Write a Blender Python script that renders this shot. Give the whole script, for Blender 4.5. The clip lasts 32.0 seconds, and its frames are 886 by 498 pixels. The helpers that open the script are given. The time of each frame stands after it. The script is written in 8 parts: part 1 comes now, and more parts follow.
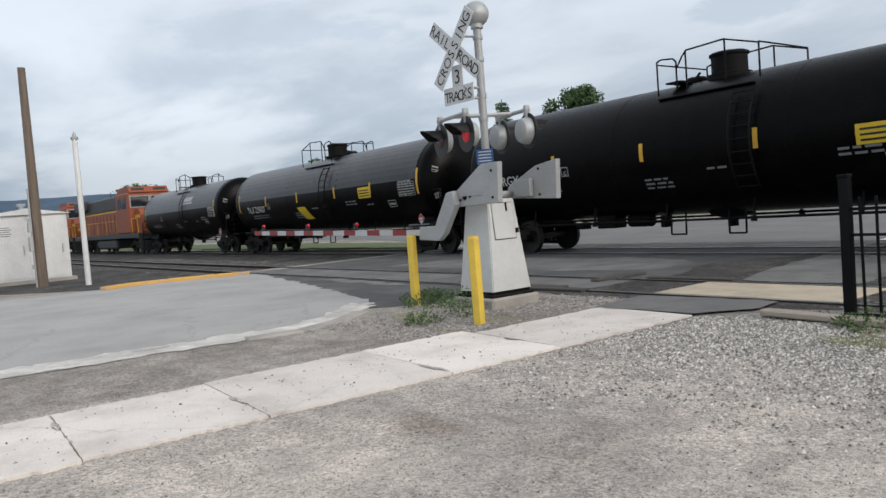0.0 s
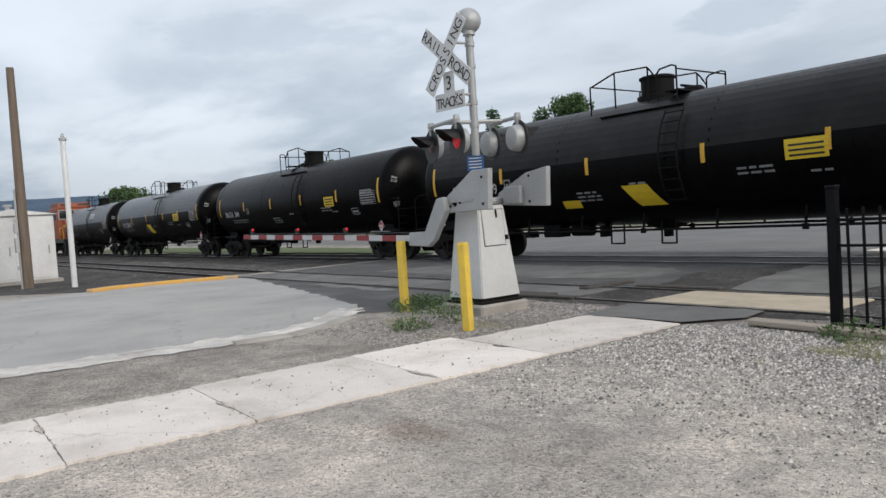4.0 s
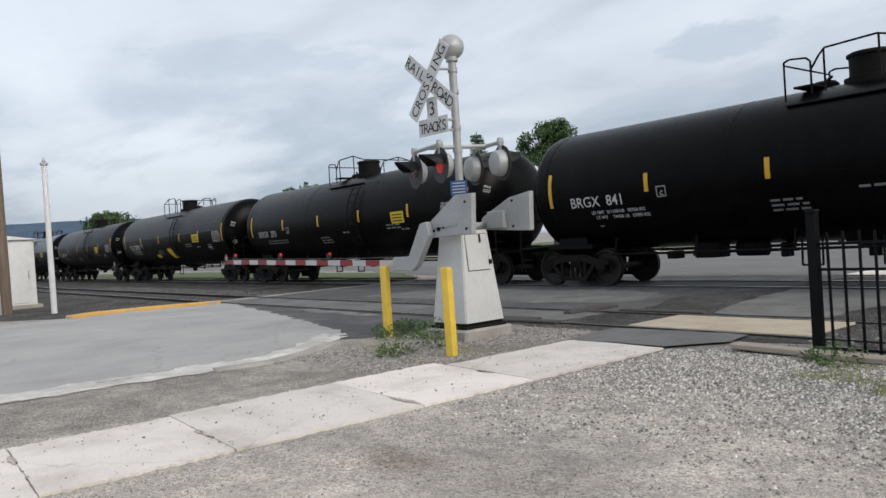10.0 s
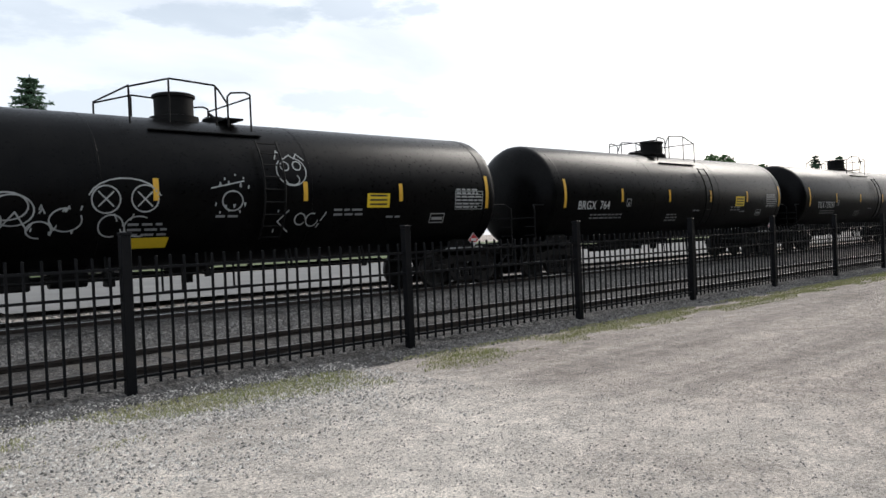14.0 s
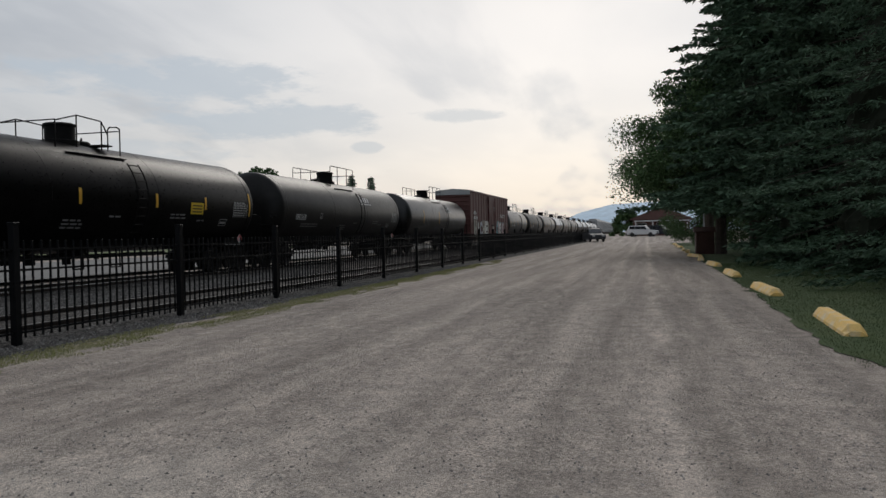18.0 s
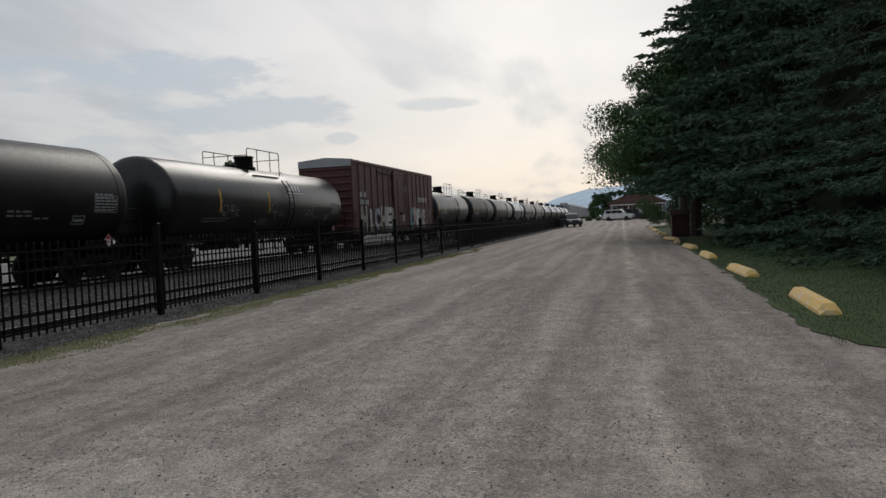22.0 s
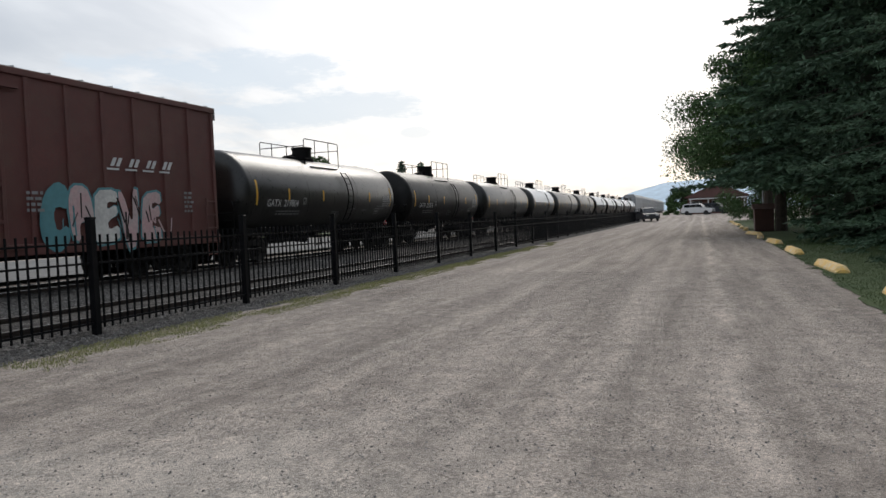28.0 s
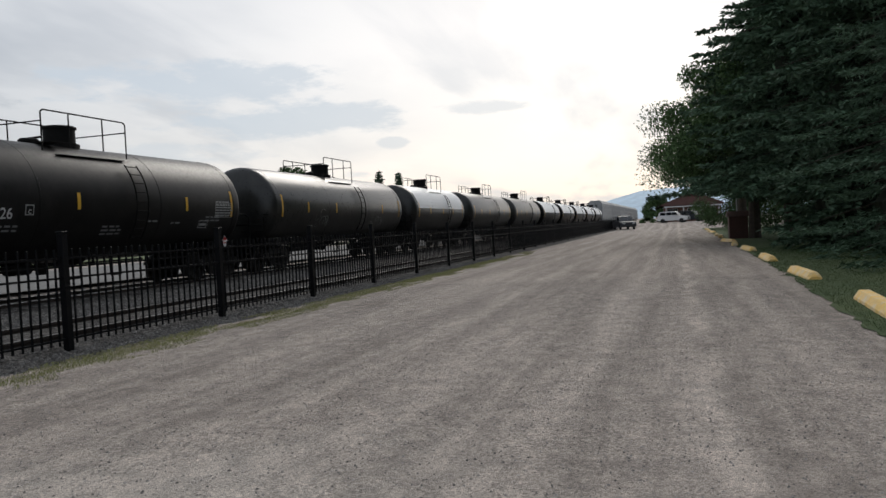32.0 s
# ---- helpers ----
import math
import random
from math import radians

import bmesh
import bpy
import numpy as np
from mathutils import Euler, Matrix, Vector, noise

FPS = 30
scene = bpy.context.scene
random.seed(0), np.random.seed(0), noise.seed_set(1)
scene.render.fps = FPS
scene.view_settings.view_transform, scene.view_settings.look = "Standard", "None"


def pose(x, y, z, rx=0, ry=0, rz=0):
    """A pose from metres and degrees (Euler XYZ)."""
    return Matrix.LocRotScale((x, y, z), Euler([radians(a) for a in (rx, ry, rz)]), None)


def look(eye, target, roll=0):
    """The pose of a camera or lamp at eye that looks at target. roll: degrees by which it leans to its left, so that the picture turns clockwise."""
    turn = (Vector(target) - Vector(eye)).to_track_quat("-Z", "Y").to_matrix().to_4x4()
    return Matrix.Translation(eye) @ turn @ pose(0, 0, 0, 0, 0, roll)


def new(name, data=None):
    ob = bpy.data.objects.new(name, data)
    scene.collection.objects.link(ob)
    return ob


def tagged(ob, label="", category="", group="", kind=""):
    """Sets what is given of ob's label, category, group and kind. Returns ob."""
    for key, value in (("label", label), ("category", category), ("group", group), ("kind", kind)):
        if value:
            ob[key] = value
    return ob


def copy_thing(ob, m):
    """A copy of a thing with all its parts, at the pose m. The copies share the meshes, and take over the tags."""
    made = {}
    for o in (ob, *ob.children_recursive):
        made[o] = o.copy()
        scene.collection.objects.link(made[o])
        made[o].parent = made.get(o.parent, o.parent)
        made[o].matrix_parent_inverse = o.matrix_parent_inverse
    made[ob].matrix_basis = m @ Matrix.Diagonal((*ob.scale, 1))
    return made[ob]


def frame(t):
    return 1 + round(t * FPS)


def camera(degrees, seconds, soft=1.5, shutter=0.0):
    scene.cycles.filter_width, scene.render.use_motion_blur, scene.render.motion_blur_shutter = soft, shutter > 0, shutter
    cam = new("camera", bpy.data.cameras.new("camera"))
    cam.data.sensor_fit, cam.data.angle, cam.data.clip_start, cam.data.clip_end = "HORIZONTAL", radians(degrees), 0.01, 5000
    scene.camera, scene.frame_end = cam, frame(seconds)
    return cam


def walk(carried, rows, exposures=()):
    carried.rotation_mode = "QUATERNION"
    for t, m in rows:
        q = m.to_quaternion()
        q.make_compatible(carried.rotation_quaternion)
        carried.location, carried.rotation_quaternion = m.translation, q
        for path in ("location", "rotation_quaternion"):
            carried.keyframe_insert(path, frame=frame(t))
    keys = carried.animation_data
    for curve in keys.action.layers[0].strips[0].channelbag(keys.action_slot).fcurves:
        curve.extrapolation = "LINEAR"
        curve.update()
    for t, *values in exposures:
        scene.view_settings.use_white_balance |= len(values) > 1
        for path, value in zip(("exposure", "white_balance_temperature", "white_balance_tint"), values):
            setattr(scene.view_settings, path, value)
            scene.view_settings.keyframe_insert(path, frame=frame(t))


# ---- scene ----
cam = camera(60.7, 32.0)



PATH = [
    (0, (-0.966, -0.044, 1.573), (-2.565, 1.154, 1.471), -4.3),
    (1, (-0.969, -0.037, 1.564), (-2.546, 1.188, 1.452), -3.8),
    (2, (-0.983, -0.047, 1.552), (-2.561, 1.178, 1.438), -3.4),
    (3, (-0.963, -0.05, 1.569), (-2.548, 1.165, 1.462), -3.5),
    (4, (-0.976, -0.046, 1.572), (-2.557, 1.176, 1.484), -3.6),
    (4.5, (-0.959, -0.044, 1.582), (-2.54, 1.179, 1.503), -3.7),
    (6.5, (-0.96, -0.044, 1.583), (-2.54, 1.182, 1.526), -3.9),
    (7, (-0.979, -0.04, 1.57), (-2.544, 1.205, 1.531), -4.0),
    (7.5, (-0.973, -0.035, 1.583), (-2.514, 1.239, 1.566), -4.2),
    (8, (-0.956, -0.009, 1.587), (-2.479, 1.288, 1.587), -4.3),
    (9, (-0.979, 0.02, 1.567), (-2.501, 1.318, 1.575), -4.0),
    (10, (-0.984, -0.013, 1.575), (-2.539, 1.244, 1.549), -3.7),
    (11, (-0.986, 0.001, 1.566), (-2.535, 1.264, 1.506), -3.5),
    (11.5, (-0.971, 0.002, 1.569), (-2.465, 1.331, 1.502), -3.3),
    (12, (-0.94, 0.0, 1.576), (-2.249, 1.511, 1.511), -3.1),
    (12.3, (-0.971, -0.029, 1.553), (-2.089, 1.629, 1.498), -2.4),
    (12.5, (-0.917, 0.038, 1.593), (-1.812, 1.826, 1.533), -2.4),
    (13, (-0.81, 0.228, 1.491), (-0.996, 2.219, 1.455), -1.7),
    (13.3, (-0.7, 0.265, 1.563), (-0.404, 2.242, 1.523), -1.5),
    (13.6, (-0.446, 0.354, 1.527), (0.417, 2.158, 1.492), -1.8),
    (13.8, (-0.279, 0.341, 1.476), (0.872, 1.977, 1.447), -2.2),
    (14, (-0.188, 0.335, 1.466), (1.161, 1.81, 1.433), -2.3),
    (14.2, (-0.059, 0.32, 1.468), (1.479, 1.598, 1.426), -2.5),
    (14.5, (0.111, 0.453, 1.48), (1.86, 1.421, 1.424), -2.3),
    (15, (0.495, 0.424, 1.426), (2.384, 1.079, 1.379), -3.4),
    (15.5, (0.916, 0.404, 1.425), (2.849, 0.917, 1.395), -3.4),
    (17.5, (1.697, 0.107, 1.372), (3.627, 0.631, 1.346), -0.9),
    (18, (1.707, 0.071, 1.373), (3.64, 0.582, 1.335), -1.0),
    (19, (1.694, 0.011, 1.385), (3.64, 0.47, 1.357), -1.7),
    (20, (1.743, 0.036, 1.378), (3.688, 0.502, 1.383), -2.8),
    (20.5, (1.745, 0.043, 1.38), (3.69, 0.51, 1.386), -3.4),
    (21, (1.724, 0.039, 1.41), (3.672, 0.49, 1.398), -3.7),
    (22, (1.661, 0.103, 1.411), (3.607, 0.558, 1.342), -2.6),
    (23, (1.59, 0.159, 1.414), (3.503, 0.738, 1.331), -1.0),
    (24, (1.537, 0.155, 1.41), (3.418, 0.831, 1.332), -0.5),
    (24.5, (1.545, 0.15, 1.399), (3.422, 0.835, 1.317), -0.6),
    (26.5, (1.54, 0.179, 1.387), (3.412, 0.877, 1.298), -1.1),
    (27, (1.545, 0.162, 1.394), (3.424, 0.841, 1.306), -1.5),
    (28, (1.559, 0.154, 1.394), (3.453, 0.794, 1.317), -2.4),
    (29, (1.55, 0.151, 1.401), (3.452, 0.765, 1.326), -2.8),
    (30, (1.569, 0.137, 1.413), (3.475, 0.74, 1.348), -3.0),
    (31, (1.559, 0.132, 1.415), (3.465, 0.736, 1.358), -3.0),
    (32, (1.571, 0.133, 1.411), (3.483, 0.718, 1.357), -2.9),
]
walk(cam, [(t, look(eye, target, roll)) for t, eye, target, roll in PATH], [(0, 0.62), (12, 0.62), (12.4, 0.66), (13, 0.7), (13.6, 0.82), (14.2, 0.84), (14.5, 0.68), (15, 0.34), (15.5, 0.18), (17.5, -0.24), (18.5, -0.36), (21, -0.4), (22, -0.34), (23, -0.04), (24.5, 0.1), (26.5, 0.30), (28, 0.22), (29, 0.1), (31, -0.02), (32, -0.04)])

# ---- light ----
SUN_AZ, SUN_EL = 84.0, 34.0


def node(nt, kind, x=0, **values):
    n = nt.nodes.new(kind)
    for key, value in values.items():
        n.inputs[key].default_value = value
    return n


def make_world():
    w = bpy.data.worlds.new("overcast_sky")
    w.use_nodes = True
    nt = w.node_tree
    nt.nodes.clear()
    link = nt.links.new
    out, bg = nt.nodes.new("ShaderNodeOutputWorld"), nt.nodes.new("ShaderNodeBackground")
    link(bg.outputs[0], out.inputs[0])
    sky = nt.nodes.new("ShaderNodeTexSky")
    sky.sky_type, sky.sun_disc = "NISHITA", False
    sky.sun_elevation, sky.sun_rotation = radians(SUN_EL), radians(SUN_AZ)
    sky.air_density, sky.dust_density = 1.2, 3.0
    tc = nt.nodes.new("ShaderNodeTexCoord")
    sep = nt.nodes.new("ShaderNodeSeparateXYZ")
    link(tc.outputs["Generated"], sep.inputs[0])

    def m(op, a, b=None, c=None, clamp=False):
        n = nt.nodes.new("ShaderNodeMath")
        n.operation, n.use_clamp = op, clamp
        for k, v in enumerate((a, b, c)):
            if v is None:
                continue
            if isinstance(v, (int, float)):
                n.inputs[k].default_value = v
            else:
                link(v, n.inputs[k])
        return n.outputs[0]

    # clouds lie on a flat layer: the direction over its height above the horizon
    up = m("MAXIMUM", sep.outputs[2], 0.0)
    far = m("ADD", up, 0.17)
    cx, cy = m("DIVIDE", sep.outputs[0], far), m("DIVIDE", sep.outputs[1], far)
    comb = nt.nodes.new("ShaderNodeCombineXYZ")
    link(cx, comb.inputs[0]), link(cy, comb.inputs[1])

    def cloud(scale, detail, rough, shift, lo, hi, stretch=(1, 1, 1)):
        mp = nt.nodes.new("ShaderNodeMapping")
        mp.inputs["Location"].default_value, mp.inputs["Scale"].default_value = shift, stretch
        link(comb.outputs[0], mp.inputs[0])
        n = node(nt, "ShaderNodeTexNoise", Scale=scale, Detail=detail, Roughness=rough, Distortion=0.25)
        link(mp.outputs[0], n.inputs["Vector"])
        r = nt.nodes.new("ShaderNodeMapRange")
        r.interpolation_type = "SMOOTHSTEP"
        r.inputs["From Min"].default_value, r.inputs["From Max"].default_value = lo, hi
        link(n.outputs["Fac"], r.inputs["Value"])
        return r.outputs[0]

    broad = cloud(0.42, 5, 0.5, (2.1, 0.7, 0), 0.36, 0.66)
    fine = cloud(1.1, 7, 0.55, (5.3, 1.9, 0), 0.40, 0.68, (0.8, 1.2, 1))
    wisps = cloud(0.9, 6, 0.5, (9.2, 3.3, 0), 0.54, 0.66, (0.7, 1.5, 1))

    def mix(fac, a, b):
        n = nt.nodes.new("ShaderNodeMix")
        n.data_type = "RGBA"
        for k, v in ((0, fac), (6, a), (7, b)):
            if isinstance(v, (int, float)):
                n.inputs[k].default_value = v
            elif isinstance(v, tuple):
                n.inputs[k].default_value = (*v, 1)
            else:
                link(v, n.inputs[k])
        return n.outputs[2]

    # brighter towards the hidden sun in the east, greyer in the west
    side = m("MULTIPLY_ADD", sep.outputs[0], 0.5, 0.5, True)
    east = m("POWER", side, 7.0)
    low = m("SUBTRACT", 1.0, m("MULTIPLY", up, 2.6), None, True)
    white = mix(east, WEST_LIGHT, EAST_LIGHT)
    white = mix(m("MULTIPLY", m("POWER", low, 3.0), m("POWER", side, 9.0)), white, GLOW)
    grey = mix(east, WEST_DARK, EAST_DARK)
    body = mix(m("MULTIPLY", m("MULTIPLY_ADD", fine, 0.5, m("MULTIPLY", broad, 0.6), True), m("MULTIPLY_ADD", east, -0.62, CLOUD_MIX)), white, grey)
    body = mix(m("MULTIPLY", wisps, m("MULTIPLY_ADD", low, 0.5, 0.25)), body, grey)
    # a low bank of dark cloud over the western hills
    bank = m("MULTIPLY", m("POWER", m("SUBTRACT", 1.0, m("MULTIPLY", up, 3.4), None, True), 1.6), m("SUBTRACT", 1.0, m("MULTIPLY", side, 1.35), None, True))
    body = mix(m("MULTIPLY", bank, m("MULTIPLY_ADD", fine, 1.3, 0.25), None, True), body, BANK)

    # long flat clouds in the east: soft ovals with a torn rim
    tear = node(nt, "ShaderNodeTexNoise", Scale=13.0, Detail=7.0, Roughness=0.62)
    flat_ = nt.nodes.new("ShaderNodeMapping")
    flat_.inputs["Scale"].default_value = (0.7, 0.7, 2.4)
    link(tc.outputs["Generated"], flat_.inputs[0]), link(flat_.outputs[0], tear.inputs["Vector"])
    az = m("ARCTAN2", sep.outputs[0], sep.outputs[1])
    for a0, e0, wa, we, k in ((56.0, 10.9, 10.5, 2.2, 0.85), (61.5, 8.6, 8.5, 1.7, 0.85), (76.0, 8.9, 3.2, 0.5, 0.6), (55.0, 6.2, 6.5, 0.8, 0.5), (69.5, 6.6, 1.3, 0.45, 0.6), (66.8, 4.4, 1.4, 0.4, 0.5), (-29.5, 12.5, 4.2, 1.3, 0.7), (-35, 9.0, 5.0, 0.9, 0.45), (-6, 13.0, 5.5, 1.2, 0.4), (20.0, 10.0, 6, 1.3, 0.5), (37.0, 10.0, 6.5, 1.4, 0.5), (37.0, 16.5, 6.0, 1.2, 0.7), (28.0, 16.0, 7.0, 1.2, 0.7), (12.0, 15.0, 8.0, 1.6, 0.5), (-62.0, 14.0, 10.0, 1.8, 0.5)):
        u = m("DIVIDE", m("SUBTRACT", az, radians(a0)), radians(wa))
        v = m("DIVIDE", m("SUBTRACT", m("ARCSINE", sep.outputs[2]), radians(e0)), radians(we))
        d2 = m("ADD", m("MULTIPLY", u, u), m("MULTIPLY", v, v))
        rim = m("SUBTRACT", m("MULTIPLY_ADD", tear.outputs["Fac"], 5.0, -1.35), d2)
        n = nt.nodes.new("ShaderNodeMapRange")
        n.interpolation_type = "SMOOTHSTEP"
        n.inputs["From Min"].default_value, n.inputs["From Max"].default_value, n.inputs["To Max"].default_value = 0.05, 1.0, k
        link(rim, n.inputs["Value"])
        body = mix(n.outputs[0], body, FLAT_CLOUD if a0 < 52 else EAST_CLOUD)
    dim = nt.nodes.new("ShaderNodeMix")
    dim.data_type = "RGBA"
    dim.blend_type = "ADD"
    dim.inputs[0].default_value = 0.012
    link(body, dim.inputs[6]), link(sky.outputs[0], dim.inputs[7])
    link(dim.outputs[2], bg.inputs["Color"])
    bg.inputs["Strength"].default_value = SKY_STRENGTH
    scene.world = w


WEST_LIGHT, EAST_LIGHT = (0.50, 0.54, 0.59), (1.0, 0.985, 0.985)
WEST_DARK, EAST_DARK = (0.29, 0.32, 0.37), (0.50, 0.56, 0.645)
GLOW, BANK = (1.08, 0.95, 0.79), (0.20, 0.25, 0.32)
FLAT_CLOUD, EAST_CLOUD = (0.31, 0.355, 0.41), (0.50, 0.57, 0.65)
CLOUD_MIX, SKY_STRENGTH = 0.95, 1.0
make_world()

sun_data = bpy.data.lights.new("sun", "SUN")
sun_data.energy, sun_data.angle, sun_data.color = 1.0, radians(25), (1.0, 0.95, 0.88)
sun = new("sun", sun_data)
_a, _e = radians(SUN_AZ), radians(SUN_EL)
sun.matrix_world = look((math.sin(_a) * math.cos(_e) * 100, math.cos(_a) * math.cos(_e) * 100, math.sin(_e) * 100), (0, 0, 0))

# ---- materials ----


def material(name, color, rough=0.7, metal=0.0, color2=None, scale=8.0, fine=60.0, amount=0.5, bump=0.0, bump_scale=None, dirt=None, dirt_scale=1.2, dirt_amount=0.0,
             spread=0.0, object_space=False, spec=0.5, rough_var=0.1, glow=0.0, stretch=(1, 1, 1), coat=0.0, island=0.0, cracks=None):
    """A procedural surface: two colours mixed at two scales, dirt in patches, fine relief, and a shade that varies from piece to piece."""
    mat = bpy.data.materials.new(name)
    mat.use_nodes = True
    nt = mat.node_tree
    b = nt.nodes["Principled BSDF"]
    link = nt.links.new
    tc = nt.nodes.new("ShaderNodeTexCoord")
    geo = nt.nodes.new("ShaderNodeNewGeometry")
    mp = nt.nodes.new("ShaderNodeMapping")
    mp.inputs["Scale"].default_value = stretch
    link(tc.outputs["Object"] if object_space else geo.outputs["Position"], mp.inputs[0])

    def noisy(s, detail=4.0, rough_=0.6):
        n = node(nt, "ShaderNodeTexNoise", Scale=s, Detail=detail, Roughness=rough_)
        link(mp.outputs[0], n.inputs["Vector"])
        return n.outputs["Fac"]

    def mix(kind, fac, a, c):
        n = nt.nodes.new("ShaderNodeMix")
        n.data_type, n.blend_type = "RGBA", kind
        for k, v in ((0, fac), (6, a), (7, c)):
            if isinstance(v, (int, float)):
                n.inputs[k].default_value = v
            elif isinstance(v, tuple):
                n.inputs[k].default_value = (*v, 1)
            else:
                link(v, n.inputs[k])
        return n.outputs[2]

    def ramp(fac, lo, hi, a=0.0, c=1.0):
        n = nt.nodes.new("ShaderNodeMapRange")
        for k, v in zip(("From Min", "From Max", "To Min", "To Max"), (lo, hi, a, c)):
            n.inputs[k].default_value = v
        link(fac, n.inputs["Value"])
        return n.outputs[0]

    second = color2 or tuple(c * 0.72 for c in color)
    big, small = noisy(scale), noisy(fine, 3.0)
    col = mix("MIX", ramp(big, 0.35, 0.68, 0, amount), color, second)
    col = mix("MULTIPLY", amount * 0.7, col, mix("MIX", ramp(small, 0.3, 0.7), (0.68, 0.68, 0.68), (1.18, 1.18, 1.18)))
    if dirt:
        col = mix("MIX", ramp(noisy(dirt_scale, 6.0, 0.65), 0.45, 0.72, 0, dirt_amount), col, dirt)
    if cracks:
        # hairline cracks: the borders of large uneven cells
        warp = node(nt, "ShaderNodeTexNoise", Scale=2.5, Detail=5.0, Roughness=0.65)
        link(mp.outputs[0], warp.inputs["Vector"])
        cell = node(nt, "ShaderNodeTexVoronoi", Scale=cracks[0])
        cell.feature = "DISTANCE_TO_EDGE"
        link(mix("ADD", 0.45, mp.outputs[0], warp.outputs["Color"]), cell.inputs["Vector"])
        col = mix("MIX", ramp(cell.outputs["Distance"], 0.0, cracks[1], cracks[2], 0.0), col, tuple(c * 0.25 for c in color))
    if island:
        tone = nt.nodes.new("ShaderNodeHueSaturation")
        link(ramp(geo.outputs["Random Per Island"], 0, 1, 1 - island, 1 + island), tone.inputs["Value"])
        link(col, tone.inputs["Color"])
        col = tone.outputs[0]
    if spread:
        info = nt.nodes.new("ShaderNodeObjectInfo")
        shade = nt.nodes.new("ShaderNodeHueSaturation")
        link(ramp(info.outputs["Random"], 0, 1, 1 - spread, 1 + spread), shade.inputs["Value"])
        link(col, shade.inputs["Color"])
        col = shade.outputs[0]
    link(col, b.inputs["Base Color"])
    link(ramp(small, 0.25, 0.75, max(rough - rough_var, 0.02), min(rough + rough_var, 1.0)), b.inputs["Roughness"])
    b.inputs["Metallic"].default_value = metal
    b.inputs["Specular IOR Level"].default_value = spec
    b.inputs["Coat Weight"].default_value = coat
    if bump:
        n = nt.nodes.new("ShaderNodeBump")
        n.inputs["Strength"].default_value, n.inputs["Distance"].default_value = min(bump * 40, 1.0), bump
        link(noisy(bump_scale or fine, 5.0), n.inputs["Height"])
        link(n.outputs[0], b.inputs["Normal"])
    if glow:
        link(col, b.inputs["Emission Color"])
        b.inputs["Emission Strength"].default_value = glow
    return mat


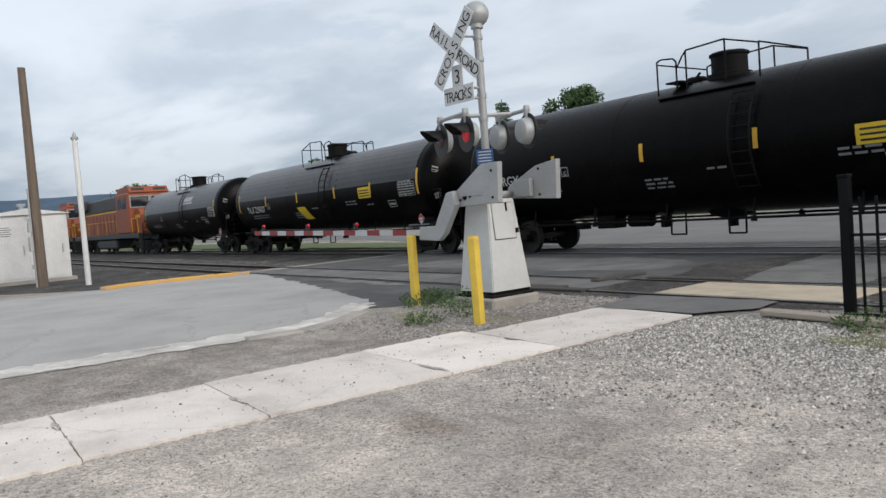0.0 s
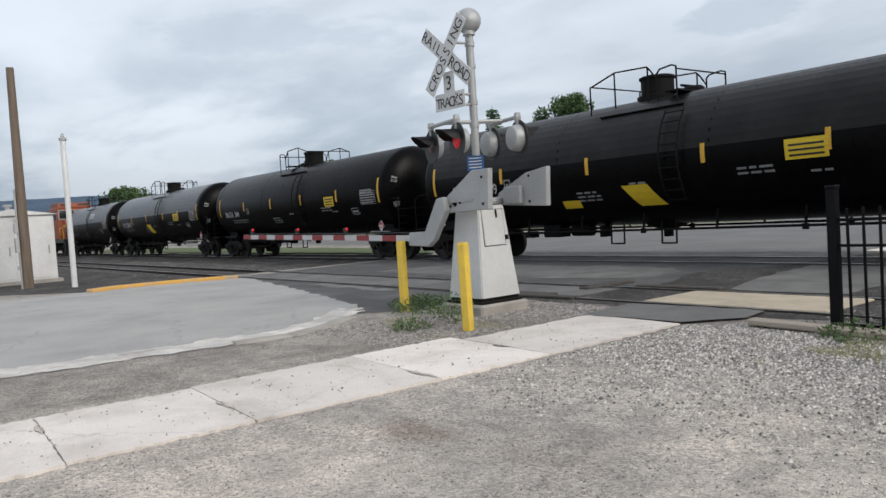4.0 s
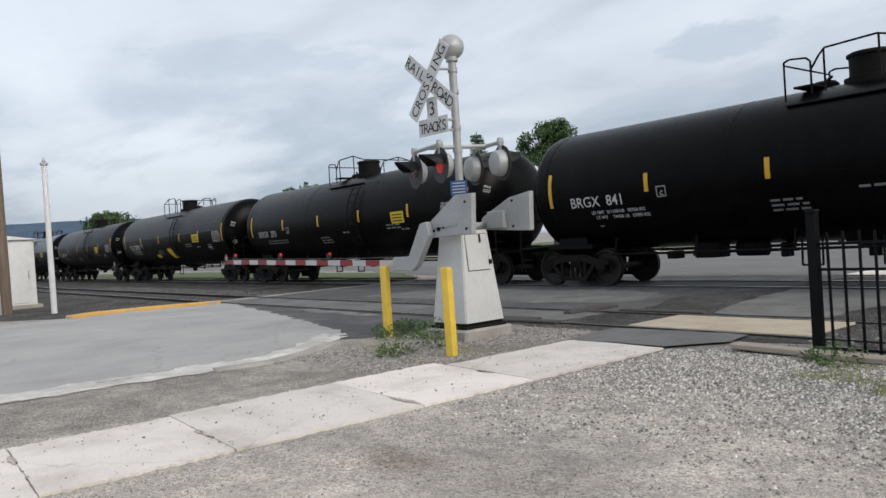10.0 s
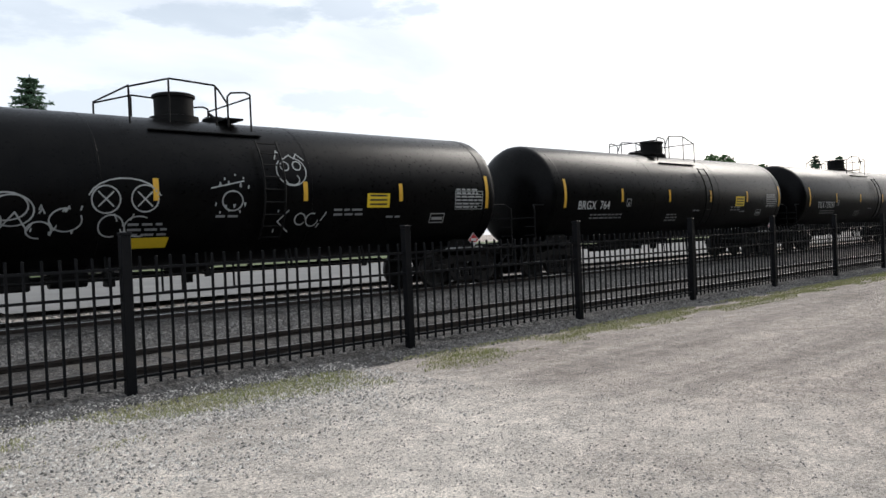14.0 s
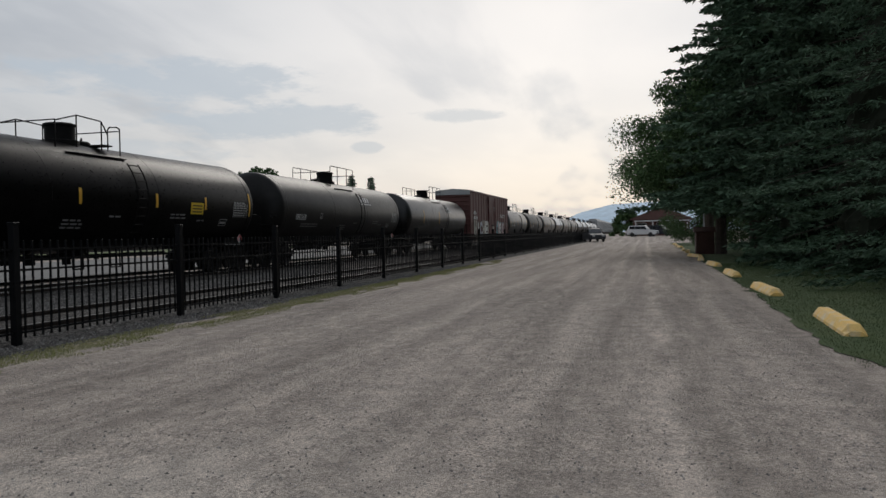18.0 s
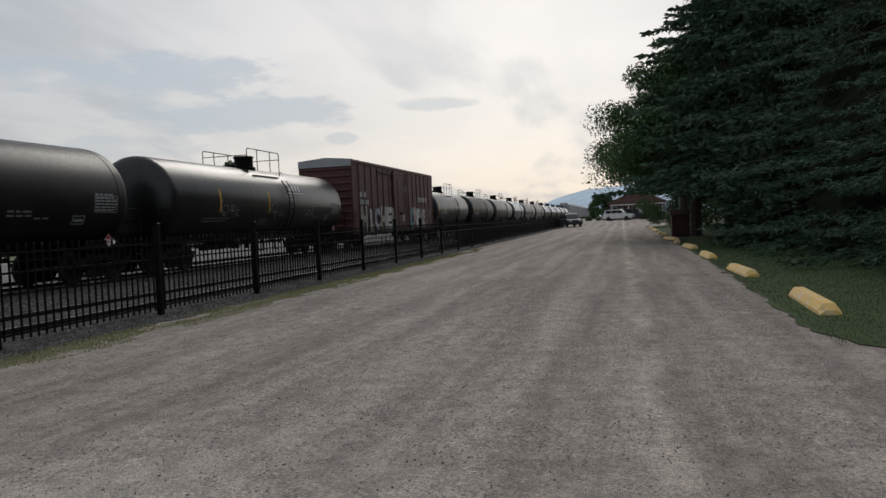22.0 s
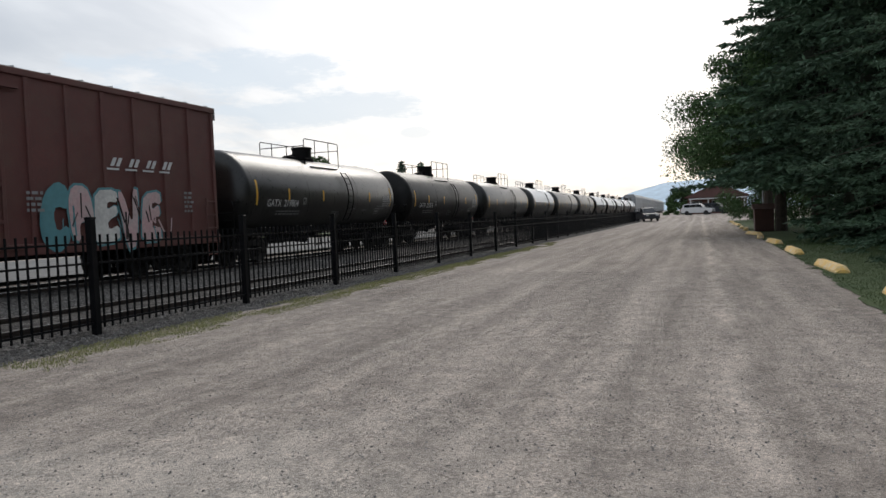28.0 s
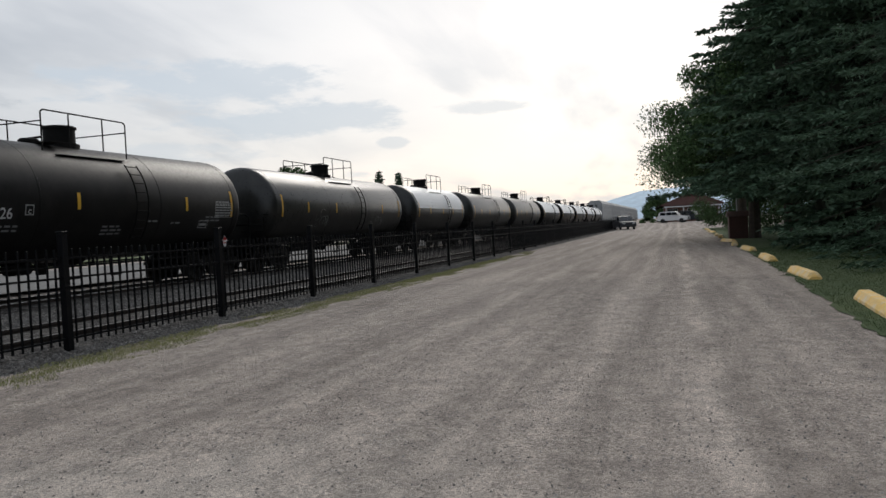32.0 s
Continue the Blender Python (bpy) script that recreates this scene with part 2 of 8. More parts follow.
def gravel_material(name, light, dark, grain, contrast, patch_scale, stain, stain_amount, stretch=(1, 1, 1), second=None, bump=0.012, tracks=False):
    """Packed crushed stone: cells of many shades at two sizes, soft patches, dark stains, relief."""
    mat = bpy.data.materials.new(name)
    mat.use_nodes = True
    nt = mat.node_tree
    b = nt.nodes["Principled BSDF"]
    link = nt.links.new
    geo = nt.nodes.new("ShaderNodeNewGeometry")
    mp = nt.nodes.new("ShaderNodeMapping")
    mp.inputs["Scale"].default_value = stretch
    link(geo.outputs["Position"], mp.inputs[0])

    def mix(kind, fac, a_, c_):
        n = nt.nodes.new("ShaderNodeMix")
        n.data_type, n.blend_type = "RGBA", kind
        for k, v in ((0, fac), (6, a_), (7, c_)):
            if isinstance(v, (int, float)):
                n.inputs[k].default_value = v
            elif isinstance(v, tuple):
                n.inputs[k].default_value = (*v, 1)
            else:
                link(v, n.inputs[k])
        return n.outputs[2]

    def ramp(fac, lo, hi, a_=0.0, c_=1.0, smooth=False):
        n = nt.nodes.new("ShaderNodeMapRange")
        n.interpolation_type = "SMOOTHSTEP" if smooth else "LINEAR"
        for k, v in zip(("From Min", "From Max", "To Min", "To Max"), (lo, hi, a_, c_)):
            n.inputs[k].default_value = v
        link(fac, n.inputs["Value"])
        return n.outputs[0]

    def noisy(scale, detail=5.0, rough=0.62, vec=None):
        n = node(nt, "ShaderNodeTexNoise", Scale=scale, Detail=detail, Roughness=rough)
        link(vec or mp.outputs[0], n.inputs["Vector"])
        return n.outputs["Fac"]

    def cells(scale):
        n = node(nt, "ShaderNodeTexVoronoi", Scale=scale, Randomness=1.0)
        link(geo.outputs["Position"], n.inputs["Vector"])
        sp = nt.nodes.new("ShaderNodeSeparateColor")
        link(n.outputs["Color"], sp.inputs[0])
        return sp.outputs[0], n.outputs["Distance"]

    def calc(op, a_, b_):
        n = nt.nodes.new("ShaderNodeMath")
        n.operation = op
        for k, v in ((0, a_), (1, b_)):
            if isinstance(v, (int, float)):
                n.inputs[k].default_value = v
            else:
                link(v, n.inputs[k])
        return n.outputs[0]

    patches = ramp(noisy(patch_scale), 0.36, 0.66, 0, 1, True)
    col = mix("MIX", patches, light, dark)
    zone = ramp(noisy(0.8, 4.0), 0.38, 0.6, 0.45, 1.0, True)
    if second:
        sep = nt.nodes.new("ShaderNodeSeparateXYZ")
        link(geo.outputs["Position"], sep.inputs[0])
        x_, y_ = sep.outputs[0], sep.outputs[1]
        wander = noisy(0.3, 4.0, 0.55)
        # sandy fines in the middle, a greyer lane further along
        along = calc("ADD", x_, calc("MULTIPLY", wander, 7.0))
        col = mix("MIX", ramp(along, -1.0, 5.0, 0, 1, True), col, mix("MIX", patches, SAND, tuple(v * 0.8 for v in SAND)))
        lane = nt.nodes.new("ShaderNodeMapping")
        lane.inputs["Scale"].default_value, lane.inputs["Rotation"].default_value = (0.055, 1.0, 1), (0, 0, 0.012)
        link(geo.outputs["Position"], lane.inputs[0])
        streaks = ramp(noisy(1.5, 7.0, 0.68, lane.outputs[0]), 0.36, 0.64, 0, 1, True)
        col = mix("MIX", ramp(along, 6.0, 10.5, 0, 1, True), col, mix("MIX", streaks, tuple(v * 1.14 for v in second), tuple(v * 0.77 for v in second)))
        # grey crushed stone towards the fence, west of the lane
        near = calc("MULTIPLY", ramp(calc("ADD", y_, calc("MULTIPLY", wander, 3.0)), 5.6, 8.2, 0, 0.9, True), ramp(along, 1.0, 8.0, 1, 0, True))
        col = mix("MIX", near, col, mix("MIX", patches, STONY, tuple(v * 0.7 for v in STONY)))
        # bare brown dirt between walk and street
        col = mix("MIX", ramp(x_, -8.3, -7.6, 0.9, 0.0, True), col, mix("MIX", patches, (0.42, 0.385, 0.345), (0.27, 0.242, 0.212)))
        # an old brown stain in the sand
        ex, ey = calc("SUBTRACT", x_, -5.2), calc("SUBTRACT", y_, 2.85)
        spot = calc("ADD", calc("SQRT", calc("ADD", calc("MULTIPLY", ex, ex), calc("MULTIPLY", calc("MULTIPLY", ey, ey), 2.5)), 0.0), calc("MULTIPLY", noisy(2.2, 6.0, 0.65), 1.1))
        col = mix("MIX", ramp(spot, 0.6, 1.05, 0.6, 0.0, True), col, (0.22, 0.165, 0.13))
        # pale wheel tracks along the lane
        mp3 = nt.nodes.new("ShaderNodeMapping")
        mp3.inputs["Scale"].default_value = (0.35, 1.5, 1)
        link(geo.outputs["Position"], mp3.inputs[0])
        broken = ramp(noisy(1.3, 7.0, 0.65, mp3.outputs[0]), 0.36, 0.62, 0.1, 1.0, True)
        bent = calc("ADD", calc("ADD", y_, calc("MULTIPLY", wander, 0.5)), calc("MULTIPLY", x_, 0.004))
        total = None
        for c_, w_, k_ in TRACKS:
            u_ = calc("DIVIDE", calc("SUBTRACT", bent, c_), w_)
            g_ = calc("MULTIPLY", calc("POWER", 2.718, calc("MULTIPLY", calc("MULTIPLY", u_, u_), -1.0)), k_)
            total = g_ if total is None else calc("MAXIMUM", total, g_)
        col = mix("MIX", calc("MULTIPLY", calc("MULTIPLY", total, broken), ramp(x_, 0.0, 7.0)), col, tuple(v * 1.5 for v in second))
    col = mix("MIX", ramp(noisy(0.55, 6.0, 0.6), 0.54, 0.72, 0, stain_amount, True), col, stain)
    col = mix("MULTIPLY", 1.0, col, mix("MIX", ramp(noisy(3.6, 6.0, 0.7), 0.36, 0.64, 0, 1, True), (0.80, 0.80, 0.80), (1.12, 1.11, 1.10)))
    col = mix("MULTIPLY", 0.75, col, mix("MIX", ramp(noisy(26.0, 3.0, 0.6), 0.58, 0.66, 0, 1, True), (1.06, 1.06, 1.06), (0.52, 0.51, 0.50)))
    big, dist = cells(grain)
    small, dist2 = cells(grain * 2.6)
    fines = noisy(grain * 5.0, 3.0)
    col = mix("MULTIPLY", zone, col, mix("MIX", big, (1 - contrast,) * 3, (1 + contrast * 0.8,) * 3))
    col = mix("MULTIPLY", 0.8, col, mix("MIX", small, (1 - contrast,) * 3, (1 + contrast * 0.8,) * 3))
    col = mix("MULTIPLY", 0.6, col, mix("MIX", ramp(fines, 0.3, 0.7), (0.6, 0.6, 0.6), (1.35, 1.35, 1.35)))
    link(col, b.inputs["Base Color"])
    b.inputs["Roughness"].default_value = 0.95
    b.inputs["Specular IOR Level"].default_value = 0.2
    bm_ = nt.nodes.new("ShaderNodeBump")
    bm_.inputs["Strength"].default_value, bm_.inputs["Distance"].default_value = 0.7, bump
    link(mix("ADD", 0.6, mix("ADD", 0.5, dist2, fines), noisy(6.0, 6.0, 0.7)), bm_.inputs["Height"])
    link(bm_.outputs[0], b.inputs["Normal"])
    return mat


M = {}
SAND, STONY = (0.68, 0.615, 0.545), (0.29, 0.27, 0.245)
TRACKS = ((0.2, 0.16, 1.0), (1.32, 0.2, 0.6), (2.5, 0.22, 0.4), (3.6, 0.3, 0.45), (5.0, 0.3, 0.4), (-0.75, 0.16, 0.25))
M["gravel"] = gravel_material("gravel", (0.63, 0.56, 0.495), (0.46, 0.42, 0.378), 52, 0.34, 0.5, (0.24, 0.205, 0.175), 0.4, second=(0.415, 0.36, 0.316))
M["dark_gravel"] = gravel_material("dark_gravel", (0.105, 0.098, 0.092), (0.055, 0.051, 0.048), 22, 0.65, 0.6, (0.05, 0.047, 0.045), 0.5)
M["stones"] = material("crushed_stone", (0.50, 0.475, 0.44), 0.9, color2=(0.33, 0.305, 0.275), scale=9, fine=60, amount=0.9, bump=0.004, island=0.8)
M["ballast"] = gravel_material("ballast", (0.12, 0.113, 0.107), (0.06, 0.056, 0.053), 16, 0.75, 1.2, (0.04, 0.036, 0.033), 0.5, bump=0.03)
M["asphalt"] = material("asphalt", (0.40, 0.385, 0.365), 0.9, color2=(0.30, 0.288, 0.275), scale=0.6, fine=45, amount=0.8, bump=0.006, bump_scale=60, dirt=(0.42, 0.40, 0.375), dirt_scale=0.7, dirt_amount=0.7, cracks=(0.3, 0.006, 0.3))
M["dark_asphalt"] = material("dark_asphalt", (0.085, 0.084, 0.083), 0.92, color2=(0.055, 0.054, 0.053), scale=0.8, fine=70, amount=0.8, bump=0.006, bump_scale=60, dirt=(0.17, 0.16, 0.15), dirt_scale=0.9, dirt_amount=0.6, cracks=(0.5, 0.012, 0.4))
M["concrete"] = material("concrete", (0.74, 0.675, 0.615), 0.88, color2=(0.62, 0.56, 0.51), scale=1.1, fine=80, amount=0.6, bump=0.003, dirt=(0.40, 0.35, 0.30), dirt_scale=1.6, dirt_amount=0.6, spread=0.13, cracks=(0.3, 0.004, 0.3))
M["pale_edge"] = material("pale_street_edge", (0.72, 0.68, 0.63), 0.9, color2=(0.42, 0.40, 0.375), scale=2.2, fine=60, amount=0.85, bump=0.005, dirt=(0.33, 0.31, 0.29), dirt_scale=2.4, dirt_amount=0.6, spread=0.1)
M["worn_panel"] = material("worn_panel", (0.19, 0.185, 0.175), 0.9, color2=(0.12, 0.115, 0.11), scale=1.2, fine=50, amount=0.8, bump=0.006, dirt=(0.07, 0.066, 0.062), dirt_scale=1.5, dirt_amount=0.6, spread=0.15)
M["old_concrete"] = material("old_concrete", (0.42, 0.39, 0.35), 0.9, color2=(0.30, 0.28, 0.25), scale=2.0, fine=70, amount=0.8, bump=0.006, dirt=(0.2, 0.18, 0.16), dirt_scale=3, dirt_amount=0.4)
M["black_tank"] = material("black_tank_paint", (0.0014, 0.0014, 0.0016), 0.33, color2=(0.0025, 0.0025, 0.0025), scale=0.7, fine=14, amount=0.8, dirt=(0.009, 0.0085, 0.008), dirt_scale=1.4, dirt_amount=0.4, object_space=True, spec=0.08, bump=0.002, bump_scale=3, spread=0.15)
# two weathered blacks; laid on as light_top they also paint the sky's sheen
M["worn_sheen_tank"] = material("worn_sheen_paint", (0.007, 0.0074, 0.0072), 0.30, color2=(0.015, 0.015, 0.014), scale=0.9, fine=12, amount=0.9, dirt=(0.036, 0.035, 0.031), dirt_scale=0.9, dirt_amount=0.5, object_space=True, spec=0.5, bump=0.0006, bump_scale=2, spread=0.3, rough_var=0.04)
M["dusty_sheen_tank"] = material("dusty_sheen_paint", (0.006, 0.0058, 0.0056), 0.4, color2=(0.012, 0.0115, 0.011), scale=0.9, fine=12, amount=0.9, dirt=(0.03, 0.028, 0.026), dirt_scale=1.1, dirt_amount=0.4, object_space=True, spec=0.2, bump=0.002, bump_scale=3, spread=0.2)
M["grey_tank"] = material("grey_tank_paint", (0.33, 0.34, 0.35), 0.45, color2=(0.25, 0.255, 0.26), scale=1.0, fine=14, amount=0.7, dirt=(0.13, 0.12, 0.11), dirt_scale=1.3, dirt_amount=0.5, object_space=True, spread=0.15)
# white upper halves, their white raised to include sky glint on the tops
M["white_jacket"] = material("white_jacket_paint", (0.84, 0.85, 0.86), 0.35, color2=(0.76, 0.76, 0.76), scale=1.0, fine=14, amount=0.5, object_space=True)
M["underframe"] = material("black_underframe", (0.004, 0.004, 0.004), 0.7, spec=0.15, color2=(0.009, 0.008, 0.0075), scale=4, fine=30, amount=0.8, object_space=True)
M["truck_iron"] = material("truck_iron", (0.007, 0.0065, 0.006), 0.75, spec=0.2, color2=(0.014, 0.012, 0.0105), scale=5, fine=30, amount=0.9, object_space=True, bump=0.004, bump_scale=30)
M["wheel_steel"] = material("wheel_steel", (0.014, 0.0125, 0.0115), 0.6, 0.2, color2=(0.024, 0.02, 0.017), scale=6, fine=40, amount=0.8, object_space=True)
M["rail_side"] = material("rusty_rail", (0.045, 0.034, 0.028), 0.8, 0.2, color2=(0.028, 0.022, 0.019), scale=3, fine=50, amount=0.8, bump=0.002)
M["rail_top"] = material("polished_rail", (0.42, 0.41, 0.40), 0.32, 0.9, color2=(0.3, 0.28, 0.27), scale=2, fine=60, amount=0.5)
M["tie"] = material("creosote_tie", (0.045, 0.039, 0.034), 0.9, color2=(0.075, 0.064, 0.054), scale=5, fine=40, amount=0.9, stretch=(6, 1, 6), bump=0.01, spread=0.3)
M["weathered_wood"] = material("weathered_wood", (0.42, 0.36, 0.295), 0.9, color2=(0.26, 0.22, 0.18), scale=3, fine=40, amount=0.8, stretch=(0.4, 6, 6), bump=0.008, spread=0.2)
M["fence"] = material("black_fence_paint", (0.004, 0.0044, 0.0055), 0.5, color2=(0.009, 0.009, 0.01), scale=6, fine=50, amount=0.6, spec=0.12)
M["galvanised"] = material("galvanised_steel", (0.42, 0.43, 0.43), 0.5, 0.25, color2=(0.33, 0.335, 0.34), scale=4, fine=30, amount=0.4, dirt=(0.28, 0.26, 0.23), dirt_scale=3, dirt_amount=0.3)
M["silver_paint"] = material("silver_paint", (0.62, 0.625, 0.61), 0.5, 0.15, color2=(0.52, 0.525, 0.515), scale=2, fine=25, amount=0.22, dirt=(0.40, 0.38, 0.35), dirt_scale=1.8, dirt_amount=0.3)
M["sign_white"] = material("white_sign_sheet", (0.66, 0.665, 0.66), 0.5, color2=(0.56, 0.565, 0.56), scale=3, fine=30, amount=0.5)
M["sign_black"] = material("black_lettering", (0.015, 0.015, 0.016), 0.6)
M["sign_blue"] = material("blue_sign_sheet", (0.02, 0.09, 0.26), 0.5)
M["white_mark"] = material("white_stencil", (0.62, 0.62, 0.61), 0.6, color2=(0.45, 0.45, 0.44), scale=4, fine=25, amount=0.6, object_space=True)
M["faint_mark"] = material("faint_stencil", (0.24, 0.24, 0.24), 0.65, color2=(0.15, 0.15, 0.15), scale=4, fine=25, amount=0.6, object_space=True)
M["table_mark"] = material("grey_stencil", (0.38, 0.38, 0.37), 0.6, color2=(0.26, 0.26, 0.26), scale=4, fine=25, amount=0.6, object_space=True)
M["chalk"] = material("pale_spray_paint", (0.42, 0.43, 0.42), 0.7, color2=(0.2, 0.2, 0.2), scale=4, fine=25, amount=0.7, object_space=True)
M["yellow_mark"] = material("yellow_reflector", (0.72, 0.40, 0.03), 0.5, color2=(0.6, 0.33, 0.03), scale=5, fine=30, amount=0.5, object_space=True)
M["yellow_plate"] = material("yellow_placard", (0.75, 0.52, 0.02), 0.5, color2=(0.6, 0.4, 0.02), scale=5, fine=30, amount=0.4, object_space=True)
M["red_mark"] = material("red_placard", (0.45, 0.03, 0.03), 0.5, object_space=True)
M["yellow_bollard"] = material("yellow_bollard_paint", (0.80, 0.56, 0.075), 0.5, color2=(0.72, 0.48, 0.06), scale=4, fine=40, amount=0.5, dirt=(0.25, 0.18, 0.08), dirt_scale=5, dirt_amount=0.25)
M["yellow_curb"] = material("worn_yellow_curb_paint", (0.70, 0.37, 0.05), 0.85, color2=(0.6, 0.38, 0.14), scale=2, fine=30, amount=0.8, dirt=(0.36, 0.33, 0.30), dirt_scale=2.6, dirt_amount=0.95, bump=0.004)
M["yellow_stop"] = material("worn_yellow_stop_paint", (0.82, 0.53, 0.15), 0.8, color2=(0.72, 0.5, 0.2), scale=3, fine=30, amount=0.6, dirt=(0.66, 0.62, 0.54), dirt_scale=4.0, dirt_amount=0.8, bump=0.006, spread=0.08)
M["orange_rubber"] = material("orange_plastic", (0.78, 0.06, 0.025), 0.5, color2=(0.66, 0.05, 0.02), scale=6, fine=30, amount=0.4)
M["black_rubber"] = material("black_rubber", (0.02, 0.02, 0.021), 0.8, color2=(0.035, 0.034, 0.033), scale=8, fine=40, amount=0.6, bump=0.002)
M["reflective"] = material("reflective_band", (0.62, 0.6, 0.56), 0.4)
M["gate_red"] = material("red_gate_stripe", (0.26, 0.02, 0.022), 0.45, object_space=True)
M["gate_white"] = material("white_gate_stripe", (0.56, 0.56, 0.56), 0.45, object_space=True)
M["red_glow"] = material("red_signal_glow", (0.55, 0.01, 0.016), 0.3, glow=0.14)
M["dark_lens"] = material("dark_red_lens", (0.06, 0.01, 0.01), 0.15)
M["black_paint"] = material("black_paint", (0.014, 0.014, 0.015), 0.55, color2=(0.03, 0.03, 0.03), scale=6, fine=40, amount=0.5)
M["white_paint"] = material("white_box_paint", (0.72, 0.72, 0.71), 0.5, color2=(0.6, 0.6, 0.59), scale=2, fine=30, amount=0.5, dirt=(0.38, 0.35, 0.31), dirt_scale=1.6, dirt_amount=0.3)
M["pole_wood"] = material("pole_wood", (0.19, 0.145, 0.11), 0.9, color2=(0.12, 0.09, 0.07), scale=3, fine=40, amount=0.8, stretch=(6, 6, 0.4), bump=0.008)
M["boxcar"] = material("oxide_red_boxcar", (0.118, 0.038, 0.033), 0.62, color2=(0.085, 0.03, 0.026), scale=1.0, fine=16, amount=0.8, dirt=(0.12, 0.07, 0.05), dirt_scale=1.2, dirt_amount=0.5, object_space=True, bump=0.002)
M["boxcar_roof"] = material("galvanised_roof", (0.42, 0.43, 0.43), 0.5, 0.3, color2=(0.32, 0.32, 0.32), scale=1.5, fine=16, amount=0.6, object_space=True)
M["graffiti_cream"] = material("cream_spray", (0.50, 0.46, 0.38), 0.6, color2=(0.34, 0.32, 0.28), scale=2, fine=12, amount=0.7, object_space=True)
M["graffiti_pink"] = material("pink_spray", (0.56, 0.36, 0.36), 0.6, color2=(0.46, 0.43, 0.41), scale=2, fine=12, amount=0.7, object_space=True)
M["graffiti_grey"] = material("grey_spray", (0.55, 0.54, 0.51), 0.6, color2=(0.30, 0.30, 0.29), scale=2.5, fine=12, amount=0.9, object_space=True, stretch=(3, 1, 0.6))
M["graffiti_teal"] = material("teal_spray", (0.10, 0.27, 0.30), 0.6, object_space=True)
M["graffiti_dark"] = material("dark_spray", (0.03, 0.02, 0.02), 0.6, object_space=True)
M["loco_orange"] = material("orange_engine_paint", (0.30, 0.07, 0.026), 0.55, color2=(0.2, 0.05, 0.02), scale=2, fine=14, amount=0.5, dirt=(0.2, 0.08, 0.04), dirt_scale=1, dirt_amount=0.4, object_space=True)
M["loco_black"] = material("black_engine_paint", (0.02, 0.02, 0.02), 0.5, color2=(0.04, 0.038, 0.035), scale=2, fine=14, amount=0.6, object_space=True)
M["loco_yellow"] = material("yellow_engine_stripe", (0.7, 0.42, 0.03), 0.5, object_space=True)
M["grass"] = material("mown_grass", (0.036, 0.072, 0.014), 0.95, color2=(0.062, 0.092, 0.022), scale=1.2, fine=60, amount=0.9, bump=0.03, bump_scale=40)
M["blade"] = material("grass_blades", (0.25, 0.27, 0.095), 0.8, color2=(0.35, 0.33, 0.16), scale=2.0, fine=30, amount=0.9)
M["weed"] = material("weed_leaves", (0.075, 0.13, 0.045), 0.8, color2=(0.12, 0.17, 0.065), scale=5, fine=30, amount=0.9, island=0.4)
M["far_grass"] = material("far_grass", (0.075, 0.11, 0.032), 0.95, color2=(0.11, 0.125, 0.05), scale=0.3, fine=10, amount=0.8)
M["bark"] = material("bark", (0.09, 0.07, 0.055), 0.9, color2=(0.05, 0.04, 0.032), scale=6, fine=30, amount=0.8, bump=0.02, bump_scale=20)
# shade inside the spruce crowns, put into a near-black colour
M["crown_shade"] = material("painted_crown_shade", (0.024, 0.028, 0.02), 0.95, color2=(0.04, 0.046, 0.032), scale=2, fine=9, amount=0.9, spec=0.05)
M["spruce_needles"] = material("spruce_needles", (0.078, 0.135, 0.084), 0.8, color2=(0.13, 0.2, 0.128), scale=0.9, fine=7, amount=0.95, spread=0.2, island=0.5, spec=0.2)
M["leaves"] = material("broad_leaves", (0.06, 0.108, 0.042), 0.75, color2=(0.1, 0.16, 0.064), scale=0.7, fine=6, amount=0.95, spread=0.2, island=0.45, spec=0.25)
# far hills: the blue of distance haze is painted into the base colours
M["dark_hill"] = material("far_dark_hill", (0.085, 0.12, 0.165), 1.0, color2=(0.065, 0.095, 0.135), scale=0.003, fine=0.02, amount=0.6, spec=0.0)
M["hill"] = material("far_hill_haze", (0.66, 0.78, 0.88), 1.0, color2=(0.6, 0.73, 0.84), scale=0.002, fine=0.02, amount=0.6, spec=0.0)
M["brick"] = material("brown_cladding", (0.13, 0.07, 0.055), 0.8, color2=(0.16, 0.08, 0.06), scale=1, fine=12, amount=0.7)
M["roof_brown"] = material("brown_roof", (0.10, 0.05, 0.042), 0.85, color2=(0.14, 0.07, 0.06), scale=1, fine=12, amount=0.7)
M["house_white"] = material("white_siding", (0.66, 0.66, 0.65), 0.7, color2=(0.55, 0.55, 0.54), scale=1, fine=10, amount=0.5)
M["far_asphalt"] = material("far_asphalt", (0.165, 0.162, 0.156), 0.9, color2=(0.125, 0.122, 0.117), scale=0.5, fine=30, amount=0.8, dirt=(0.21, 0.2, 0.19), dirt_scale=0.4, dirt_amount=0.6)
M["graffiti_white"] = material("white_spray", (0.66, 0.65, 0.61), 0.6, color2=(0.46, 0.45, 0.43), scale=2, fine=10, amount=0.7, object_space=True)
M["graffiti_lilac"] = material("lilac_spray", (0.42, 0.44, 0.54), 0.6, color2=(0.5, 0.5, 0.52), scale=2, fine=10, amount=0.7, object_space=True)
M["glass"] = material("dark_window_glass", (0.02, 0.024, 0.028), 0.08, spec=0.8)
M["car_white"] = material("white_car_paint", (0.72, 0.72, 0.72), 0.25, coat=0.6, object_space=True, amount=0.1)
M["car_dark"] = material("dark_blue_car_paint", (0.016, 0.02, 0.028), 0.45, coat=0.1, object_space=True, amount=0.2)
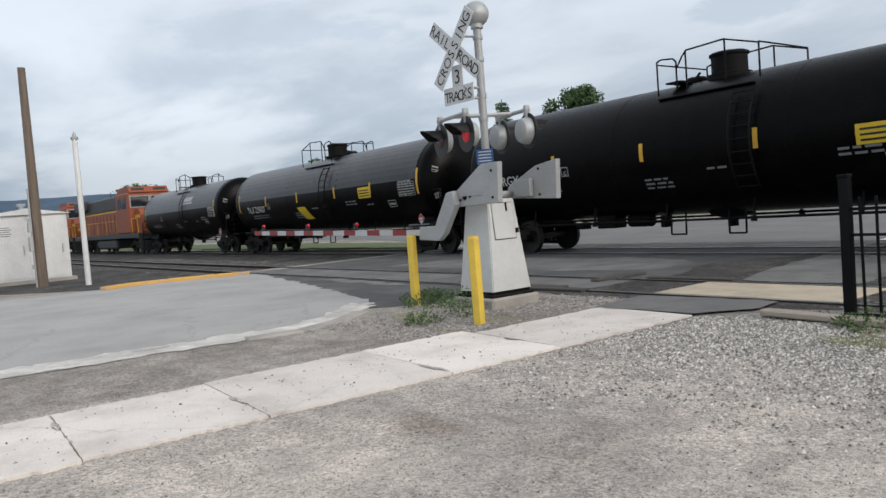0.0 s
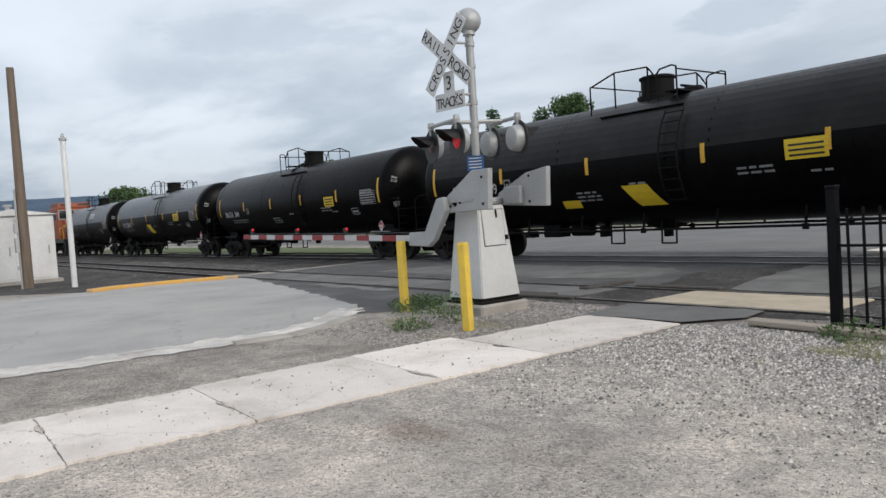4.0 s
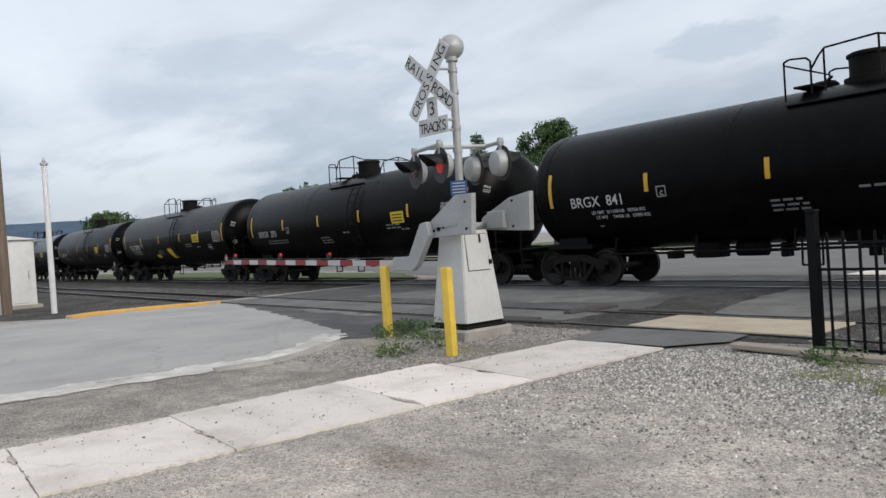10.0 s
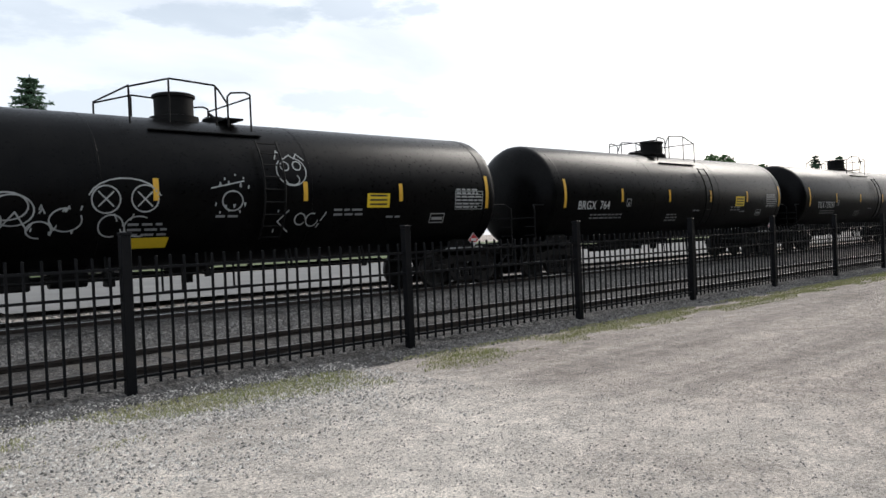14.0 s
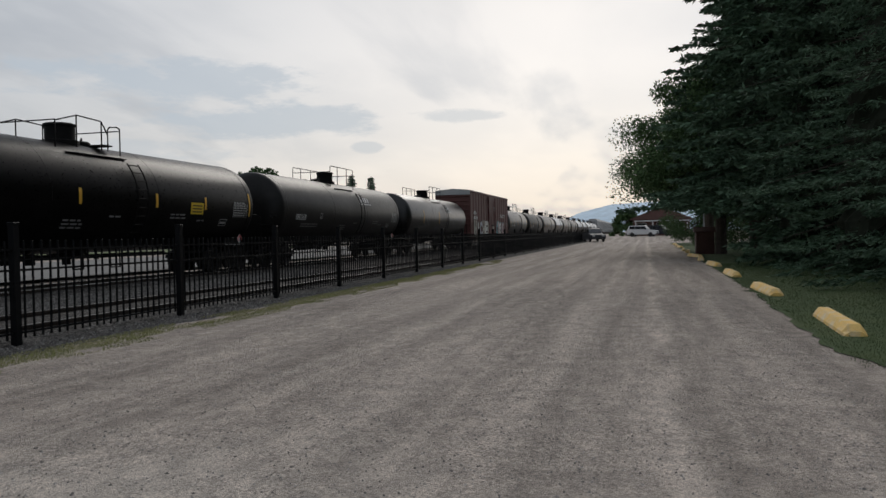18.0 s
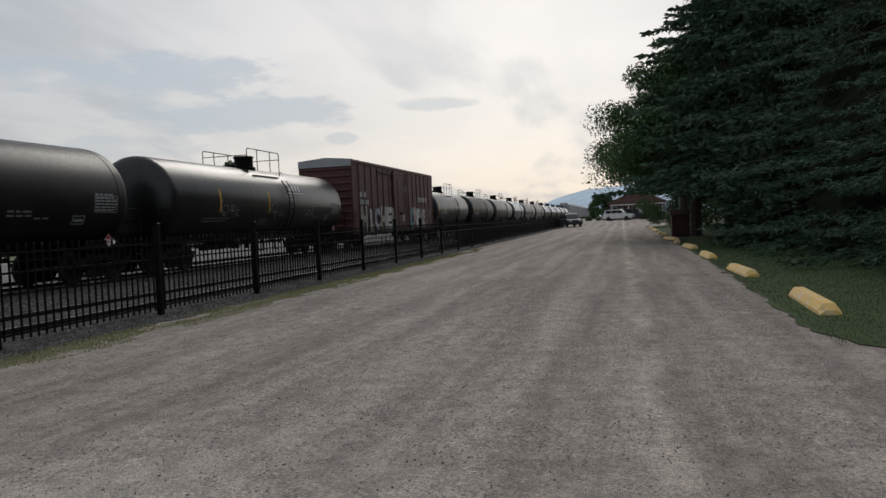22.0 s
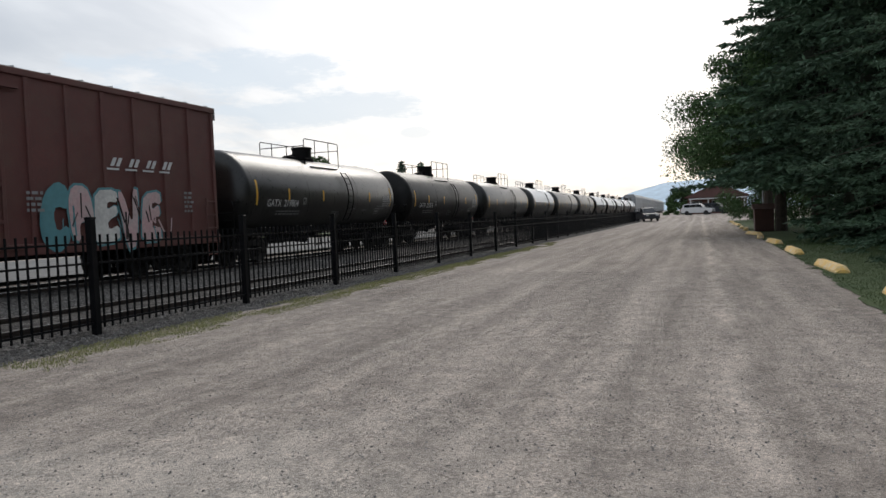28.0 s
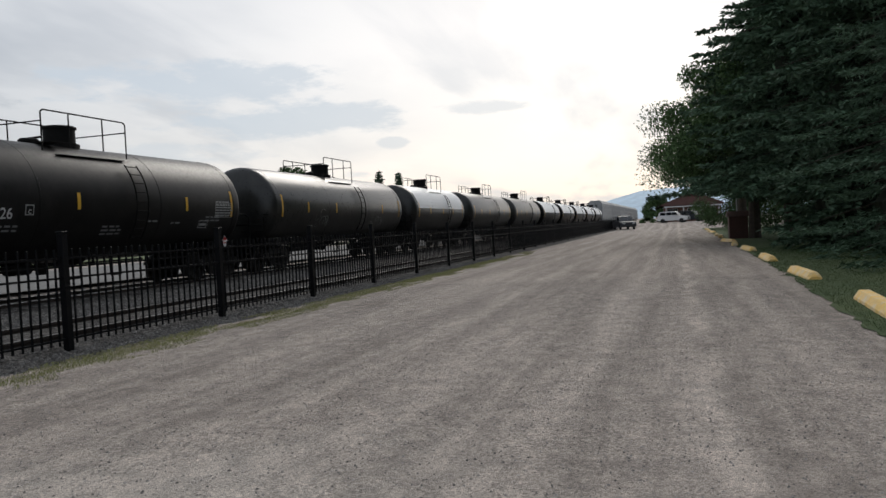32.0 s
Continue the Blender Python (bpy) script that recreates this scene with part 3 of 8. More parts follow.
M["chrome"] = material("chrome_trim", (0.6, 0.6, 0.6), 0.2, 0.9, object_space=True, amount=0.2)
M["headlamp"] = material("headlamp_glass", (0.5, 0.5, 0.5), 0.15, object_space=True, amount=0.2)
M["insulator"] = material("insulator", (0.25, 0.26, 0.27), 0.3)
M["wire"] = material("wire", (0.02, 0.02, 0.02), 0.6)
M["brown_sign"] = material("brown_board", (0.10, 0.045, 0.035), 0.7, color2=(0.07, 0.035, 0.03), scale=3, fine=20, amount=0.6)
M["crossing_panel"] = material("crossing_panel", (0.52, 0.44, 0.33), 0.85, color2=(0.42, 0.35, 0.26), scale=1.5, fine=60, amount=0.7, dirt=(0.26, 0.22, 0.17), dirt_scale=2.5, dirt_amount=0.5, bump=0.004)
M["pebble"] = material("pebbles", (0.36, 0.33, 0.31), 0.9, color2=(0.22, 0.205, 0.19), scale=7, fine=60, amount=1.0, island=0.6)
M["ballast_stone"] = material("ballast_stone", (0.19, 0.182, 0.172), 0.9, color2=(0.075, 0.07, 0.066), scale=8, fine=40, amount=1.0, island=0.6)
M["lawn_blade"] = material("lawn_blades", (0.036, 0.072, 0.014), 0.8, color2=(0.055, 0.09, 0.02), scale=2.0, fine=30, amount=0.9)
M["flange_dirt"] = material("flangeway_dirt", (0.035, 0.032, 0.03), 0.95, color2=(0.06, 0.054, 0.05), scale=5, fine=50, amount=0.9, bump=0.005)

# ---- building helpers ----
LEFT = 0.12          # height of the ground west of the fence


def part(name, bm, mat, parent=None, label="", m=None, smooth=False):
    """Links a bmesh as one mesh object, under a thing or a part where a parent is given."""
    me = bpy.data.meshes.new(name)
    bm.normal_update()
    bm.to_mesh(me)
    bm.free()
    me.materials.append(mat)
    if smooth:
        me.shade_smooth()
        me.set_sharp_from_angle(angle=radians(38))
    ob = new(name, me)
    if parent is not None:
        ob.parent = parent
    if m is not None:
        ob.matrix_basis = m
    if label:
        tagged(ob, label)
    return ob


def again(ob, name, parent, m):
    """One more piece on the same mesh."""
    o = new(name, ob.data)
    o.parent = parent
    o.matrix_basis = m
    return o


def thing(name, m=None, label="", category="", group="", kind=""):
    ob = new(name)
    ob.empty_display_size = 0.2
    if m is not None:
        ob.matrix_basis = m
    return tagged(ob, label, category, group, kind)


def box(bm, lo, hi, bevel=0.0, m=None):
    x0, y0, z0 = lo
    x1, y1, z1 = hi
    vs = [bm.verts.new(c) for c in ((x0, y0, z0), (x1, y0, z0), (x1, y1, z0), (x0, y1, z0), (x0, y0, z1), (x1, y0, z1), (x1, y1, z1), (x0, y1, z1))]
    fs = [bm.faces.new([vs[k] for k in q]) for q in ((3, 2, 1, 0), (4, 5, 6, 7), (0, 1, 5, 4), (1, 2, 6, 5), (2, 3, 7, 6), (3, 0, 4, 7))]
    if m is not None:
        for v in vs:
            v.co = m @ v.co
    if bevel:
        es = list({e for f in fs for e in f.edges})
        bmesh.ops.bevel(bm, geom=es, offset=bevel, segments=1, affect="EDGES")
    return vs


def rod(bm, a, b, r0, r1=None, seg=8, caps=True):
    """A tapered round bar from a to b."""
    a, b = Vector(a), Vector(b)
    r1 = r0 if r1 is None else r1
    d = (b - a).normalized()
    u = d.cross((0, 0, 1) if abs(d.z) < 0.9 else (1, 0, 0)).normalized()
    v = d.cross(u)
    rings = []
    for c, r in ((a, r0), (b, r1)):
        rings.append([bm.verts.new(c + (u * math.cos(k * math.tau / seg) + v * math.sin(k * math.tau / seg)) * r) for k in range(seg)])
    for k in range(seg):
        bm.faces.new((rings[0][k], rings[0][(k + 1) % seg], rings[1][(k + 1) % seg], rings[1][k]))
    if caps:
        bm.faces.new(rings[0][::-1])
        bm.faces.new(rings[1])


def pipe(bm, points, r, seg=6):
    for a, b in zip(points, points[1:]):
        rod(bm, a, b, r, seg=seg)


def spin(bm, profile, seg=24, m=None, sweep=math.tau):
    """A body of revolution about z: profile is rows of (radius, z)."""
    rings = []
    closed = abs(sweep - math.tau) < 1e-6
    n = seg if closed else seg + 1
    for r, z in profile:
        ring = []
        for k in range(n):
            a = k * sweep / seg
            p = Vector((r * math.cos(a), r * math.sin(a), z))
            ring.append(bm.verts.new(m @ p if m is not None else p))
        rings.append(ring)
    for p, q in zip(rings, rings[1:]):
        for k in range(seg):
            j = (k + 1) % n
            bm.faces.new((p[k], p[j], q[j], q[k]))
    if profile[0][0] > 1e-4:
        bm.faces.new(rings[0][::-1]) if closed else None
    if profile[-1][0] > 1e-4:
        bm.faces.new(rings[-1]) if closed else None


def plate(bm, outline, depth, m=None):
    """A flat plate: a closed outline in x, z, pushed back along y."""
    front = [bm.verts.new((x, 0, z)) for x, z in outline]
    back = [bm.verts.new((x, depth, z)) for x, z in outline]
    n = len(outline)
    bm.faces.new(front)
    bm.faces.new(back[::-1])
    for k in range(n):
        bm.faces.new((front[k], back[k], back[(k + 1) % n], front[(k + 1) % n]))
    if m is not None:
        for v in front + back:
            v.co = m @ v.co


def letters(text, height, bold=0.0):
    """A bmesh of flat lettering in x, z that faces -y, its left foot at the origin."""
    cu = bpy.data.curves.new("lettering", "FONT")
    cu.body, cu.size, cu.extrude, cu.offset, cu.resolution_u = text, height / 0.72, 0.0, bold, 3
    ob = bpy.data.objects.new("lettering", cu)
    scene.collection.objects.link(ob)
    bpy.context.view_layer.update()
    me = bpy.data.meshes.new_from_object(ob.evaluated_get(bpy.context.evaluated_depsgraph_get()))
    bm = bmesh.new()
    bm.from_mesh(me)
    bpy.data.objects.remove(ob)
    bpy.data.curves.remove(cu)
    bpy.data.meshes.remove(me)
    for v in bm.verts:
        v.co = Vector((v.co.x, 0, v.co.y))
    if bm.verts:
        x0 = min(v.co.x for v in bm.verts)
        for v in bm.verts:
            v.co.x -= x0
    return bm


def grid_sheet(bm, x0, x1, y0, y1, nx, ny, height):
    vs = [[bm.verts.new((x0 + (x1 - x0) * i / nx, y0 + (y1 - y0) * j / ny, 0)) for i in range(nx + 1)] for j in range(ny + 1)]
    for row in vs:
        for v in row:
            v.co.z = height(v.co.x, v.co.y)
    for j in range(ny):
        for i in range(nx):
            bm.faces.new((vs[j][i], vs[j][i + 1], vs[j + 1][i + 1], vs[j + 1][i]))


def ragged(bm, rim, z, rough=0.12, step=0.4, seed=1):
    """A flat sheet with an uneven rim: the rim is a closed row of x, y corners."""
    rng = random.Random(seed)
    pts = []
    for a, b in zip(rim, rim[1:] + rim[:1]):
        a, b = Vector(a), Vector(b)
        n = max(1, int((b - a).length / step))
        for k in range(n):
            p = a.lerp(b, k / n)
            pts.append((p.x + rng.uniform(-rough, rough), p.y + rng.uniform(-rough, rough), z))
    f = bm.faces.new([bm.verts.new(p) for p in pts])
    if f.normal.z < 0:
        f.normal_update()
    f.normal_update()
    if f.normal.z < 0:
        f.normal_flip()
    bmesh.ops.triangulate(bm, faces=[f])


def rise(x):
    """The ground: a little higher by the crossing and at the far end of the lot."""
    u = min(max((x - 98) / 30, 0), 1)
    v = min(max((2.5 - x) / 6.5, 0), 1)
    return 0.5 * u * u * (3 - 2 * u) + LEFT * v * v * (3 - 2 * v)


def stone_mesh(name, spots, mat, seed=3):
    """Loose stones, each a small uneven lump, as one mesh. spots: rows of x, y, z, size."""
    rng = np.random.default_rng(seed)
    base = np.array([(1, 0, -0.35), (-1, 0, -0.35), (0, 1, -0.35), (0, -1, -0.35), (0, 0, 1)], float)
    tris = np.array([(0, 2, 4), (2, 1, 4), (1, 3, 4), (3, 0, 4)])
    spots = np.asarray(spots, float)
    n = len(spots)
    turn = rng.uniform(0, math.tau, n)
    v = base[None] * rng.uniform(0.55, 1.25, (n, 5, 3)) * (spots[:, 3, None, None] * np.array((1, 0.8, 0.62)))
    c, s = np.cos(turn)[:, None], np.sin(turn)[:, None]
    x, y = v[:, :, 0] * c - v[:, :, 1] * s, v[:, :, 0] * s + v[:, :, 1] * c
    v = np.stack([x, y, v[:, :, 2]], -1) + spots[:, None, :3]
    f = (tris[None] + 5 * np.arange(n)[:, None, None]).reshape(-1, 3)
    me = bpy.data.meshes.new(name)
    me.from_pydata(v.reshape(-1, 3).tolist(), [], f.tolist())
    me.materials.append(mat)
    return new(name, me)


def blade_mesh(name, spots, mat, seed=5, width=0.006, lean=0.5):
    """Grass: thin upright blades as one mesh. spots: rows of x, y, z, height."""
    rng = np.random.default_rng(seed)
    spots = np.asarray(spots, float)
    n = len(spots)
    a = rng.uniform(0, math.tau, n)
    d = np.stack([np.cos(a), np.sin(a), 0 * a], -1)
    side = np.stack([-np.sin(a), np.cos(a), 0 * a], -1) * width
    h = spots[:, 3, None]
    p = spots[:, :3]
    up = np.array((0, 0, 1.0))
    l = rng.uniform(0.1, lean, (n, 1))
    mid, tip = p + up * h * 0.6 + d * h * l * 0.35, p + up * h + d * h * l
    v = np.stack([p - side, p + side, mid + side * 0.8, mid - side * 0.8, tip], 1)
    q = 5 * np.arange(n)[:, None]
    me = bpy.data.meshes.new(name)
    faces = [tuple(r) for r in (q + np.array((0, 1, 2, 3))).tolist()] + [tuple(r) for r in (q + np.array((3, 2, 4))).tolist()]
    me.from_pydata(v.reshape(-1, 3).tolist(), [], faces)
    me.materials.append(mat)
    return new(name, me)

# ---- ground, road, tracks ----
RAIL = 0.15          # height of the rail tops
TRACK_NEAR, TRACK_TRAIN = 9.63, 15.9
GAUGE = 1.51         # between the rails' centres
ROAD_X0, ROAD_X1 = -21.7, -11.0


def sheet(name, rim, mat, label, category, z=0.004, rough=0.12, step=0.4, seed=1):
    bm = bmesh.new()
    ragged(bm, rim, z, rough, step, seed)
    return tagged(part(name, bm, M[mat]), label, category, kind="structure")


def ground():
    bm = bmesh.new()
    xs = [-4500, -900, -200, -80, -40, -24.6, -23.8, -20, -8, -4.2, -3.4, -2.6, -1.8, -1, -0.2, 0.6, 1.4, 2.2, 3, 8, 20, 50, 80, 92, 98, 104, 110, 116, 122, 128, 140, 200, 500, 4500]
    ys = [-4500, -600, -120, -40, -20, -8, -4, 0, 4, 7.4, 8.3, 17.6, 18.4, 60, 200, 900, 4500]
    vs = [[bm.verts.new((x, y, rise(x) - (0.13 if x < -24 and 8 < y < 18 else 0))) for x in xs] for y in ys]
    for a, b in zip(vs, vs[1:]):
        for k in range(len(xs) - 1):
            bm.faces.new((a[k], a[k + 1], b[k + 1], b[k]))
    tagged(part("ground", bm, M["gravel"]), "grey-brown gravel and packed dirt lot beside the railway", "ground", kind="structure")
    sheet("lawn", [(9.2, -2.5), (10.8, -1.95), (14, -2.05), (20, -2.25), (35, -2.4), (60, -2.6), (90, -2.8), (90, -40), (4, -40), (4.5, -9), (6.8, -4)], "grass", "shaded mown lawn under the spruce trees", "lawn", 0.012, 0.06, 0.25, 3)
    e = LEFT
    sheet("road", [(-10.4, -60), (-10.3, 1.0), (-10.1, 3.2), (-9.95, 4.4), (-10.35, 5.15), (-10.95, 5.85), (-11.7, 6.5), (-13.2, 6.95), (-15.2, 7.4), (-18.0, 8.05), (-22.3, 8.95), (-23.0, 8.0), (-22.8, 5.2), (-23.0, -60)], "asphalt", "worn pale grey asphalt street with crumbling edge", "road", e + 0.008, 0.09, 0.22, 4)
    sheet("crossing", [(-22.5, 8.6), (-15.5, 7.1), (-12.6, 6.6), (-11.3, 5.9), (-10.7, 6.6), (-10.6, 7.8), (-10.2, 8.75), (-9.4, 9.2), (-9.35, 10.5), (-9.0, 10.85), (-9.6, 12.2), (-9.8, 13.4), (-9.4, 14.1), (-8.8, 14.6), (-8.6, 17.0), (-8.5, 18.2), (-23, 18.2), (-23.4, 13), (-22.6, 9.0)], "dark_asphalt", "patched dark asphalt of the level crossing", "crossing", e + 0.006, 0.1, 0.3, 5)
    sheet("yard", [(-22.9, 4.6), (-25.8, 2.6), (-60, 1.5), (-140, 1.0), (-140, 7.6), (-24.2, 7.6), (-23.0, 8.2)], "dark_gravel", "dark cinder and gravel beside the tracks", "gravel", e + 0.003, 0.1, 0.4, 21)
    sheet("yard", [(-23.9, 7.5), (-60, 7.4), (-140, 7.4), (-140, 18.2), (-60, 18.2), (-23.9, 18.2)], "dark_gravel", "dark ballast shoulder between the tracks", "gravel", 0.012, 0.08, 0.5, 24)
    # the trackside gravel follows the slope of the ground
    bm = bmesh.new()
    rng = random.Random(22)
    edge = lambda x: 7.38 if x > 0.3 else 8.5 - max(0.0, x + 1.2) * 0.7
    ux = [-10.4, -9.4, -8, -7.2, -6.4, -5.6, -4.9] + [x for x in xs if -4.5 < x < 121]
    uy = [8.5, 9.2, 10.5, 12, 13.5, 15, 16.6, 18.0]
    ux = sorted(set(ux + [3 + 0.45 * k for k in range(1, 60)]))
    vs = [[bm.verts.new((x, (edge(x) if y == 8.5 else y) + (rng.uniform(-0.14, 0.14) if y in (8.5, 18.0) else 0), rise(x) + 0.004)) for x in ux] for y in uy]
    for a, b in zip(vs, vs[1:]):
        for k in range(len(ux) - 1):
            bm.faces.new((a[k], a[k + 1], b[k + 1], b[k]))
    tagged(part("yard", bm, M["dark_gravel"]), "dark gravel between the tracks", "gravel", kind="structure")
    sheet("walk_pad", [(-7.7, 10.75), (-8.25, 13.4), (-8.4, 14.9), (-5.6, 14.9), (-5.6, 13.9), (-5.9, 10.7)], "worn_panel", "grey asphalt walk between the tracks", "sidewalk", e + 0.012, 0.06, 0.3, 23)
    for k, rim in enumerate(([(-19, 11.4), (-12.5, 11.3), (-10.2, 11.8), (-10.3, 13.4), (-12, 14.2), (-18, 13.6)], [(-17.5, 8.45), (-14.4, 8.2), (-12.6, 8.5), (-17, 8.75)])):
        sheet("road_patch", rim, "worn_panel", "paler asphalt patch between the rails", "road", e + 0.012 + 0.003 * k, 0.12, 0.3, 15 + k)
    sheet("road", [(-5.0, 17.3), (-8.5, 18.25), (-23, 18.25), (-40, 24), (-90, 27), (-90, 34), (-23, 34), (-23, 120), (-9.2, 120), (-9.0, 40), (-4, 34), (120, 36), (120, 19.5), (4, 19.2), (2.6, 28.5), (-4, 28.5)], "far_asphalt", "pale asphalt street beyond the tracks", "road", e + 0.014, 0.1, 0.8, 6)
    sheet("far_verge", [(-6.0, 21.5), (2.6, 21.6), (2.9, 28.0), (-3.5, 27.8), (-6.4, 26.0)], "far_grass", "mown green verge beyond the tracks", "grass", e + 0.02, 0.25, 0.5, 7)
    sheet("sidewalk", [(-8.9, 18.3), (-7.7, 18.2), (-7.3, 27.5), (-8.5, 27.8)], "concrete", "pale concrete walk beyond the tracks", "sidewalk", e + 0.025, 0.05, 0.5, 17)
    sheet("far_lawn", [(-80, 41), (120, 42), (120, 110), (-80, 110)], "far_grass", "green lawns of the houses beyond the tracks", "grass", e + 0.006, 0.4, 1.5, 8)
    sheet("far_verge", [(-24.5, 17.8), (-90, 18.4), (-90, 23), (-60, 23.4), (-30, 20.6)], "far_grass", "rough green verge beside the rails", "grass", e + 0.012, 0.2, 0.7, 9)


def broken_edge():
    """The crumbled pale rim of the street: broken flakes of old concrete."""
    rng = random.Random(17)
    rim = thing("road_edge", pose(0, 0, LEFT), "crumbled pale concrete edge along the street", "road edge", kind="structure")
    line = [(-10.55, -6), (-10.45, 1.0), (-10.3, 3.0), (-10.2, 4.3), (-10.55, 5.1), (-11.15, 5.8), (-11.6, 6.3)]
    bm = bmesh.new()
    ragged(bm, [(x - 0.5, y) for x, y in line] + [(x + 0.14, y) for x, y in reversed(line)], 0.0095, 0.085, 0.13, 18)
    part("gutter_strip", bm, M["pale_edge"], rim, "pale worn concrete strip at the street edge")
    for a, b in zip(line, line[1:]):
        a, b = Vector(a), Vector(b)
        n = int((b - a).length / 0.16)
        for k in range(n):
            p = a.lerp(b, (k + 0.5) / n) + Vector((rng.uniform(-0.55, 0.12) if k % 2 else rng.uniform(-0.1, 0.1), rng.uniform(-0.1, 0.1)))
            w, l = rng.uniform(0.02, 0.1), rng.uniform(0.08, 0.3)
            bm = bmesh.new()
            pts = []
            for j in range(11):
                t = j * math.tau / 11
                q = rng.uniform(0.5, 1.25)
                pts.append((p.x + w * q * math.cos(t), p.y + l * q * math.sin(t)))
            top = [bm.verts.new((x, y, 0.012 + 0.0025 * (k % 5))) for x, y in pts]
            low = [bm.verts.new((x, y, -0.02)) for x, y in pts]
            bm.faces.new(top)
            for j in range(11):
                bm.faces.new((low[j], low[(j + 1) % 11], top[(j + 1) % 11], top[j]))
            part("concrete_flake", bm, M["pale_edge"], rim)


def rail_track(y, x0, x1, ties=(None, None)):
    track = thing("railway_track", pose(0, y, 0), "steel rails on dark timber ties in ballast", "track", kind="structure")
    bm = bmesh.new()
    rows = [(-1.75, -0.02), (-1.25, 0.065), (1.4, 0.065), (2.6, -0.02)]
    for a, b in zip(rows, rows[1:]):
        n = 40
        for k in range(n):
            xa, xb = x0 + (x1 - x0) * k / n, x0 + (x1 - x0) * (k + 1) / n
            bm.faces.new([bm.verts.new(p) for p in ((xa, a[0], a[1]), (xb, a[0], a[1]), (xb, b[0], b[1]), (xa, b[0], b[1]))])
    part("ballast_bed", bm, M["ballast"], track, "dark grey crushed stone ballast")
    for side in (-1, 1):
        bm = bmesh.new()
        c = side * GAUGE / 2
        prof = [(-0.07, RAIL - 0.165), (0.07, RAIL - 0.165), (0.07, RAIL - 0.15), (0.012, RAIL - 0.13), (0.012, RAIL - 0.045), (0.036, RAIL - 0.035), (0.036, RAIL - 0.004), (-0.036, RAIL - 0.004), (-0.036, RAIL - 0.035), (-0.012, RAIL - 0.045), (-0.012, RAIL - 0.13), (-0.07, RAIL - 0.15)]
        ends = [[bm.verts.new((x, c + p[0], p[1])) for p in prof] for x in (x0, x1)]
        for k in range(len(prof)):
            j = (k + 1) % len(prof)
            bm.faces.new((ends[0][k], ends[0][j], ends[1][j], ends[1][k]))
        rail = part("rail", bm, M["rail_side"], track)
        bm = bmesh.new()
        box(bm, (x0, c - 0.03, RAIL - 0.004), (x1, c + 0.03, RAIL))
        part("rail_head", bm, M["rail_top"], rail, "polished running surface")
    return track


ground()
broken_edge()
near_track = rail_track(TRACK_NEAR, -140, 330)
train_track = rail_track(TRACK_TRAIN, -160, 420)


def ties(track, x0, x1, step=0.55):
    rng = random.Random(11)
    bm = bmesh.new()
    box(bm, (-0.115, -1.28, -0.1), (0.115, 1.28, 0.085), 0.012)
    first = None
    x = x0
    while x < x1:
        if not -22 < x < -5.4:
            m = pose(x + rng.uniform(-0.03, 0.03), rng.uniform(-0.05, 0.05), rng.uniform(-0.032, -0.016), 0, 0, rng.uniform(-1.2, 1.2))
            if first is None:
                first = part("tie", bm, M["tie"], track, m=m)
            else:
                again(first, "tie", track, m)
        x += step


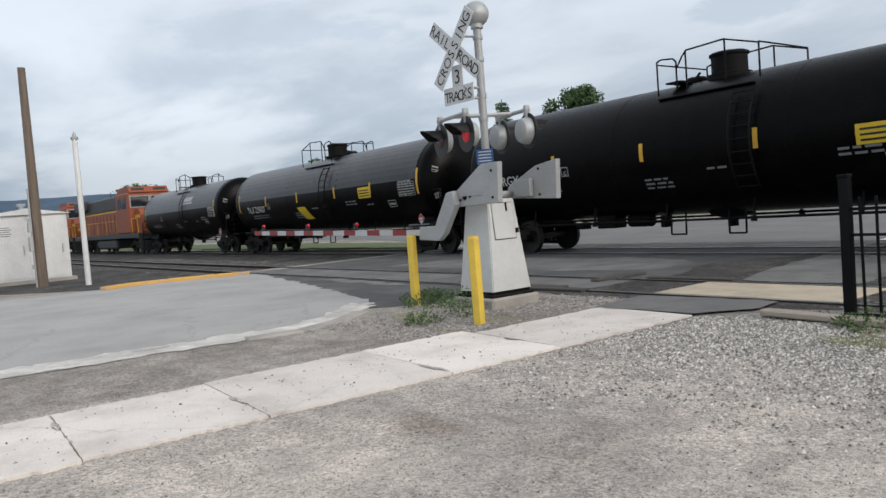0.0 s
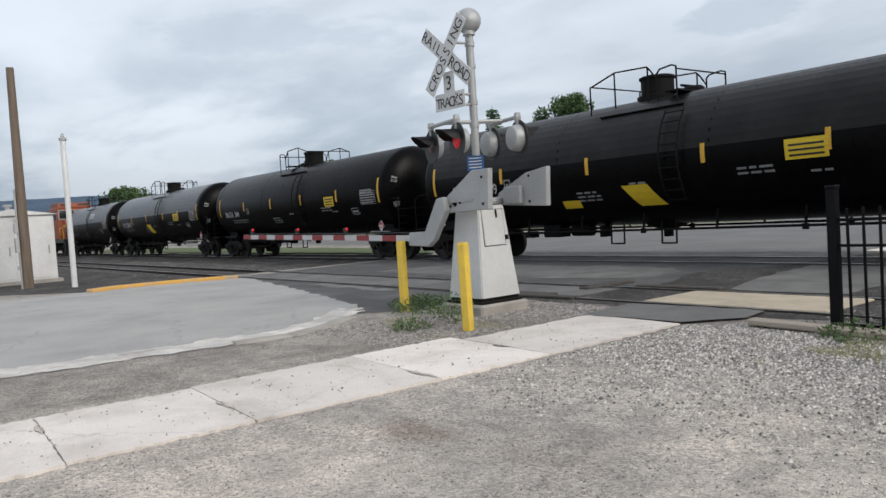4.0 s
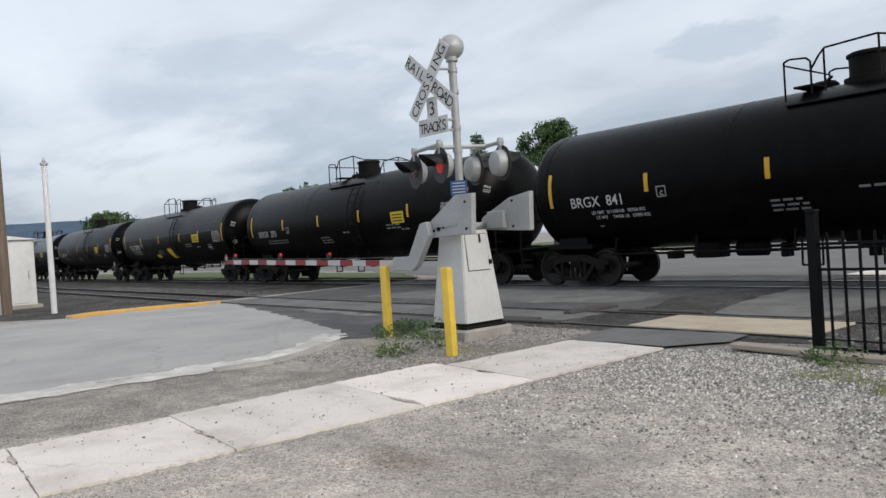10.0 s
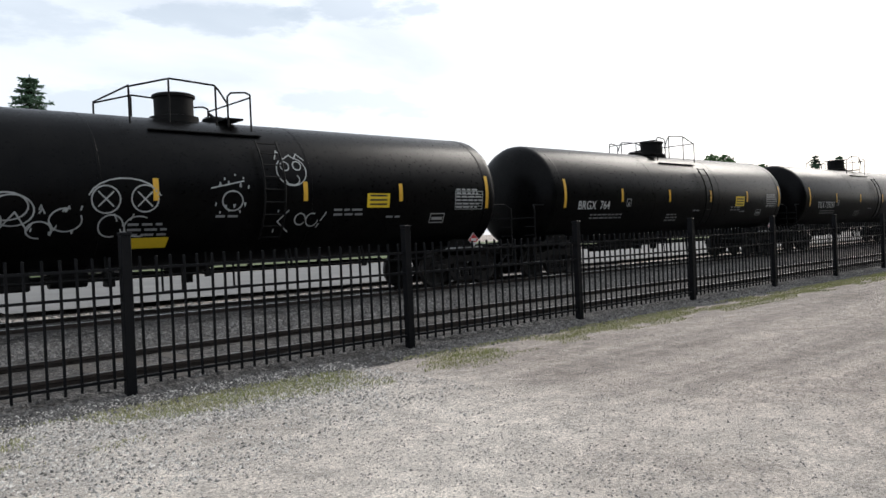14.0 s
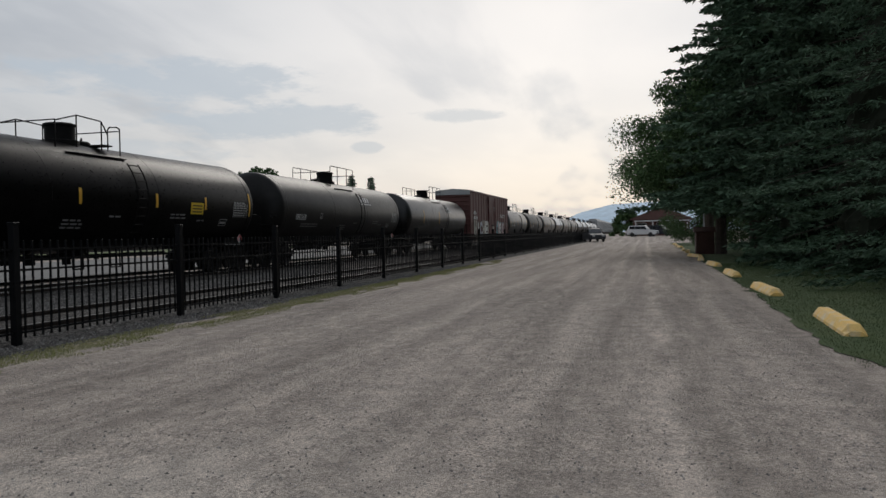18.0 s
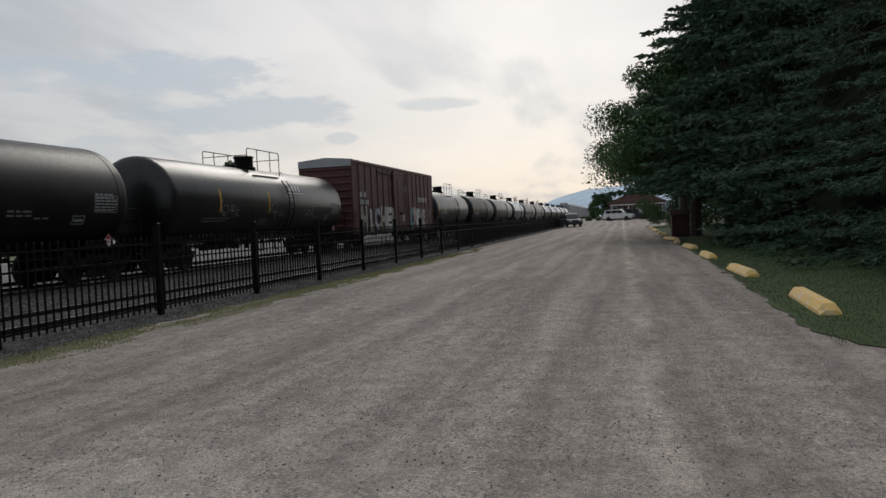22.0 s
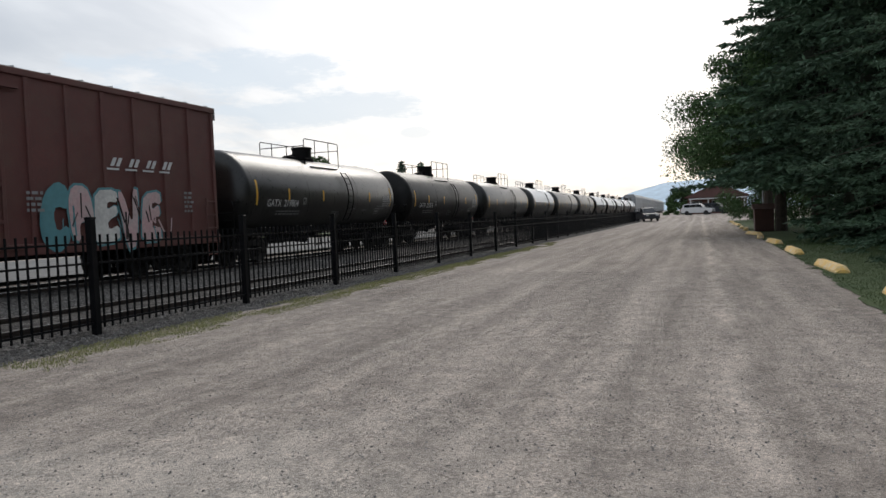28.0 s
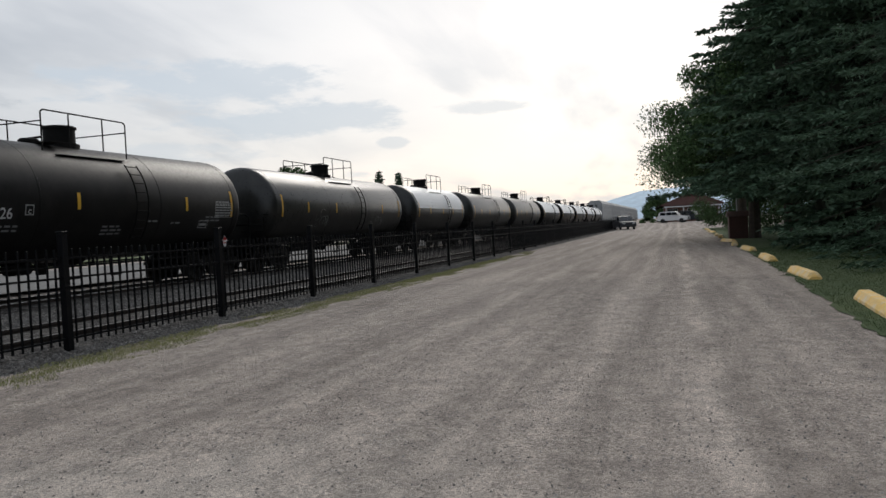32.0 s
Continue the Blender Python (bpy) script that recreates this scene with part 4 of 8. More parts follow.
def sidewalk():
    walk_ = thing("sidewalk", pose(0, 0, LEFT), "pale concrete sidewalk slabs with cracked joints", "sidewalk", kind="structure")
    rng = random.Random(4)
    rows = [(-9.0, -7.2), (-7.2, -5.4), (-5.4, -3.6), (-3.6, -1.9), (-1.9, -0.5), (-0.5, 0.93), (0.93, 2.23), (2.23, 3.96), (3.96, 5.33), (5.33, 7.5)]
    for k, (a, b) in enumerate(rows):
        bm = bmesh.new()
        xl, xr = -7.92 + rng.uniform(-0.05, 0.05), -6.27 + rng.uniform(-0.03, 0.03)
        if k == len(rows) - 1:
            xl, xr = -7.72, -6.27
        rim = []
        skew = 0.05
        corners = [(xl, a + 0.006 + skew), (xr, a + 0.006 - skew * 0.5), (xr, b - 0.006 - skew * 0.5), (xl, b - 0.006 + skew)]
        for p, q in zip(corners, corners[1:] + corners[:1]):
            n = 30
            for j in range(n):
                u = j / n
                w = 0.0 if j == 0 else 0.02 + 0.03 * abs(noise.noise(Vector((k * 3.1, u * 5, q[0]))))
                across, down = (0.1, 0.2) if abs(q[0] - p[0]) > 0.5 else (1.0, 0.15)
                rim.append((p[0] + (q[0] - p[0]) * u + rng.uniform(-w, w) * across, p[1] + (q[1] - p[1]) * u + rng.uniform(-w, w) * down))
        tilt = rng.uniform(-0.0015, 0.0015)
        top = [bm.verts.new((x, y, 0.02 + tilt * (y - a))) for x, y in rim]
        low = [bm.verts.new((x, y, -0.08)) for x, y in rim]
        bm.faces.new(top)
        for j in range(len(rim)):
            i = (j + 1) % len(rim)
            bm.faces.new((low[j], low[i], top[i], top[j]))
        part("slab", bm, M["concrete"], walk_)
    # soil washed into the joints
    for k in range(8):
        x, y = rng.uniform(-7.8, -6.4), rows[2 + k % 7][1] + rng.uniform(-0.03, 0.03)
        bm = bmesh.new()
        w, l = rng.uniform(0.12, 0.4), 0.04
        pts = []
        for j in range(14):
            t, q = j * math.tau / 14, rng.uniform(0.45, 1.2)
            pts.append(bm.verts.new((x + w * q * math.cos(t), y + l * q * math.sin(t), 0.0262 + 0.0004 * (k % 9))))
        bm.faces.new(pts)
        part("soil_patch", bm, M["gravel"], walk_, "thin drift of grey soil")
    bm = bmesh.new()
    ragged(bm, [(-7.8, 7.5), (-6.27, 7.52), (-5.8, 8.15), (-5.95, 8.78), (-7.9, 8.7)], 0.03, 0.04, 0.25, 12)
    part("asphalt_ramp", bm, M["worn_panel"], walk_, "grey asphalt ramp up to the rails")
    bm = bmesh.new()
    box(bm, (-7.95, TRACK_NEAR - 0.64, -0.1), (-5.3, TRACK_NEAR + 0.68, 0.028), 0.012)
    part("crossing_panel", bm, M["crossing_panel"], walk_, "tan concrete panel between the rails")
    for k in range(6):
        bm = bmesh.new()
        x = -22.4 + k * 2.17
        box(bm, (x, TRACK_NEAR - 0.6, -0.1), (x + 2.15, TRACK_NEAR + 0.6, 0.014), 0.012)
        part("road_panel", bm, M["worn_panel"], walk_, "worn grey crossing panel in the street")
    for x, y, l, w, a in ((-10.1, 8.72, 1.9, 0.24, 4), (-10.6, 8.95, 1.6, 0.24, 3), (-9.3, 9.9, 1.25, 0.2, 88), (-8.5, 10.62, 1.6, 0.2, 2)):
        bm = bmesh.new()
        box(bm, (0, -w / 2, -0.06), (l, w / 2, 0.05), 0.015)
        part("crossing_timber", bm, M["tie"], walk_, "dark loose crossing timber", pose(x - l / 2, y, 0.0, 0, 0, a))


sidewalk()


def curb():
    for pts, name, mat, label in (
        ([(-22.45, 4.7), (-22.9, 5.5), (-22.85, 6.5), (-22.5, 7.8), (-22.05, 8.65)], "curb", "yellow_curb", "concrete kerb with worn yellow paint"),
        ([(-10.15, 3.6), (-10.05, 4.35), (-10.35, 5.05), (-10.9, 5.75)], "curb", "old_concrete", "low broken concrete kerb edge"),
    ):
        th = thing(name, pose(0, 0, LEFT), label, "kerb", kind="structure")
        hi = 0.10 if mat == "yellow_curb" else 0.03
        for k, (a, b) in enumerate(zip(pts, pts[1:])):
            a, b = Vector((*a, 0)), Vector((*b, 0))
            d = (b - a)
            m = Matrix.Translation(a) @ pose(0, 0, 0, 0, 0, math.degrees(math.atan2(d.y, d.x)))
            bm = bmesh.new()
            box(bm, (0.006, -0.13, -0.05), (d.length - 0.006, 0.13, hi), 0.02)
            part("curb_stone", bm, M[mat], th, m=m)


curb()

# ---- the train ----
R_TANK, Z_TANK = 1.55, 2.43      # above the rail tops


def on_tank(bm, radius, zc, L=None):
    """Bends flat work in x, z onto the side of a tank that faces -y, its rounded heads too."""
    prof = sorted((z, r) for r, z in shell_profile(L, 1.0)) if L else None
    for v in bm.verts:
        a = (v.co.z - zc) / radius
        r = radius * (float(np.interp(v.co.x, [p[0] for p in prof], [p[1] for p in prof])) if L else 1.0) - v.co.y
        v.co = Vector((v.co.x, -r * math.cos(a), zc + r * math.sin(a)))


def patch(bm, x0, x1, z0, z1, depth=0.006, rows=3, slant=0.0):
    """A thin raised panel in x, z, cut in rows so that it can bend."""
    for k in range(rows):
        a, b = z0 + (z1 - z0) * k / rows, z0 + (z1 - z0) * (k + 1) / rows
        sa, sb = slant * k / rows, slant * (k + 1) / rows
        bm.faces.new([bm.verts.new(p) for p in ((x0 + sa, depth, a), (x1 + sa, depth, a), (x1 + sb, depth, b), (x0 + sb, depth, b))])


def wheelset_mesh():
    bm = bmesh.new()
    for s in (-1, 1):
        m = Matrix.Translation((0, s * GAUGE / 2, 0)) @ pose(0, 0, 0, -90 * s, 0, 0)
        spin(bm, [(0.0, -0.06), (0.48, -0.06), (0.485, -0.035), (0.46, -0.03), (0.457, 0.07), (0.40, 0.072), (0.37, 0.03), (0.16, 0.02), (0.14, 0.09), (0.0, 0.09)], 20, m)
    rod(bm, (0, -0.85, 0), (0, 0.85, 0), 0.08, seg=8)
    return bm


def cap_mesh(side):
    bm = bmesh.new()
    for s in (side,):
        m = Matrix.Translation((0, s * 0.94, 0)) @ pose(0, 0, 0, -90 * s, 0, 0)
        spin(bm, [(0.0, -0.02), (0.13, -0.02), (0.13, 0.06), (0.10, 0.09), (0.0, 0.09)], 12, m)
        for k in range(3):
            a = k * math.tau / 3
            box(bm, (-0.02, -0.02, 0), (0.02, 0.02, 0.03), 0, m @ pose(0.065 * math.cos(a), 0.065 * math.sin(a), 0.08))
    return bm


def truck(parent, x):
    """A three-piece freight truck: two side frames, a bolster, springs and two turning wheelsets."""
    t = None
    for s in (-1, 1):
        bm = bmesh.new()
        m = Matrix.Translation((0, s * 0.98, 0)) @ pose(0, 0, 0, 0, 0, 0)
        top = [(-1.16, 0.55), (-1.14, 0.66), (-0.82, 0.68), (-0.45, 0.80), (0.45, 0.80), (0.82, 0.68), (1.14, 0.66), (1.16, 0.55), (0.72, 0.50), (0.40, 0.62), (-0.40, 0.62), (-0.72, 0.50)]
        plate(bm, top, 0.13, Matrix.Translation((0, s * 0.98 - 0.065, 0)))
        plate(bm, [(-0.72, 0.52), (-0.62, 0.55), (-0.36, 0.24), (0.36, 0.24), (0.62, 0.55), (0.72, 0.52), (0.42, 0.14), (-0.42, 0.14)], 0.15, Matrix.Translation((0, s * 0.98 - 0.075, 0)))
        for c in (-0.42, 0.34):
            box(bm, (c, s * 0.98 - 0.06, 0.22), (c + 0.08, s * 0.98 + 0.06, 0.66))
        for c in (-0.89, 0.89):
            box(bm, (c - 0.15, s * 0.98 - 0.085, 0.40), (c + 0.15, s * 0.98 + 0.085, 0.60), 0.02)
        if t is None:
            t = part("truck", bm, M["truck_iron"], parent, "cast iron freight truck", pose(x, 0, 0))
        else:
            part("side_frame", bm, M["truck_iron"], t)
    bm = bmesh.new()
    box(bm, (-0.2, -0.95, 0.46), (0.2, 0.95, 0.72), 0.03)
    part("bolster", bm, M["truck_iron"], t)
    for s in (-1, 1):
        bm = bmesh.new()
        spin(bm, [(0.05, 0.24)] + [(0.072 if j % 2 else 0.05, 0.25 + 0.03 * j) for j in range(8)] + [(0.0, 0.48)], 8)
        first = part("spring", bm, M["truck_iron"], t, m=pose(-0.24, s * 0.98, 0))
        for c in (-0.08, 0.08, 0.24):
            again(first, "spring", t, pose(c, s * 0.98, 0))
    for c in (-0.89, 0.89):
        w = part("wheelset", wheelset_mesh(), M["wheel_steel"], t, m=pose(c, 0, 0.457), smooth=True)
        w["turns"] = 1
        for s in (-1, 1):
            part("bearing_cap", cap_mesh(s), M["truck_iron"], t, m=pose(c, 0, 0.457))
    return t


def coupler(parent, x, way):
    bm = bmesh.new()
    box(bm, (-0.45, -0.09, 0.80), (0.05, 0.09, 0.98), 0.02)
    box(bm, (0.0, -0.16, 0.74), (0.22, 0.12, 1.02), 0.05)
    rod(bm, (0.12, -0.12, 0.76), (0.12, -0.12, 1.05), 0.05)
    c = part("coupler", bm, M["truck_iron"], parent, m=pose(x, 0, 0, 0, 0, 0 if way > 0 else 180))
    bm = bmesh.new()
    pipe(bm, [(-0.3, 0.25, 0.75), (-0.1, 0.24, 0.55), (0.1, 0.2, 0.42), (0.24, 0.14, 0.45)], 0.025)
    part("brake_hose", bm, M["black_rubber"], c)




def shell_profile(L, R, end=0.80, head=0.58):
    rows = []
    for k in range(11):
        a = k / 10 * math.pi / 2
        rows.append((R * math.sin(a) ** 0.78 if k else 0.0, end + head * (1 - math.cos(a))))
    return rows + [(r, L - z) for r, z in reversed(rows)]


def tank_car(name, L, label, look_="black_tank", mark="", stripes=None, yellow=None, R=R_TANK, zc=Z_TANK, tags=0, detail=True, text=None, table=True, light_top=None, emblem=False, limits=None, flip=1, art=False, wide=False):
    car = thing(name, None, label, "tank car", "tank cars of the freight train")
    to_x = Matrix(((0, 0, 1, 0), (0, 1, 0, 0), (-1, 0, 0, 0), (0, 0, 0, 1)))
    bm = bmesh.new()
    spin(bm, shell_profile(L, R), 40, Matrix.Translation((0, 0, zc)) @ to_x)
    shell = part("tank_shell", bm, M[look_], car, smooth=True)
    # paler upper half: painted sky sheen on some cars, white tops on the rest
    if light_top:
        bm = bmesh.new()
        n = 22
        rings = []
        for x in (1.62, L - 1.62):
            rings.append([bm.verts.new((x, (R + 0.005) * math.cos(a), zc + (R + 0.005) * math.sin(a))) for a in [radians(4) + radians(172) * k / n for k in range(n + 1)]])
        for k in range(n):
            bm.faces.new((rings[0][k], rings[1][k], rings[1][k + 1], rings[0][k + 1]))
        part("upper_jacket", bm, M[light_top], shell, "paler upper half, painted as sheen where not white")
    mid = L / 2
    if stripes is None:
        stripes = (1.75, 4.85, 8.0, 11.25, L - 4.5, L - 1.55) if L > 18 else (1.78, 4.7, 7.55, 10.4, L - 4.4, L - 1.5)
    # bands and jacket joints
    for x in (1.62, mid - 2.2, mid + 2.2, L - 1.62):
        bm = bmesh.new()
        spin(bm, [(R + 0.001, -0.03), (R + 0.005, -0.025), (R + 0.005, 0.025), (R + 0.001, 0.03)], 40, Matrix.Translation((x, 0, zc)) @ to_x)
        part("jacket_band", bm, M[look_], shell, smooth=True)
    # manway with its railing
    top = zc + R
    bm = bmesh.new()
    spin(bm, [(0.5, -0.12), (0.5, 0.06), (0.40, 0.08), (0.40, 0.46), (0.44, 0.47), (0.44, 0.52), (0.38, 0.55), (0.0, 0.57)], 20, pose(mid + 0.12 * flip, 0, top))
    part("manway_housing", bm, M["underframe"], car, "cylindrical valve housing", smooth=True)
    bm = bmesh.new()
    for s in (-1, 1):
        box(bm, (mid - 1.1, s * 0.98 - 0.1, top - 0.38), (mid + 1.3, s * 0.98 + 0.1, top - 0.36))
    box(bm, (mid - 0.85 * flip - 0.2, -0.8, top - 0.02), (mid - 0.85 * flip + 0.2, 0.8, top + 0.02))
    part("walkway", bm, M["underframe"], car)
    bm = bmesh.new()
    spin(bm, [(0.26, 0.0), (0.26, 0.12), (0.2, 0.17), (0, 0.19)], 12, pose(mid - 0.82 * flip, 0.1, top - 0.02))
    rod(bm, (mid - 0.82 * flip, 0.1, top + 0.15), (mid - 0.6 * flip, -0.1, top + 0.2), 0.03)
    part("safety_valve", bm, M["underframe"], car)
    # the older cars carry one wide level railing, the newer a stepped one
    level = ([(-1.5, -0.3), (-1.5, 0.66), (-1.42, 0.72), (1.42, 0.72), (1.5, 0.66), (1.5, -0.3)], [(-0.6, 0.72), (-0.6, -0.15)], [(0.6, 0.72), (0.6, -0.15)])
    for s in (-1, 1):
        y = s * 1.0
        for pts in level if wide else ([(-1.12, -0.28), (-1.12, 0.50), (-1.0, 0.54), (-0.68, 0.50), (-0.6, 0.42), (-0.6, -0.2)], [(-0.6, 0.26), (-0.42, 0.52), (-0.32, 0.62), (0.62, 0.66), (1.42, 0.42), (1.42, -0.28)], [(0.64, 0.65), (0.64, -0.2)], [(-0.34, 0.6), (-0.34, -0.2)]):
            bm = bmesh.new()
            pipe(bm, [(mid + px * flip, y, top + pz) for px, pz in pts], 0.02)
            part("railing", bm, M["underframe"], car)
    for x in (-1.5, 1.5) if wide else (-1.12, 1.42):
        bm = bmesh.new()
        pipe(bm, [(mid + x * flip, -1.0, top + 0.44), (mid + x * flip, 1.0, top + 0.44)], 0.018)
        part("end_rail", bm, M["underframe"], car)
    # side ladder
    for s in (-1,):
        lad = None
        for x in (-0.24, 0.24):
            pts = []
            for k in range(9):
                a = radians(38 - 76 * k / 8)
                pts.append((mid + 1.25 + x, s * (R + 0.12) * math.cos(a), zc + (R + 0.12) * math.sin(a)))
            bm = bmesh.new()
            pipe(bm, pts, 0.022, 5)
            if lad is None:
                lad = part("ladder", bm, M["underframe"], car)
            else:
                part("stile", bm, M["underframe"], lad)
        for k in range(9):
            a = radians(36 - 72 * k / 8)
            y, z = s * (R + 0.12) * math.cos(a), zc + (R + 0.12) * math.sin(a)
            bm = bmesh.new()
            rod(bm, (mid + 1.01, y, z), (mid + 1.49, y, z), 0.016, seg=5)
            part("rung", bm, M["underframe"], lad)
    # frame
    for end, way in ((0, -1), (L, 1)):
        e = lambda d: end - way * d
        x0, x1 = sorted((e(0.45), e(3.3)))
        bm = bmesh.new()
        box(bm, (x0, -0.32, 0.72), (x1, 0.32, 1.02), 0.02)
        xa, xb = sorted((e(1.2), e(2.7)))
        box(bm, (xa, -1.15, 0.94), (xb, 1.15, 1.06), 0.02)
        xs, xe = sorted((e(1.45), e(2.45)))
        for s in (-1, 1):
            plate(bm, [(xs, 1.0), (xe, 1.0), (xe - 0.1, 1.42), (xs + 0.1, 1.42)], 0.06, Matrix.Translation((0, s * 0.95 - 0.03, 0)))
        part("stub_sill", bm, M["underframe"], car)
        bm = bmesh.new()
        xa, xb = sorted((e(0.42), e(1.15)))
        box(bm, (xa, -1.45, 1.0), (xb, 1.45, 1.04))
        box(bm, (e(0.45) - 0.03, -1.45, 0.92), (e(0.45) + 0.03, 1.45, 1.05))
        part("end_platform", bm, M["underframe"], car)
        bm = bmesh.new()
        x = e(0.5)
        pipe(bm, [(x, -1.42, 0.5), (x, -1.42, 2.0), (x + way * -0.1, -1.3, 2.12), (x - way * 0.55, -1.3, 2.12)], 0.024)
        pipe(bm, [(x, 1.42, 0.5), (x, 1.42, 2.0)], 0.024)
        pipe(bm, [(x, -1.42, 1.75), (x, 1.42, 1.75)], 0.022)
        for z in (0.5, 0.72):
            pipe(bm, [(x, -1.42, z), (x - way * 0.4, -1.42, z)], 0.02)
        for z in (1.25, 1.5):
            pipe(bm, [(x, -1.42, z), (x, -1.05, z)], 0.018)
        part("end_handrail", bm, M["underframe"], car)
        coupler(car, e(0.28), way)
        truck(car, e(1.95))
    # under the belly
    bm = bmesh.new()
    spin(bm, [(0.62, 0.28), (0.5, 0.1), (0.24, 0.0), (0.12, -0.02), (0.12, -0.2), (0.0, -0.2)], 16, pose(mid, 0, zc - R - 0.12))
    part("bottom_outlet", bm, M["underframe"], car, smooth=True)
    bm = bmesh.new()
    for s in (-1, 1):
        pipe(bm, [(3.2, s * 1.0, 0.78), (L - 3.2, s * 1.0, 0.78)], 0.032)
        n = int(L - 6) // 2
        for k in range(n + 1):
            x = 3.3 + (L - 6.6) * k / n
            pipe(bm, [(x, s * 1.0, 0.78), (x, s * 0.9, 1.25)], 0.03)
            if k % 2:
                box(bm, (x - 0.06, s * 1.0 - 0.03, 0.70), (x + 0.06, s * 1.0 + 0.03, 0.82))
    pipe(bm, [(2.5, -0.5, 0.86), (L * 0.45, -0.5, 0.84)], 0.03)
    part("side_pipe", bm, M["underframe"], car)
    bm = bmesh.new()
    x = L * 0.31
    box(bm, (x - 0.3, -0.55, 0.62), (x + 0.35, -0.1, 0.98), 0.03)
    rod(bm, (x + 0.7, -0.35, 0.8), (x + 1.35, -0.35, 0.8), 0.17, seg=12)
    rod(bm, (x - 1.2, -0.3, 0.74), (x + 2.0, -0.3, 0.74), 0.03)
    box(bm, (x - 1.0, -0.6, 0.62), (x - 0.7, -0.3, 0.8), 0.02)
    box(bm, (x + 1.7, -0.5, 0.6), (x + 1.85, -0.2, 0.9), 0.02)
    part("brake_gear", bm, M["underframe"], car)
    for c in (-0.75, 0.75):
        bm = bmesh.new()
        pipe(bm, [(mid + c - 0.2, -1.02, 0.98), (mid + c - 0.2, -1.04, 0.46), (mid + c + 0.2, -1.04, 0.46), (mid + c + 0.2, -1.02, 0.98)], 0.022)
        part("step", bm, M["underframe"], car)
    # marks on the side
    def mark_(nm, mat, fill, lab=""):
        b = bmesh.new()
        fill(b)
        bmesh.ops.recalc_face_normals(b, faces=b.faces)
        on_tank(b, R + 0.002, zc, L)
        return part(nm, b, M[mat], shell, lab)

    for k, x in enumerate(stripes):
        tall = k in (0, len(stripes) - 1)
        z0, z1 = (2.02, 2.88) if tall else (2.2, 2.62)
        mark_("reflector", "yellow_mark", lambda b: patch(b, x - 0.055, x + 0.055, z0, z1, -0.006, 6))
    if mark:
        tall = 0.30 if mark[0] == "T" else 0.26
        bmt = letters(mark, tall, 0.003)
        wide = max(v.co.x for v in bmt.verts)
        for v in bmt.verts:
            v.co = Vector((v.co.x * (0.885 if mark[0] == "T" else 0.97) + (2.67 if mark[0] == "T" else 2.43), -0.006, v.co.z + (1.94 if mark[0] == "T" else 1.97)))
        on_tank(bmt, R + 0.002, zc, L)
        part("lettering", bmt, M["white_mark"], shell, "white stencilled car number")
    if detail:
        for x0, w, z, rows in (((3.1, 0.2, 1.40, 1) if limits else (3.1, 1.7, 1.76, 2)), (7.5, 0.75, 1.72, 3), (9.2, 0.6, 1.86, 1), (12.0, 0.8, 1.98, 2), (L - 4.9, 0.5, 1.8, 1)):
            def bars(b, x0=x0, w=w, z=z, rows=rows):
                rng = random.Random(int(x0 * 10))
                for r in range(rows):
                    x = x0
                    while x < x0 + w - 0.1:
                        d = rng.uniform(0.12, 0.3)
                        patch(b, x, min(x + d, x0 + w), z - r * 0.11, z - r * 0.11 + 0.05, -0.006, 1)
                        x += d + 0.06
            mark_("small_lettering", "faint_mark", bars)
        if limits:
            for k, line in enumerate(limits):
                bmt = letters(line, 0.085, 0.002)
                for v in bmt.verts:
                    v.co = Vector((v.co.x + 3.0 + 0.1 * k, -0.006, v.co.z + 1.77 - 0.14 * k))
                on_tank(bmt, R + 0.002, zc, L)
                part("small_lettering", bmt, M["white_mark"], shell, "white stencilled weight limits")
        # stencils on the curve of the east head
        def head_lines(b):
            rng = random.Random(6)
            for z, d in lines:
                x = L - 1.04
                while x < L - 0.95:
                    w = rng.uniform(0.012, 0.03)
                    patch(b, x, x + w, z, z + d, -0.006, 1)
                    x += w + 0.008
        for lines in (((2.93, 0.07), (2.83, 0.035), (2.76, 0.035)), ((1.86, 0.035), (1.80, 0.035), (1.74, 0.035), (1.68, 0.035))):
            mark_("head_stencil", "table_mark", head_lines, "white stencil lines on the tank head")
        if table:
            def sheet(b):
                x0, x1, z0, z1 = L - 2.7, L - 1.72, 2.0, 2.46
                for k in range(7):
                    z = z0 + (z1 - z0) * k / 6
                    patch(b, x0, x1, z - 0.008, z + 0.008, -0.006, 1)
                rng = random.Random(2)
                for k in range(6):
                    x = x0 + 0.03
                    while x < x1 - 0.15:
                        d = rng.uniform(0.08, 0.22)
                        patch(b, x, x + d, z0 + 0.03 + 0.09 * k, z0 + 0.075 + 0.09 * k, -0.006, 1)
                        x += d + 0.05
                for x in (x0, x1):
                    patch(b, x - 0.008, x + 0.008, z0, z1, -0.006, 5)
            mark_("data_table", "table_mark", sheet, "grey stencilled inspection table")
        def frame_(b):
            for x0, x1, z0, z1 in (spot,):
                patch(b, x0, x1, z0, z0 + 0.025, -0.006, 1), patch(b, x0, x1, z1 - 0.025, z1, -0.006, 1)
                patch(b, x0, x0 + 0.025, z0, z1, -0.006, 3), patch(b, x1 - 0.025, x1, z0, z1, -0.006, 3)
                if x1 - x0 > 0.3:
                    patch(b, x0 + 0.06, x1 - 0.06, z0 + 0.08, z0 + 0.16, -0.006, 1)
        for spot in ((L - 3.5, L - 3.02, 1.64, 1.9), (4.95, 5.2, 2.05, 2.3)):
            mark_("stencil_frame", "table_mark", frame_)
        bmt = letters("C", 0.1, 0.003)
